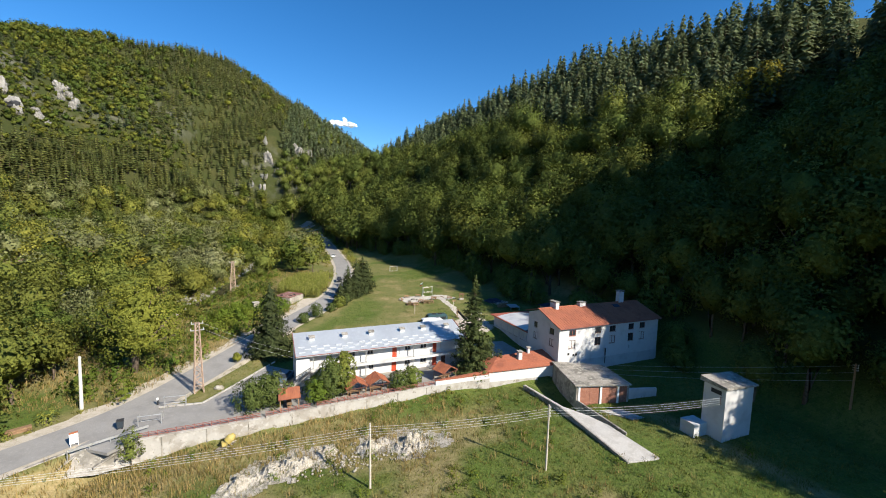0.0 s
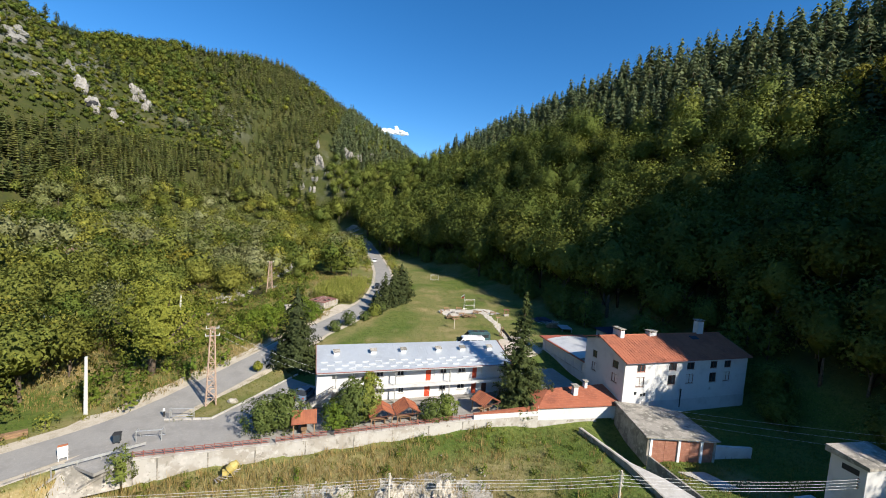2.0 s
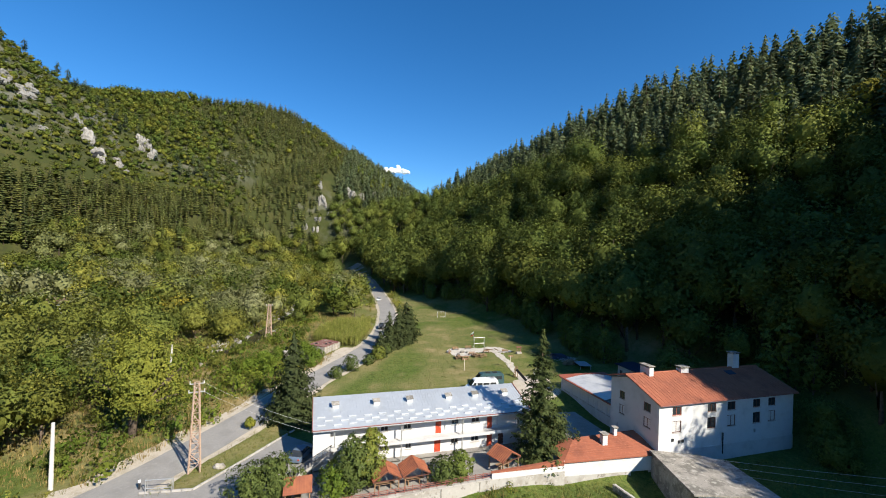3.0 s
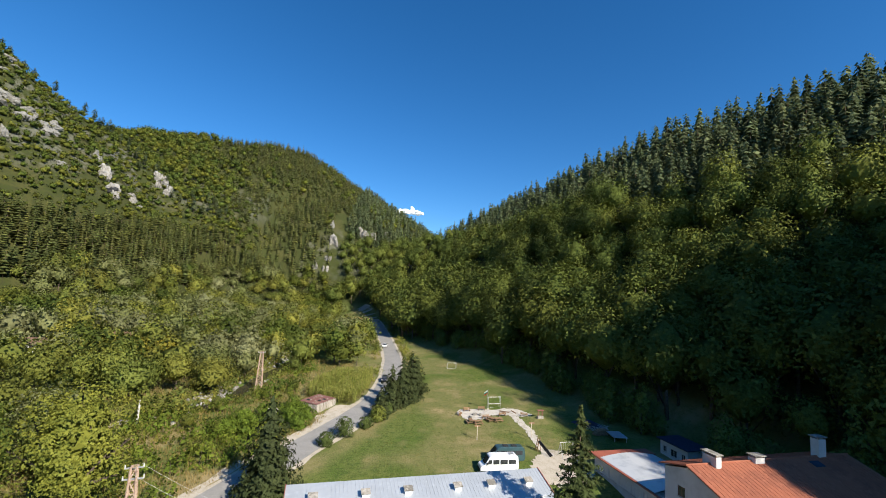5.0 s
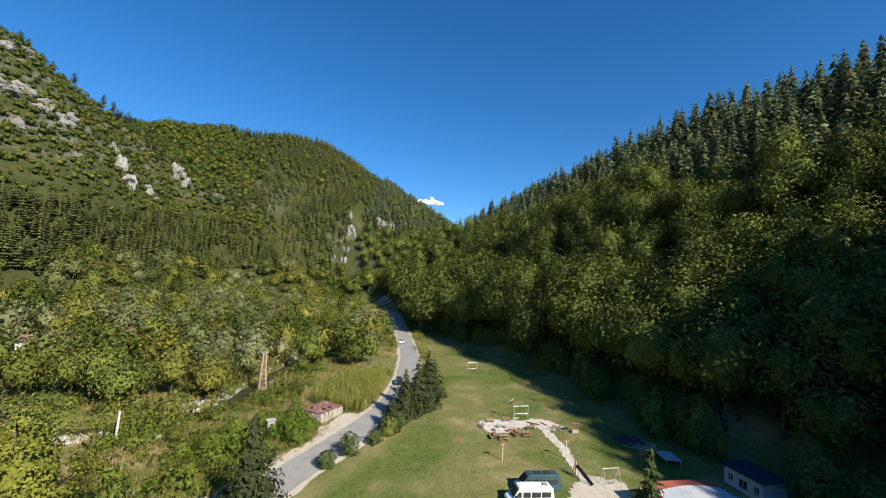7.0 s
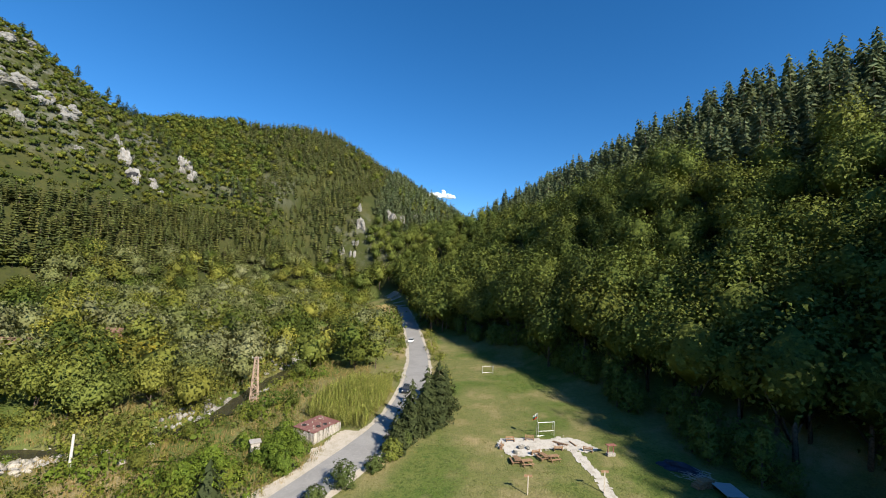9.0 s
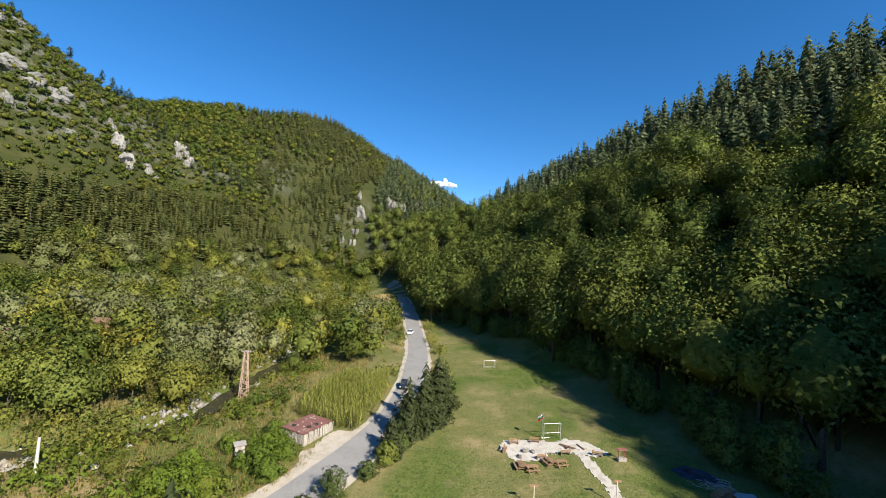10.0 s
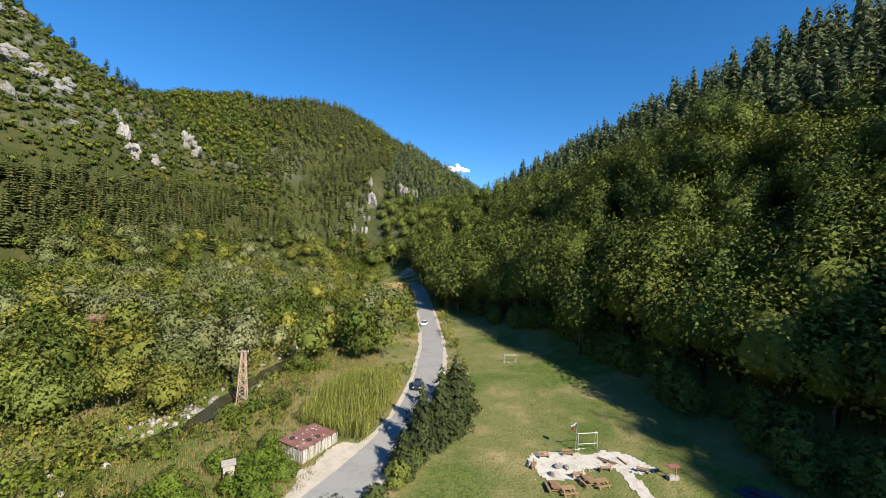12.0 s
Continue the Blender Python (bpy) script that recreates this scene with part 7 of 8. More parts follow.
patch("eroded_earth", [(-1.8, 43.4), (4, 43.2), (8.5, 41.4), (12, 45.2), (7.5, 48), (1, 47.6)], 0.05, CHALK, "bare eroded white earth beside a wire pole", "bare earth", 0.5, 2.2, 12)
rng = np.random.default_rng(8)
stone_t = []
for i in range(5):
    b = rock_mesh(400 + i, 0.5, 0.45, 0.32, 1)
    stone_t.append((np.array([v.co[:] for v in b.verts]), np.array([[v.index for v in f.verts] for f in b.faces]), np.zeros(len(b.faces), int)))
    b.free()


def stones(name, label, n, cx, cy, rx, ry, turn, lo, hi, material, seed, dz=0.05):
    rng = np.random.default_rng(seed)
    a, b = rng.normal(0, 0.45, n) * rx, rng.normal(0, 0.45, n) * ry
    c, s = math.cos(radians(turn)), math.sin(radians(turn))
    X, Y = cx + a * c - b * s, cy + a * s + b * c
    rows = np.column_stack([X, Y, land(X, Y) + dz, rng.uniform(lo, hi, n), rng.uniform(0, 6.28, n), rng.integers(0, 1000, n)])
    return scatter(name, label, "stones", stone_t, rows, [material])


stones("loose_stones", "loose white stones strewn over the grass", 520, -2, 44, 14, 3.6, 12, 0.08, 0.42, CHALK, 21, 0.1)
stones("river_stones", "pale boulders and gravel along the stream", 150, -40.5, 133, 3.5, 26, -14, 0.4, 1.6, PALE_ROCK, 22, 0.2)
stones("river_stones", "pale boulders and gravel along the stream", 220, -59, 102, 15, 6, 16, 0.4, 1.7, CHALK, 23, 0.2)
stones("river_stones", "pale boulders in the upper stream", 200, -39.5, 186, 3.5, 34, -3, 0.5, 1.7, PALE_ROCK, 24, 0.3)
patch("gravel_bank", [(-76, 96), (-64, 97.5), (-53, 99), (-47.5, 103), (-49, 109), (-56, 110), (-66, 106), (-76, 102)], 0.12, WHITE_GRAVEL, "white gravel bank beside the stream", "gravel bank", 0.8, 1.2, 4)

# ---- playground on the meadow ----
patch("gravel_terrace", [(14.4, 112.5), (16.5, 109.8), (20.6, 109.6), (21.8, 112.2), (26.2, 112.3), (29.0, 110.8), (31.4, 112.2), (30.4, 115.4), (26.6, 117.4), (23.5, 115.8), (20, 116.2), (16, 115.6)], 0.07, WHITE_GRAVEL, "ragged white gravel terrace on the meadow", "terrace", 0.4, 0.6, 2)
patch("gravel_path", [(26.0, 113.2), (27.8, 113.0), (29.3, 104.0), (29.0, 96.0), (29.2, 91.8), (27.6, 91.6), (27.4, 96.0), (27.6, 104.0)], 0.06, WHITE_GRAVEL, "narrow white gravel path across the meadow", "path", 0.4, 0.3, 3)
stones("terrace_edging", "rough stones edging the gravel terrace", 60, 22.5, 113, 9, 3.2, 3, 0.12, 0.36, WHITE_GRAVEL, 25, 0.1)


def goal(x, y, z, w, h, turn, material, label, depth=0.9, low=0.0):
    g = thing("goal_frame", label, "goal", pose(x, y, z, 0, 0, turn), "goal frames")
    for s in (0, w):
        bm = bmesh.new()
        rod(bm, (s, 0, -0.2), (s, 0, h), 0.05, n=8)
        part("post", bm, material, g)
    bm = bmesh.new()
    rod(bm, (-0.05, 0, h), (w + 0.05, 0, h), 0.05, n=8)
    part("crossbar", bm, material, g)
    if low:
        bm = bmesh.new()
        rod(bm, (0, 0, low), (w, 0, low), 0.045, n=8)
        part("crossbar", bm, material, g)
    if depth:
        bm = bmesh.new()
        for s in (0, w):
            rod(bm, (s, 0, h), (s, depth * 0.6, h), 0.035, n=6)
            rod(bm, (s, depth * 0.6, h), (s, depth, 0), 0.035, n=6)
        rod(bm, (0, depth, 0.05), (w, depth, 0.05), 0.035, n=6)
        part("back_frame", bm, material, g)


goal(22.4, 116.5, on(22.4, 116.5), 3.1, 2.75, 12, STEEL, "white steel ball frame with two crossbars", 0.8, 1.2)
goal(17.0, 157.6, on(17, 157.6), 3.0, 2.0, 8, STEEL, "white steel goal frame on the far meadow", 0.8)
goal(-27.4, 57.3, 0.1, 2.7, 1.5, 4, STEEL, "small white goal frame with rails on the parking place", 0.5, 0.55)
goal(-28.6, 52.2, 0.1, 2.6, 1.3, 8, STEEL, "small white goal frame lying near the wall", 1.2)

flag = thing("flag", "white green and red flag on a slim pole", "flag", pose(22.2, 116.7, on(22.2, 116.7)))
bm = bmesh.new()
rod(bm, (0, 0, -0.2), (0, 0, 4.4), 0.03, n=6)
part("pole", bm, STEEL, flag)
for k, m_ in enumerate((FLAG_W, FLAG_G, FLAG_R)):
    bm = bmesh.new()
    grid = [[bm.verts.new((-0.1 * i - 0.02, 0.08 * math.sin(i * 1.1), 4.35 - 0.28 * k - 0.28 * j - 0.07 * i)) for j in (0, 1)] for i in range(9)]
    for i in range(8):
        bm.faces.new((grid[i][0], grid[i + 1][0], grid[i + 1][1], grid[i][1]))
    bmesh.ops.solidify(bm, geom=bm.faces[:], thickness=0.012)
    part("stripe", bm, m_, flag)


def picnic(x, y, turn, label="brown wooden picnic table with benches"):
    z = on(x, y)
    t = thing("picnic_table", label, "picnic table", pose(x, y, z, 0, 0, turn), "wooden tables and benches")
    bm = bmesh.new()
    for k in range(5):
        box(bm, -0.95, 0.95, -0.42 + 0.17 * k, -0.27 + 0.17 * k, 0.72, 0.77)
    part("tabletop", bm, WOOD, t)
    for s in (-1, 1):
        bm = bmesh.new()
        box(bm, -0.95, 0.95, s * 0.78 - 0.16, s * 0.78 + 0.16, 0.42, 0.47)
        part("bench", bm, WOOD, t)
        bm = bmesh.new()
        beam(bm, (s * 0.7, -0.85, 0.0), (s * 0.7, -0.3, 0.72), 0.1, 0.1)
        beam(bm, (s * 0.7, 0.85, 0.0), (s * 0.7, 0.3, 0.72), 0.1, 0.1)
        beam(bm, (s * 0.7, -0.9, 0.4), (s * 0.7, 0.9, 0.4), 0.1, 0.1)
        part("leg_frame", bm, WOOD, t)


def bench(x, y, turn, label="rustic brown wooden bench with back"):
    b = thing("bench", label, "bench", pose(x, y, on(x, y), 0, 0, turn), "wooden tables and benches")
    bm = bmesh.new()
    for k in range(3):
        box(bm, -0.8, 0.8, -0.2 + 0.14 * k, -0.08 + 0.14 * k, 0.42, 0.47)
    part("seat", bm, WOOD, b)
    bm = bmesh.new()
    for k in range(2):
        box(bm, -0.8, 0.8, 0.24, 0.28, 0.58 + 0.18 * k, 0.70 + 0.18 * k)
    part("backrest", bm, WOOD, b)
    for s in (-0.7, 0.7):
        bm = bmesh.new()
        box(bm, s - 0.05, s + 0.05, -0.2, 0.26, 0, 0.42)
        box(bm, s - 0.05, s + 0.05, 0.2, 0.26, 0.42, 0.92)
        part("leg", bm, WOOD, b)


picnic(18.2, 106.9, 15)
picnic(16.7, 107.4, 95, "brown wooden picnic table with dark benches")
picnic(22.9, 108.6, 20)
picnic(21.4, 108.9, 110)
for x, y, a in ((15.2, 112.2, 70), (17.0, 114.6, 10), (20.4, 110.4, 200), (24.6, 111.8, 190), (29.6, 111.6, 160), (20.6, 115.4, 0)):
    bench(x, y, a)
for x, y, s, a in ((18.4, 112.4, 0.9, 20), (19.6, 112.2, 0.7, 80), (17.2, 110.4, 0.8, 130)):
    bm = rock_mesh(int(500 + 10 * x), 0.75 * s, 0.55 * s, 0.4 * s, 2)
    single("fire_ring_stone", bm, DARK_CONCRETE, "sooty dark stone by the fire place", "stone", "fire place stones", m=pose(x, y, on(x, y, 0.2), 0, 0, a))
boat = thing("wooden_seesaw", "brown wooden plank seesaw lying on gravel", "seesaw", pose(25.6, 113.9, on(25.6, 113.9), 0, 0, -52))
bm = bmesh.new()
beam(bm, (-1.5, 0.2, 0.15), (1.5, 0.2, 0.5), 0.16, 0.1)
beam(bm, (-1.5, -0.2, 0.15), (1.5, -0.2, 0.5), 0.16, 0.1)
part("plank", bm, WOOD, boat)
bm = bmesh.new()
rod(bm, (0, -0.5, 0.18), (0, 0.5, 0.18), 0.15, n=10)
part("log", bm, BROWN_FRAME, boat)
bm = bmesh.new()
rod(bm, (28.2, 113.3, on(28.2, 113.3, 0.15)), (27.6, 115.0, on(27.6, 115.0, 0.15)), 0.13, n=8)
single("log", bm, WOOD, "short debarked log on the gravel", "log")
well = thing("wooden_stand", "red-brown wooden stand with a small roof", "stand", pose(32.9, 110.3, on(32.9, 110.3), 0, 0, 10))
for s in (-0.5, 0.5):
    bm = bmesh.new()
    beam(bm, (s, 0, -0.1), (s, 0, 1.7), 0.12, 0.12)
    part("post", bm, RAIL_RED, well)
bm = bmesh.new()
box(bm, -0.8, 0.8, -0.4, 0.4, 1.7, 1.8)
part("roof_board", bm, RAIL_RED, well)
bm = bmesh.new()
box(bm, -0.7, 0.7, -0.35, 0.35, 0.0, 0.5)
part("trough", bm, DARK_CONCRETE, well)
for x, y, h in ((16.5, 98.5, 2.6), (27.6, 99.9, 3.0)):
    p = thing("meadow_post", "slim white wooden post with a cross board", "post", pose(x, y, on(x, y)), "posts on the meadow")
    bm = bmesh.new()
    beam(bm, (0, 0, -0.2), (0, 0, h), 0.12, 0.12)
    part("post", bm, POLE_WOOD, p)
    bm = bmesh.new()
    box(bm, -0.55, 0.55, -0.05, 0.05, h - 0.2, h + 0.1)
    part("board", bm, WOOD, p)

sl = thing("slide", "dark metal children's slide with wooden ladder", "slide", pose(28.6, 91.4, on(28.6, 91.4), 0, 0, 118))
bm = bmesh.new()
for s in (-0.28, 0.28):
    beam(bm, (0, s, 0.25), (3.0, s, 1.9), 0.06, 0.2)
beam(bm, (0, 0, 0.22), (3.0, 0, 1.86), 0.05, 0.5)
part("chute", bm, BLACK, sl)
bm = bmesh.new()
for s in (-0.3, 0.3):
    beam(bm, (3.0, s, 2.6), (3.7, s, 0), 0.09, 0.09)
    beam(bm, (2.9, s, 0), (3.0, s, 2.6), 0.09, 0.09)
for k in range(5):
    beam(bm, (3.1 + 0.11 * k, -0.3, 1.9 - 0.38 * k), (3.1 + 0.11 * k, 0.3, 1.9 - 0.38 * k), 0.06, 0.06)
part("ladder", bm, WOOD, sl)
sw = thing("swing", "white tubular steel swing frame", "swing", pose(30.3, 91.6, on(31, 91.6), 0, 0, 10))
for s in (0, 2.5):
    bm = bmesh.new()
    rod(bm, (s, -0.9, 0), (s, 0, 2.6), 0.05, n=8)
    rod(bm, (s, 0.9, 0), (s, 0, 2.6), 0.05, n=8)
    part("a_frame", bm, STEEL, sw)
bm = bmesh.new()
rod(bm, (-0.1, 0, 2.6), (2.6, 0, 2.6), 0.05, n=8)
part("top_bar", bm, STEEL, sw)
for s in (0.8, 1.7):
    bm = bmesh.new()
    rod(bm, (s - 0.2, 0, 2.6), (s - 0.2, 0, 0.5), 0.012, n=4)
    rod(bm, (s + 0.2, 0, 2.6), (s + 0.2, 0, 0.5), 0.012, n=4)
    part("chain", bm, STEEL, sw)
    bm = bmesh.new()
    box(bm, s - 0.25, s + 0.25, -0.1, 0.1, 0.46, 0.5)
    part("seat", bm, WOOD, sw)
bm = rock_mesh(610, 3.0, 1.3, 0.9, 3)
single("covered_trailer", bm, BLUE_TARP, "low load covered with a dark blue tarpaulin", "tarpaulin", m=pose(42.4, 106.6, on(42.4, 106.6, 0.2), 0, 0, -30))
rng = np.random.default_rng(9)
bm = bmesh.new()
for i in range(90):
    a = rng.uniform(0, 6.28)
    p = Vector((rng.normal(0, 1.2), rng.normal(0, 0.8), rng.uniform(0.1, 0.9)))
    rod(bm, p, p + Vector((math.cos(a) * 1.1, math.sin(a) * 1.1, rng.uniform(-0.3, 0.3))), 0.04, 0.02, 4)
single("brushwood_pile", bm, GREY_WOOD, "heap of grey cut branches in the shade", "brushwood", m=pose(43.5, 103.8, on(43.5, 103.8)))

# round-topped pile of firewood at the edge of the wood
pile = thing("log_pile", "round-topped pile of cut firewood logs", "log pile", pose(43.2, 102.0, on(43.2, 102.0, -0.05), 0, 0, 18))
bm = bmesh.new()
rod(bm, (0, -0.6, 0), (0, 0.6, 0), 0.15, n=9)
log_me = finish(bm, "log", WOOD, 0.015)
rnd = random.Random(17)
for row, count in enumerate((13, 12, 10, 7)):
    for k in range(count):
        share("log", log_me, pile, pose(0.31 * (k - (count - 1) / 2) + rnd.uniform(-0.02, 0.02), rnd.uniform(-0.12, 0.12), 0.16 + 0.27 * row, 0, rnd.uniform(0, 360), rnd.uniform(-4, 4)))

# ---- shed, fence and outhouse by the road ----
shed = thing("plank_shed", "rusty-roofed shed with a grey plank fence front", "shed", pose(-16.0, 110.4, on(-16, 111), 0, 0, 64))
bm = bmesh.new()
vs = [bm.verts.new(p) for p in ((-0.2, 0.0, 1.75), (6.4, 0.0, 1.75), (6.4, 4.6, 2.0), (-0.2, 4.6, 2.0), (-0.2, 0.0, 1.82), (6.4, 0.0, 1.82), (6.4, 4.6, 2.07), (-0.2, 4.6, 2.07))]
for f in ((3, 2, 1, 0), (4, 5, 6, 7), (0, 1, 5, 4), (1, 2, 6, 5), (2, 3, 7, 6), (3, 0, 4, 7)):
    bm.faces.new([vs[k] for k in f])
part("roof", bm, mat("rusty_red_sheet", (0.20, 0.09, 0.075), 0.85, var=[(0.8, (0.28, 0.15, 0.12), 0.45, 0.7), (4, (0.13, 0.06, 0.05), 0.5, 0.7)]), shed, "rusty red-brown sheet roof")
for x, y in ((0, 0.2), (6.2, 0.2), (0, 4.4), (6.2, 4.4)):
    bm = bmesh.new()
    beam(bm, (x, y, -0.3), (x, y, 1.74), 0.12, 0.12)
    part("post", bm, GREY_WOOD, shed)
bm = bmesh.new()
box(bm, -0.1, 0.1, -0.02, 0.02, -0.2, 1.75)
plank_me = finish(bm, "plank", GREY_WOOD, 0.006)
rnd = random.Random(11)
for k in range(27):
    share("plank", plank_me, shed, pose(-0.1 + 0.25 * k, -0.06 + rnd.uniform(-0.02, 0.02), rnd.uniform(-0.12, 0.12), 0, rnd.uniform(-3, 3), 0))
for k in range(15):
    share("plank", plank_me, shed, pose(-0.22, 0.15 + 0.3 * k, rnd.uniform(-0.15, 0.05), 0, 0, 90))
rnd = random.Random(13)
for k in range(16):
    bm = rock_mesh(700 + k, 0.17, 0.15, 0.1, 1)
    x, y = rnd.uniform(0.1, 6.1), rnd.uniform(0.2, 4.3)
    single("roof_stone", bm, CHALK, "pale stone weighing down the rusty roof", "stone", "stones on the shed roof", m=shed.matrix_basis @ pose(x, y, 1.86 + 0.055 * y))
for x, y in ((2.2, 1.2), (3.6, 1.0), (1.2, 3.4)):
    bm = bmesh.new()
    for i in range(14):
        a, b = 6.2832 * i / 14, 6.2832 * (i + 1) / 14
        rod(bm, (0.3 * math.cos(a), 0.3 * math.sin(a), 0), (0.3 * math.cos(b), 0.3 * math.sin(b), 0), 0.09, n=6)
    single("old_tyre", bm, BLACK, "old black tyre lying on the shed roof", "tyre", "tyres on the shed roof", m=shed.matrix_basis @ pose(x, y, 1.92 + 0.055 * y, 4))
out = thing("outhouse", "small weathered grey plank outhouse", "outhouse", pose(-24.3, 105.8, on(-24, 106), 0, 0, 30))
bm = bmesh.new()
box(bm, -0.06, 0.06, -0.015, 0.015, 0, 1.9)
op_me = finish(bm, "plank", GREY_WOOD)
for k in range(9):
    share("plank", op_me, out, pose(0.06 + 0.14 * k, 0, 0))
    share("plank", op_me, out, pose(0.06 + 0.14 * k, 1.25, 0))
    share("plank", op_me, out, pose(0, 0.06 + 0.14 * k, 0, 0, 0, 90))
    share("plank", op_me, out, pose(1.25, 0.06 + 0.14 * k, 0, 0, 0, 90))
bm = bmesh.new()
box(bm, -0.2, 1.45, -0.25, 1.45, 1.92, 1.98)
part("roof", bm, GREY_WOOD, out)
patch("gravel_lay_by", [(-15.6, 109.2), (-13.3, 115.6), (-9.2, 115.8), (-8.0, 113.5), (-10.6, 107.5), (-14.0, 101.0), (-17.0, 96.5), (-18.4, 96.6), (-16.0, 103.5)], 0.09, GRAVEL, "sandy gravel lay-by between road and shed", "lay-by", 0.5, 0.8, 6)

for k, (x, y, h) in enumerate([(-18.6, 108.4, 2.6), (-20.2, 110.4, 2.4), (-17.4, 107.0, 2.2), (-21.6, 113.2, 2.8), (-22.4, 108.6, 2.6), (-25.8, 108.0, 3.0), (-22.0, 104.0, 2.2)]):
    tree_thing("shrub", "bright green climbing bush beside the shed", "shrub", broadleaf(850 + k, h, 1.7, 1100, 0.13, 0.02, 10, 0.02, 3), BRIGHT, pose(x, y, on(x, y, -0.1)), "bushes beside the shed")
patch("clearing", [(-38, 300), (-30, 292), (-26, 300), (-27, 330), (-34, 345), (-41, 330)], 0.15, STRAW, "pale mown clearing beside the far road", "clearing", 2.0, 1.5, 8)

# maize field
rng = np.random.default_rng(31)
maize = []
for i in range(5):
    r_ = np.random.default_rng(320 + i)
    n = 12
    z = np.linspace(0.5, 2.3, n)
    a = np.arange(n) * math.pi + r_.normal(0, 0.4, n) + i
    L = 0.62 * (1 - 0.35 * np.abs(z - 1.3))
    o = np.column_stack([np.cos(a), np.sin(a), np.zeros(n)])
    w = np.column_stack([-np.sin(a), np.cos(a), np.zeros(n)]) * 0.055
    root = np.column_stack([np.zeros(n), np.zeros(n), z])
    knee = root + o * (0.5 * L)[:, None] + np.array([0, 0, 0.34])
    tip = root + o * L[:, None] + np.array([0, 0, 0.05])
    v = np.stack([root, knee - w, knee + w, tip], 1).reshape(-1, 3)
    q = np.arange(n)[:, None] * 4
    t = np.concatenate([q + [0, 1, 2], q + [1, 3, 2]])
    maize.append(joined([(v, t, 0), (*tube((0, 0, -0.1), (0, 0, 2.5), 0.03, 0.018, 3), 0), (*tube((0, 0, 2.45), (0.03, 0, 2.85), 0.07, 0.01, 3), 0)]))
rows = []
field = [(-8.9, 116.2), (-14.0, 116.6), (-20.8, 121.0), (-20.4, 133.5), (-16.6, 143.0), (-6.6, 144.2), (-6.5, 130.0)]


def inside(x, y, poly):
    c = False
    for (ax, ay), (bx, by) in zip(poly, poly[1:] + poly[:1]):
        if (ay > y) != (by > y) and x < (bx - ax) * (y - ay) / (by - ay) + ax:
            c = not c
    return c


for i in range(60):
    for j in range(118):
        x, y = -22 + 1.1 * i + 0.10 * j + rng.normal(0, 0.05) - 8, 114 + 0.27 * j + rng.normal(0, 0.06)
        if inside(x, y, field):
            rows.append((x, y, 0, rng.uniform(0.85, 1.2), rng.uniform(0, 6.28), rng.integers(0, 1000)))
rows = np.array(rows)
rows[:, 2] = land(rows[:, 0], rows[:, 1])
scatter("maize_field", "rows of ripening pale green maize beside the road", "crop", maize, rows, [CORN])

# ---- roadside odds and ends ----
sign = thing("road_board", "white board with an orange top on a stand", "sign", pose(-34.0, 49.0, 0.05, 0, 0, 35))
bm = bmesh.new()
box(bm, -0.42, 0.42, -0.04, 0.04, 0.2, 1.45)
part("board", bm, WHITE_PAINT, sign)
bm = bmesh.new()
box(bm, -0.42, 0.42, -0.05, 0.05, 1.45, 1.65)
part("top_panel", bm, ORANGE_TILE, sign)
for s in (-0.36, 0.36):
    bm = bmesh.new()
    beam(bm, (s, -0.35, 0), (s, 0.05, 1.2), 0.07, 0.07)
    beam(bm, (s, 0.4, 0), (s, 0.05, 1.2), 0.07, 0.07)
    part("leg", bm, STEEL, sign)
wb = thing("waste_container", "dark blue-grey wheeled waste container", "waste container", pose(-30.6, 52.2, 0.07, 0, 0, 15))
bm = bmesh.new()
hull(bm, [(-0.3, 0.15), (0.3, 0.15), (0.36, 1.05), (-0.36, 1.05)], -0.36, 0.36)
part("bin", bm, mat("dark_container_paint", (0.03, 0.04, 0.05), 0.6, var=[(3, (0.05, 0.06, 0.07), 0.5, 0.7)]), wb, "", 0.03)
bm = bmesh.new()
box(bm, -0.4, 0.4, -0.4, 0.4, 1.06, 1.13)
part("lid", bm, BLACK, wb)
for sx in (-0.24, 0.24):
    for sy in (-0.26, 0.26):
        bm = bmesh.new()
        rod(bm, (sx, sy - 0.04, 0.1), (sx, sy + 0.04, 0.1), 0.1, n=10)
        part("castor", bm, BLACK, wb)
gr = thing("guard_rail", "grey steel guard rail beside the parapet", "guard rail", pose(0.2, 1.0, 0))
for k in range(4):
    a, b = Vector((-33.6 + 1.6 * k, 45.6 + 1.15 * k, 0.55)), Vector((-32.0 + 1.6 * k, 46.75 + 1.15 * k, 0.55))
    bm = bmesh.new()
    beam(bm, a, b, 0.06, 0.3)
    part("rail", bm, STEEL, gr)
    bm = bmesh.new()
    beam(bm, (a.x, a.y, -0.5), (a.x, a.y, 0.6), 0.1, 0.1)
    part("post", bm, STEEL, gr)
mx = thing("cement_mixer", "yellow cement mixer beside a heap of timber", "cement mixer", pose(-17.1, 48.9, on(-17.1, 48.9), 0, 0, 20))
bm = bmesh.new()
rod(bm, (-0.1, 0, 0.9), (0.35, 0, 1.3), 0.5, 0.55, 14)
rod(bm, (0.35, 0, 1.3), (0.75, 0, 1.65), 0.55, 0.28, 14)
part("drum", bm, YELLOW, mx)
bm = bmesh.new()
for s in (-0.45, 0.45):
    beam(bm, (-0.4, s, 0), (0, s, 1.0), 0.07, 0.07)
    beam(bm, (0.5, s, 0), (0, s, 1.0), 0.07, 0.07)
part("stand", bm, YELLOW, mx)
bm = bmesh.new()
box(bm, -0.75, -0.2, -0.3, 0.3, 0.45, 0.95)
part("motor_box", bm, YELLOW, mx)
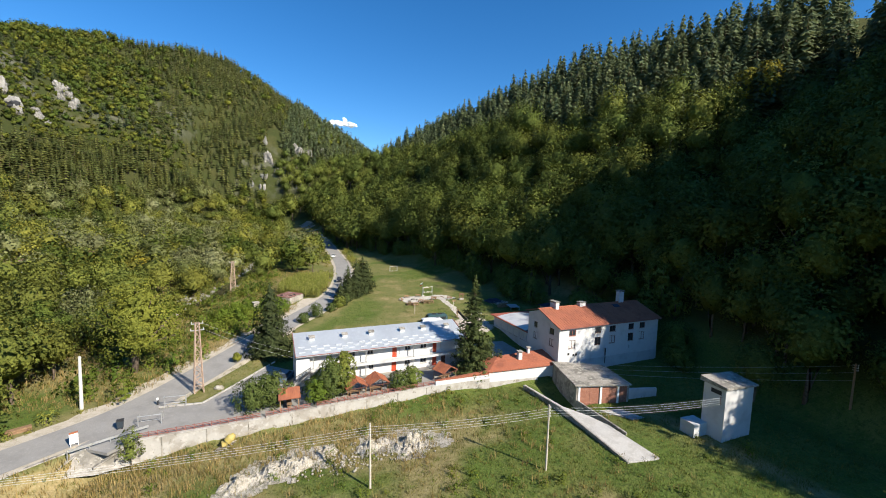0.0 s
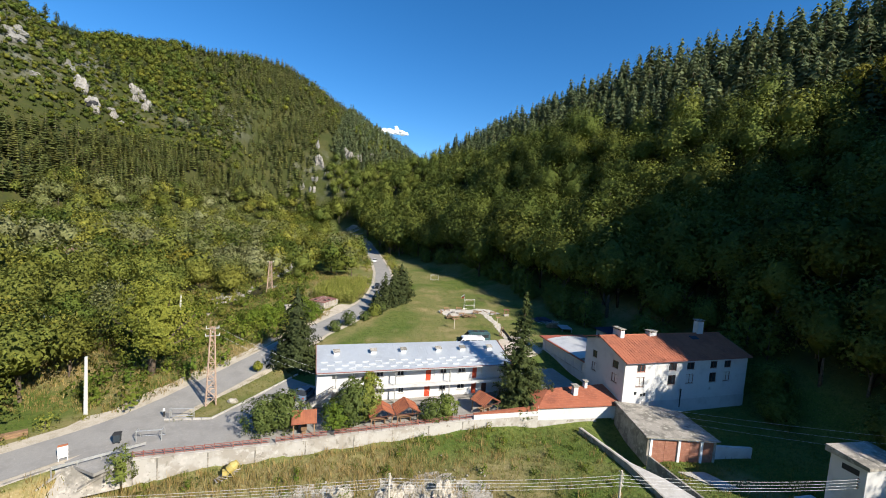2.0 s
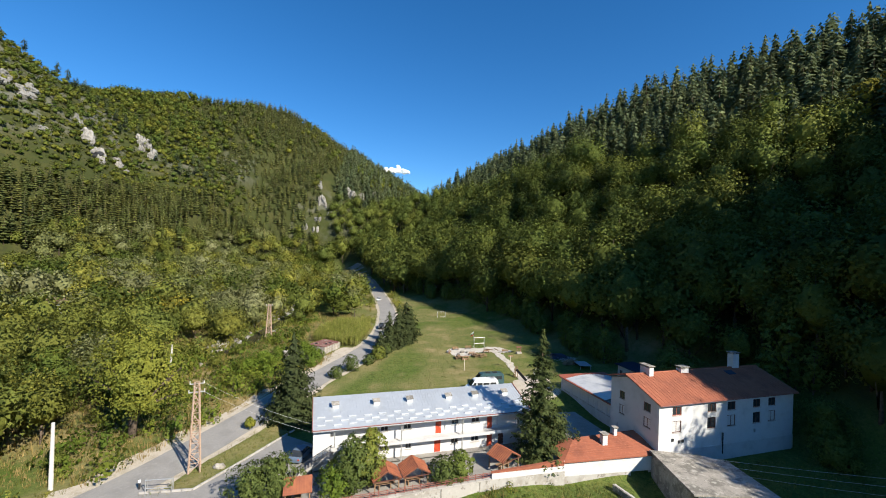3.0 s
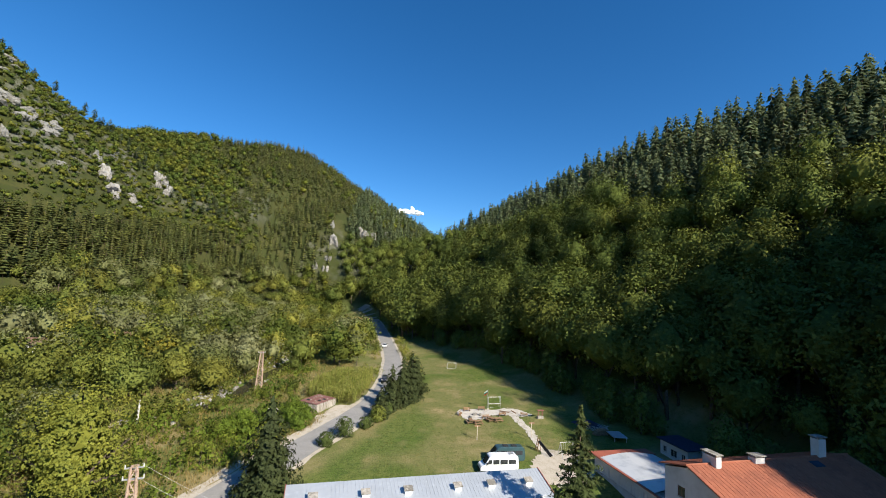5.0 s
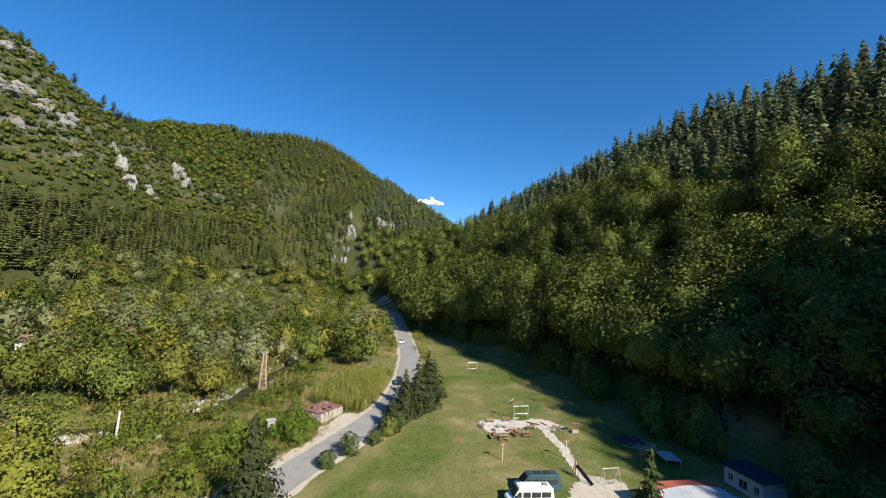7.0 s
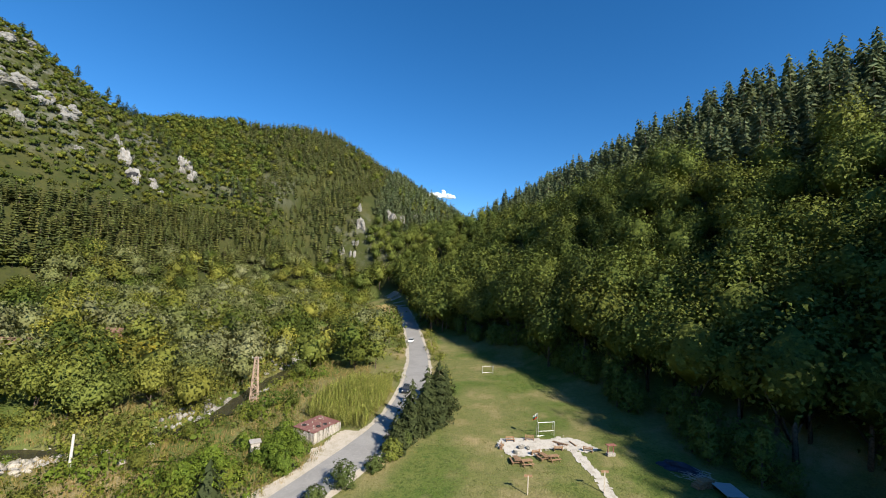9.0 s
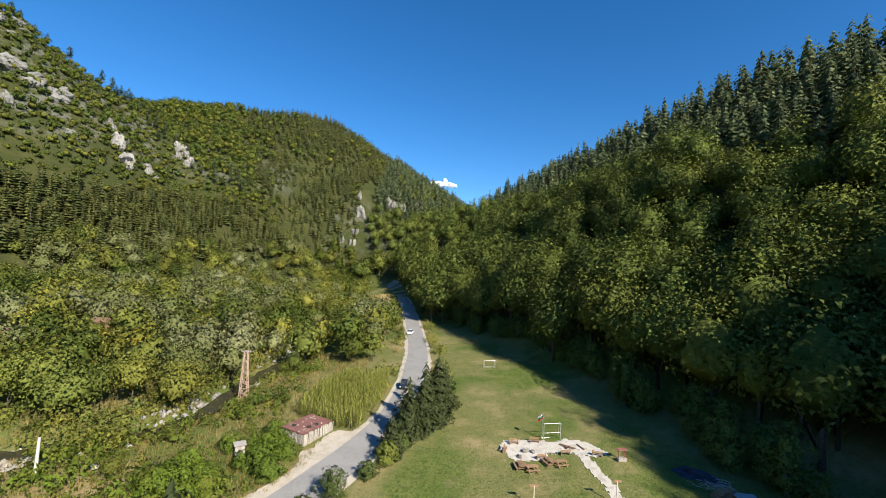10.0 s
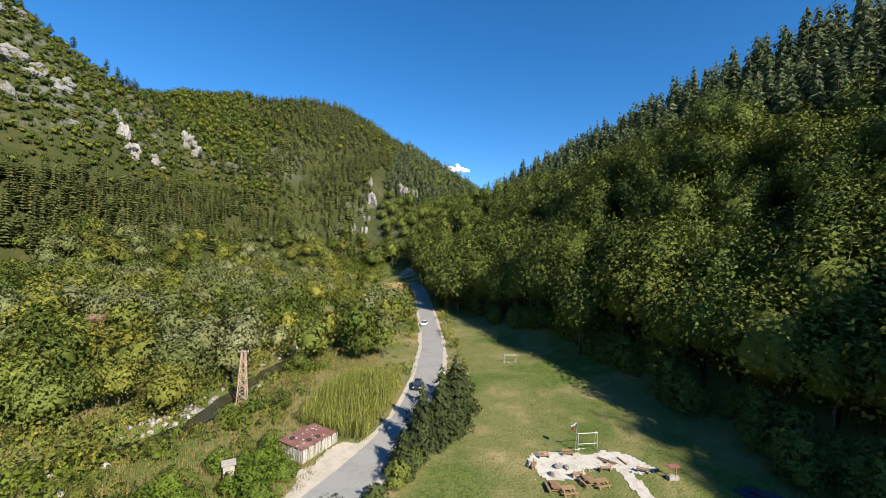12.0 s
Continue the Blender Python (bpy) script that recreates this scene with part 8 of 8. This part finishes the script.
for k in range(7):
    bm = bmesh.new()
    beam(bm, (0, 0, 0), (1.6, 0.1 * k, 0.5 - 0.05 * k), 0.12, 0.05)
    single("board_offcut", bm, GREY_WOOD, "grey board leaning beside the wall", "board", "boards by the wall", m=pose(-18.6 + 0.12 * k, 48.6 + 0.12 * k, on(-18.6, 48.6, 0.05 + 0.04 * k), 0, 0, -60 + 9 * k))
bm = rock_mesh(801, 0.8, 0.6, 0.4, 2)
single("boulder", bm, CHALK, "pale boulder on the grass verge", "stone", m=pose(-21.6, 62.6, 0.15))
post = thing("verge_marker", "black and white marker post on the verge", "post", pose(-28.6, 58.3, 0.05))
bm = bmesh.new()
box(bm, -0.1, 0.1, -0.06, 0.06, 0, 0.75)
part("post", bm, BLACK, post)
bm = bmesh.new()
box(bm, -0.105, 0.105, -0.065, 0.065, 0.76, 1.1)
part("cap", bm, WHITE_PAINT, post)
fence = thing("timber_stack", "low stack of yellowish boards beside the road", "timber", pose(-42.3, 53.6, on(-42.3, 53.6), 0, 0, 35))
for k in range(5):
    bm = bmesh.new()
    box(bm, -1.2, 1.2, -0.3, 0.3, 0.12 * k, 0.12 * k + 0.1)
    part("board", bm, WOOD, fence)

# ---- huts among the riverside trees ----
OLD_ROOF = mat("weathered_brown_tiles", (0.20, 0.115, 0.08), 0.85, var=[(0.8, (0.27, 0.17, 0.13), 0.45, 0.7), (4, (0.12, 0.07, 0.05), 0.5, 0.7)])
fh = thing("timber_hut", "half-built timber hut on a white base", "hut", pose(-91, 161, on(-88, 162, 0.5), 0, 0, 12))
bm = bmesh.new()
box(bm, 0, 5, 0, 4, -3.6, 0.6)
part("base", bm, WHITE_WALL, fh)
for k in range(6):
    bm = bmesh.new()
    box(bm, 0, 5, 0.0, 0.12, 0.7 + 0.42 * k, 0.95 + 0.42 * k)
    part("wall_board", bm, WOOD, fh)
for x in (0.1, 1.7, 3.3, 4.9):
    bm = bmesh.new()
    beam(bm, (x, 0.06, 0.6), (x, 0.06, 3.3), 0.16, 0.2)
    part("upright", bm, BROWN_FRAME, fh)
bm = bmesh.new()
box(bm, 0.2, 4.8, 0.3, 3.8, 0.6, 3.2)
part("core", bm, BROWN_FRAME, fh)
for s in (-1, 1):
    slope_sheet(fh, "roof", -0.4, 5.4, 2 + s * 2.4, 3.2, 2, 4.2, 0.1, OLD_ROOF)
ch = thing("cottage", "small white cottage with a weathered brown roof among trees", "cottage", pose(-101.5, 141, on(-98, 143, 0.4), 0, 0, 8))
bm = bmesh.new()
box(bm, 0, 6, 0, 5, -3.6, 2.6)
part("wall", bm, WHITE_WALL, ch)
for s in (-1, 1):
    slope_sheet(ch, "roof", -0.4, 6.4, 2.5 + s * 3.0, 2.3, 2.5, 3.7, 0.12, OLD_ROOF)
window(ch, pose(2.4, -0.1, 0.9), 1.2, 1.2)
bm = rock_mesh(820, 2.4, 1.6, 1.4, 2)
single("boulder", bm, PALE_ROCK, "large pale boulder among riverside trees", "rock", m=pose(-83.6, 140.5, on(-83.6, 140.5, 0.8)))

# ---- grass and weeds ----
def tuft(seed, n, h, w, splay):
    r = np.random.default_rng(seed)
    a = r.uniform(0, 6.28, n)
    b = np.column_stack([r.normal(0, w, n), r.normal(0, w, n), np.zeros(n)])
    d = np.column_stack([np.cos(a) * splay, np.sin(a) * splay, np.ones(n)]) * (h * r.uniform(0.5, 1.2, n))[:, None]
    s = np.column_stack([-np.sin(a), np.cos(a), np.zeros(n)]) * 0.035
    v = np.stack([b - s, b + s, b + d], 1).reshape(-1, 3)
    return v, np.arange(3 * n).reshape(-1, 3), np.zeros(n, int)


def inside_verge(X, Y):
    """The strip between road and parking place."""
    kx = np.interp(Y, [57.5, 62.2, 70.6, 76], [-22.6, -20.2, -16.0, -13.5])
    return (X < kx - 0.3) & (road_gap(X, Y) > 3.6) & (along(X, Y, ROAD)[2] < 0)


tufts = [tuft(900 + i, 12, 0.38, 0.2, 0.45) for i in range(4)]
tall = [tuft(910 + i, 14, 0.85, 0.22, 0.30) for i in range(4)]


def front_grass(X, Y, Z, u):
    f = front_side(X, Y)
    return (f > 0.4) & (along(X, Y, ROAD)[2] < 0) & (road_gap(X, Y) > 3.7) & ~((X > 28.6) & (X < 42) & (Y > 34) & (np.abs(X - 33.5 - (46 - Y) * 0.15) < 3.0)) 


def field_grass(X, Y, Z, u):
    return (X > -6) & (X < 44) & (road_gap(X, Y) > 4) & (rise(X, Y, Z) < 2) & (u > 0.2) & ~((X > 12) & (X < 33.5) & (Y < 94)) & ~((X > 13.5) & (X < 32) & (Y > 109) & (Y < 118)) & (np.abs(X - 28.4) > 1.0)


def left_grass(X, Y, Z, u):
    return (X < -14) & (along(X, Y, ROAD)[2] > 0) & (road_gap(X, Y) > 4) & (river_gap(X, Y) > 3)


scatter("rough_grass", "rough green grass below the wall", "grass", tufts, sow(40, -46, 62, 24, 60, 0.56, front_grass, 0.5, 1.5), [BLADE])
scatter("straw_grass", "tall straw-coloured dry grass below the wall", "grass", tall, sow(41, -44, 40, 28, 57, 0.66, lambda X, Y, Z, u: front_grass(X, Y, Z, u) & (u < np.clip(1.0 - np.abs(front_side(X, Y) - 4) / 7, 0.05, 1) * smooth01((10 - X) / 10) + 0.05 + 0.55 * smooth01(3 * fbm(X, Y, 7, 3, 61.0) - 0.1) * smooth01((26 - X) / 20)), 0.6, 1.4), [STRAW])
scatter("weeds", "bright green weeds and low bushes on the slope", "weeds", shrubs, sow(42, -30, 50, 28, 58, 2.2, lambda X, Y, Z, u: front_grass(X, Y, Z, u) & (u > 0.62) & (fbm(X, Y, 8, 2, 3.0) > 0.0), 0.25, 0.6), [BRIGHT, BARK])
scatter("meadow_grass", "short mown meadow grass", "grass", tufts, sow(43, -6, 44, 84, 190, 0.66, field_grass, 0.35, 1.0), [BLADE])
scatter("meadow_grass", "dry rough grass between road and stream", "grass", tall, sow(44, -64, -12, 60, 165, 0.85, left_grass, 0.5, 1.2), [STRAW])
scatter("verge_grass", "grass on the verge beside the pylon", "grass", tufts, sow(45, -28, -14, 57, 76, 0.5, lambda X, Y, Z, u: inside_verge(X, Y) & (u > 0.1), 0.5, 1.2), [BLADE])
scatter("meadow_herbs", "tall green herbs and grass between road and stream", "grass", tall, sow(46, -66, -12, 58, 165, 1.3, lambda X, Y, Z, u: left_grass(X, Y, Z, u) & (u > 0.25), 0.5, 1.2), [BLADE])
